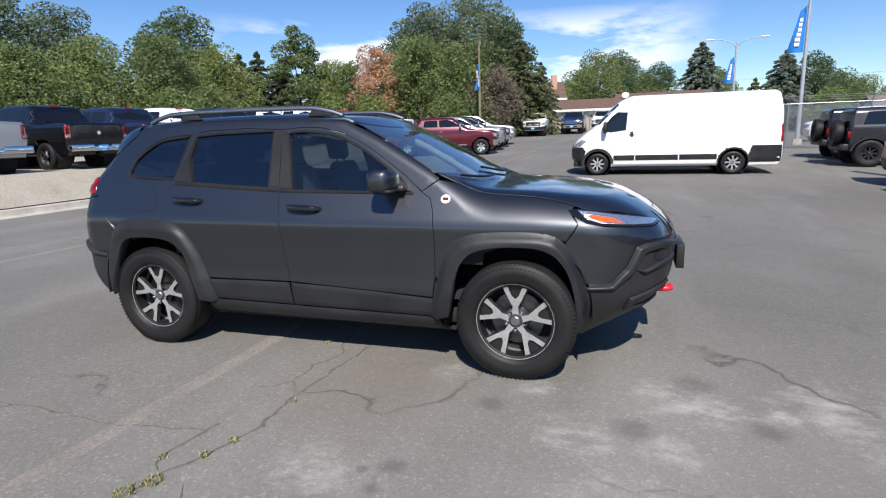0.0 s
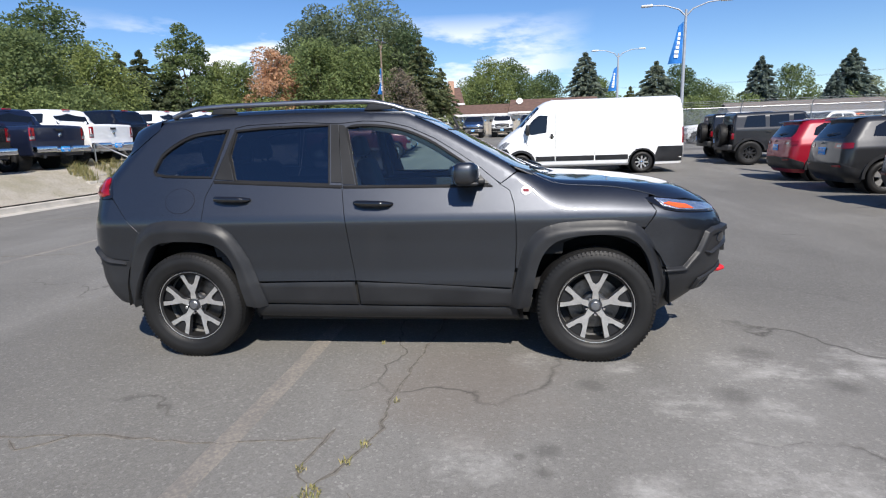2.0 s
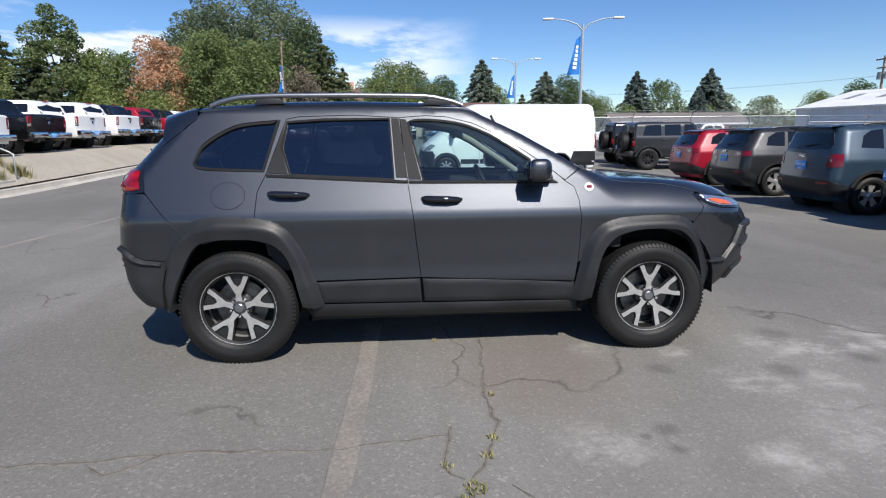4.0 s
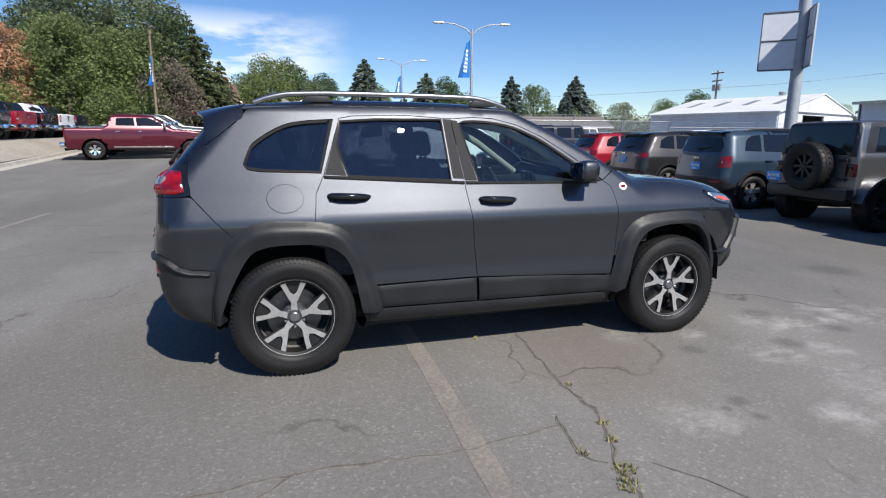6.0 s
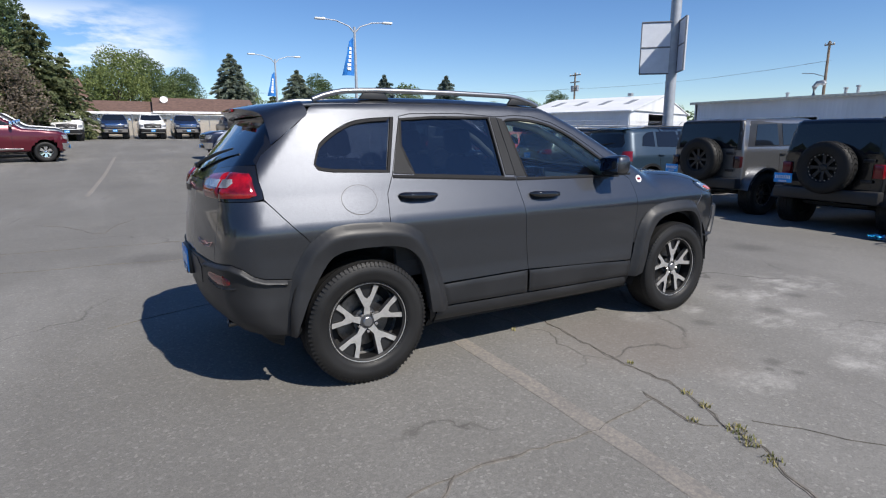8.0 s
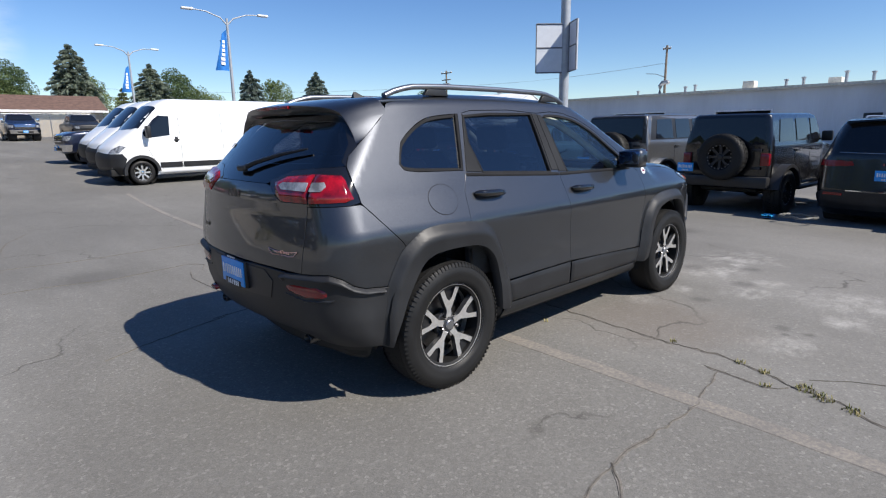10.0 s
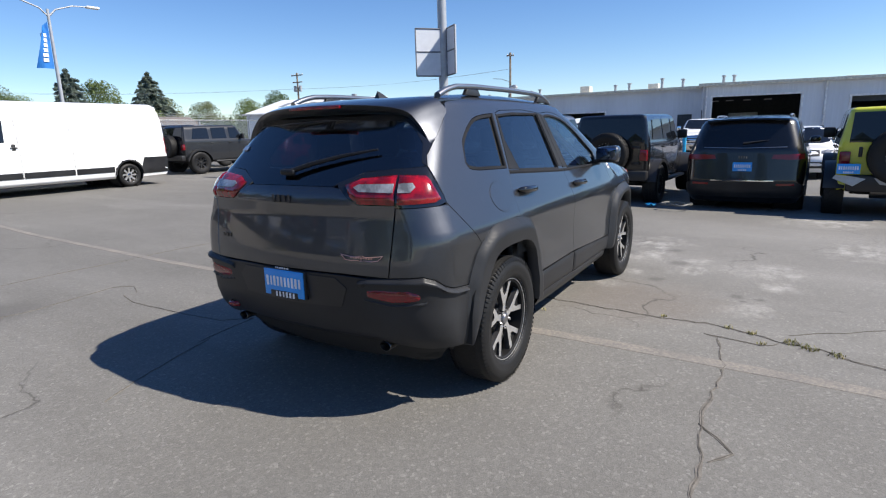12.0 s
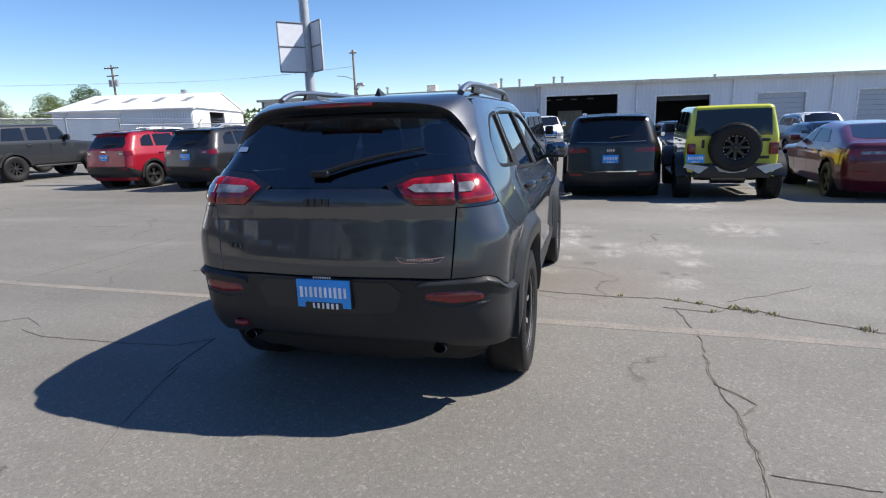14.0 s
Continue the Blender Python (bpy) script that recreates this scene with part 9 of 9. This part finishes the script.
T = {
    "elm": make_tree("round", 8.5, 8.0, 1, LEAF["elm"], "leafy green elm tree in full crown", base=0.12),
    "elm2": make_tree("round", 9.0, 7.0, 2, LEAF["elm"], "leafy bright green tree with an uneven crown", base=0.10),
    "cotton": make_tree("round", 14.0, 11.0, 3, LEAF["cottonwood"], "tall dark green cottonwood tree", base=0.2, sprays=8200, size=0.42),
    "cotton2": make_tree("round", 12.0, 9.5, 4, LEAF["cottonwood"], "large green cottonwood tree", base=0.15, sprays=7000, size=0.40),
    "dark": make_tree("round", 11.0, 8.5, 5, LEAF["dark"], "dense dark green tree", base=0.12, sprays=6500, size=0.38),
    "column": make_tree("columnar", 10.0, 5.2, 6, LEAF["elm"], "upright green poplar tree", base=0.12, sprays=5200),
    "rust": make_tree("columnar", 8.0, 5.4, 7, LEAF["rust"], "dying tree with rust-brown leaves", base=0.10, sprays=4800, size=0.30),
    "bush": make_tree("round", 4.0, 5.0, 8, LEAF["elm"], "low green bushy tree", base=0.08, sprays=2600, size=0.30),
    "pale": make_tree("round", 8.0, 7.5, 9, LEAF["pale"], "pale grey-green willow tree", base=0.15, sprays=3800, size=0.36),
    "bare": make_tree("round", 6.5, 5.0, 10, LEAF["bare"], "half-bare brown twiggy tree", base=0.15, sprays=1700, size=0.30),
    "pine": make_conifer(7.5, 5.0, 11, LEAF["pine"], "dark green ragged pine tree", ragged=0.3, sprays=13000, size=0.40),
    "juniper": make_conifer(9.0, 6.5, 12, LEAF["pine"], "dark green juniper with brown tips", ragged=0.5, sprays=9000, size=0.36),
    "spruce": make_conifer(10.0, 8.0, 13, LEAF["spruce"], "tall pointed blue-green spruce tree", sprays=15000, size=0.52),
    "spruce2": make_conifer(10.5, 9.6, 14, LEAF["spruce"], "broad blue-green spruce tree", ragged=0.2, sprays=16000, size=0.54),
}
plant = [
    ("cotton2", -36, 22, 0.88), ("cotton", -41, 15, 0.80), ("elm", -31, 24.5, 0.80), ("elm2", -30.5, 29.5, 0.90), ("cotton2", -39, 29, 0.85), ("elm", -30, 35, 0.86), ("dark", -38.5, 41, 1.10),
    ("elm2", -31, 20, 0.7), ("elm", -34, 17, 0.9), ("elm2", -37, 10, 0.9), ("elm", -42, 5, 1.0), ("dark", -46, -4, 1.0), ("elm2", -33, 33, 0.95), ("bush", -27, 27, 0.9), ("bush", -27.5, 31, 1.0), ("bush", -28, 36, 1.0),
    ("pine", -31, 38.0, 0.92), ("pine", -29, 39.5, 1.02), ("pine", -27.5, 41, 0.95), ("pine", -32, 41, 1.05), ("column", -26.9, 42.6, 1.0), ("elm", -25, 45, 0.82), ("elm2", -23.2, 45.5, 0.8), ("pine", -26.5, 47, 1.0), ("bush", -24, 42.5, 1.0), ("bush", -20, 43.5, 0.9),
    ("rust", -20.4, 46.0, 1.02), ("cotton", -18.0, 54.5, 0.92), ("cotton", -13.2, 55.5, 1.0), ("cotton2", -21, 57, 1.0), ("elm2", -16.6, 47.0, 1.03), ("elm", -13.3, 47.5, 0.95), ("elm", -17.5, 50, 1.05), ("dark", -9.8, 53.5, 0.98), ("elm", -11.2, 49.5, 1.0),
    ("juniper", -7.3, 47.8, 0.98), ("juniper", -9.6, 48.6, 0.92), ("bare", -8.6, 45.2, 0.95), ("bush", -10.6, 45.4, 0.9), ("juniper", -5.6, 49.5, 0.72), ("bush", -13, 44.5, 0.9),
    ("elm", -1.8, 76, 1.12), ("elm2", -4.2, 80, 0.95), ("dark", 1.2, 80, 0.92), ("elm", 4.4, 88, 0.95), ("dark", 7.0, 90, 0.85), ("spruce", 10.3, 70, 0.96), ("elm", 13.0, 78, 0.85), ("spruce2", 22.3, 84, 0.92), ("pine", 19.5, 88, 0.9),
    ("dark", 27, 88, 0.85), ("elm", 31, 92, 0.85), ("spruce", 37, 84, 0.97), ("elm2", 43, 88, 1.0), ("spruce2", 52.4, 90, 1.02), ("pale", 60, 86, 1.05), ("elm", 66, 82, 1.0), ("dark", 71, 80, 0.95), ("pale", 56, 92, 0.9), ("bush", 48, 84, 1.2),
    ("spruce", 44, 78, 0.7), ("pale", 75, 70, 0.8), ("elm", 82, 62, 0.8), ("elm", -6, 92, 0.9), ("dark", 15, 96, 0.85), ("elm", 36, 98, 0.8), ("bush", 6, 74, 1.1), ("bush", 26, 78, 1.1), ("bush", 33, 78, 1.1),
]
used = set()
for k, (kind, x, y, s) in enumerate(plant):
    rr = random.Random(100 + k)
    s *= 0.84 if x > 58 else 1.10 if x > 18 else 1.0
    m = Matrix.Translation((x, y, gz(x, y) if x > -11 else gz(x, y) - 0.1)) @ Matrix.Rotation(rr.uniform(0, 6.28), 4, "Z") @ Matrix.Diagonal((s * rr.uniform(0.92, 1.08), s * rr.uniform(0.92, 1.08), s, 1))
    ob = T[kind] if kind not in used else copy_thing(T[kind], Matrix())
    used.add(kind)
    ob.matrix_world = m

# low far belt of trees that closes the horizon
rng = np.random.default_rng(77)
quads = []
for k in range(150):
    a = math.radians(-70 + 205 * k / 149)
    R = rng.uniform(118, 150)
    x, y = R * math.cos(a), R * math.sin(a)
    hh = rng.uniform(4.0, 7.5)
    quads.append(leaves(rng, (x, y, gz(x, y) + hh * 0.45), (5.5, 5.5, hh * 0.55), 260, 0.9))
q = np.concatenate(quads).reshape(-1, 3)
tagged(mk("far_trees", q, np.arange(len(q)).reshape(-1, 4), LEAF["dark"], smooth=False), "distant belt of dark green trees", "trees", kind="stuff")

# ---------------------------------------------------------------- small things on the asphalt
def cleaning_litter():
    rng = random.Random(8)
    t = empty("blue_rag", Matrix(), "crumpled bright blue cloth on asphalt", "cloth")
    vs, fs = [], []
    n = 8
    for i in range(n + 1):
        for k in range(n + 1):
            vs.append((7.0 + 0.20 * (k / n - 0.5) + rng.uniform(-0.02, 0.02), -0.05 + 0.16 * (i / n - 0.5) + rng.uniform(-0.02, 0.02), -0.04 + rng.uniform(0, 0.035)))
    for i in range(n):
        for k in range(n):
            b = i * (n + 1) + k
            fs.append((b, b + 1, b + n + 2, b + n + 1))
    m0 = len(vs)
    vs += [(a, b, -0.06) for a, b, c in vs]
    fs += [tuple(m0 + q for q in f[::-1]) for f in fs]
    mk("cloth", vs, fs, BLUE_POST, t)
    hs = empty("hose_coil", Matrix(), "loose coil of pale hose on asphalt", "hose")
    tube([(6.72 + 0.22 * math.cos(a) + 0.05 * math.sin(3 * a), -0.55 + 0.26 * math.sin(a), 0.02 + 0.006 * (k % 5)) for k, a in enumerate(np.linspace(0, 15, 70))], 0.013, 6, simple("pale_hose", (0.13, 0.13, 0.12), 0.5), "hose", hs)


cleaning_litter()
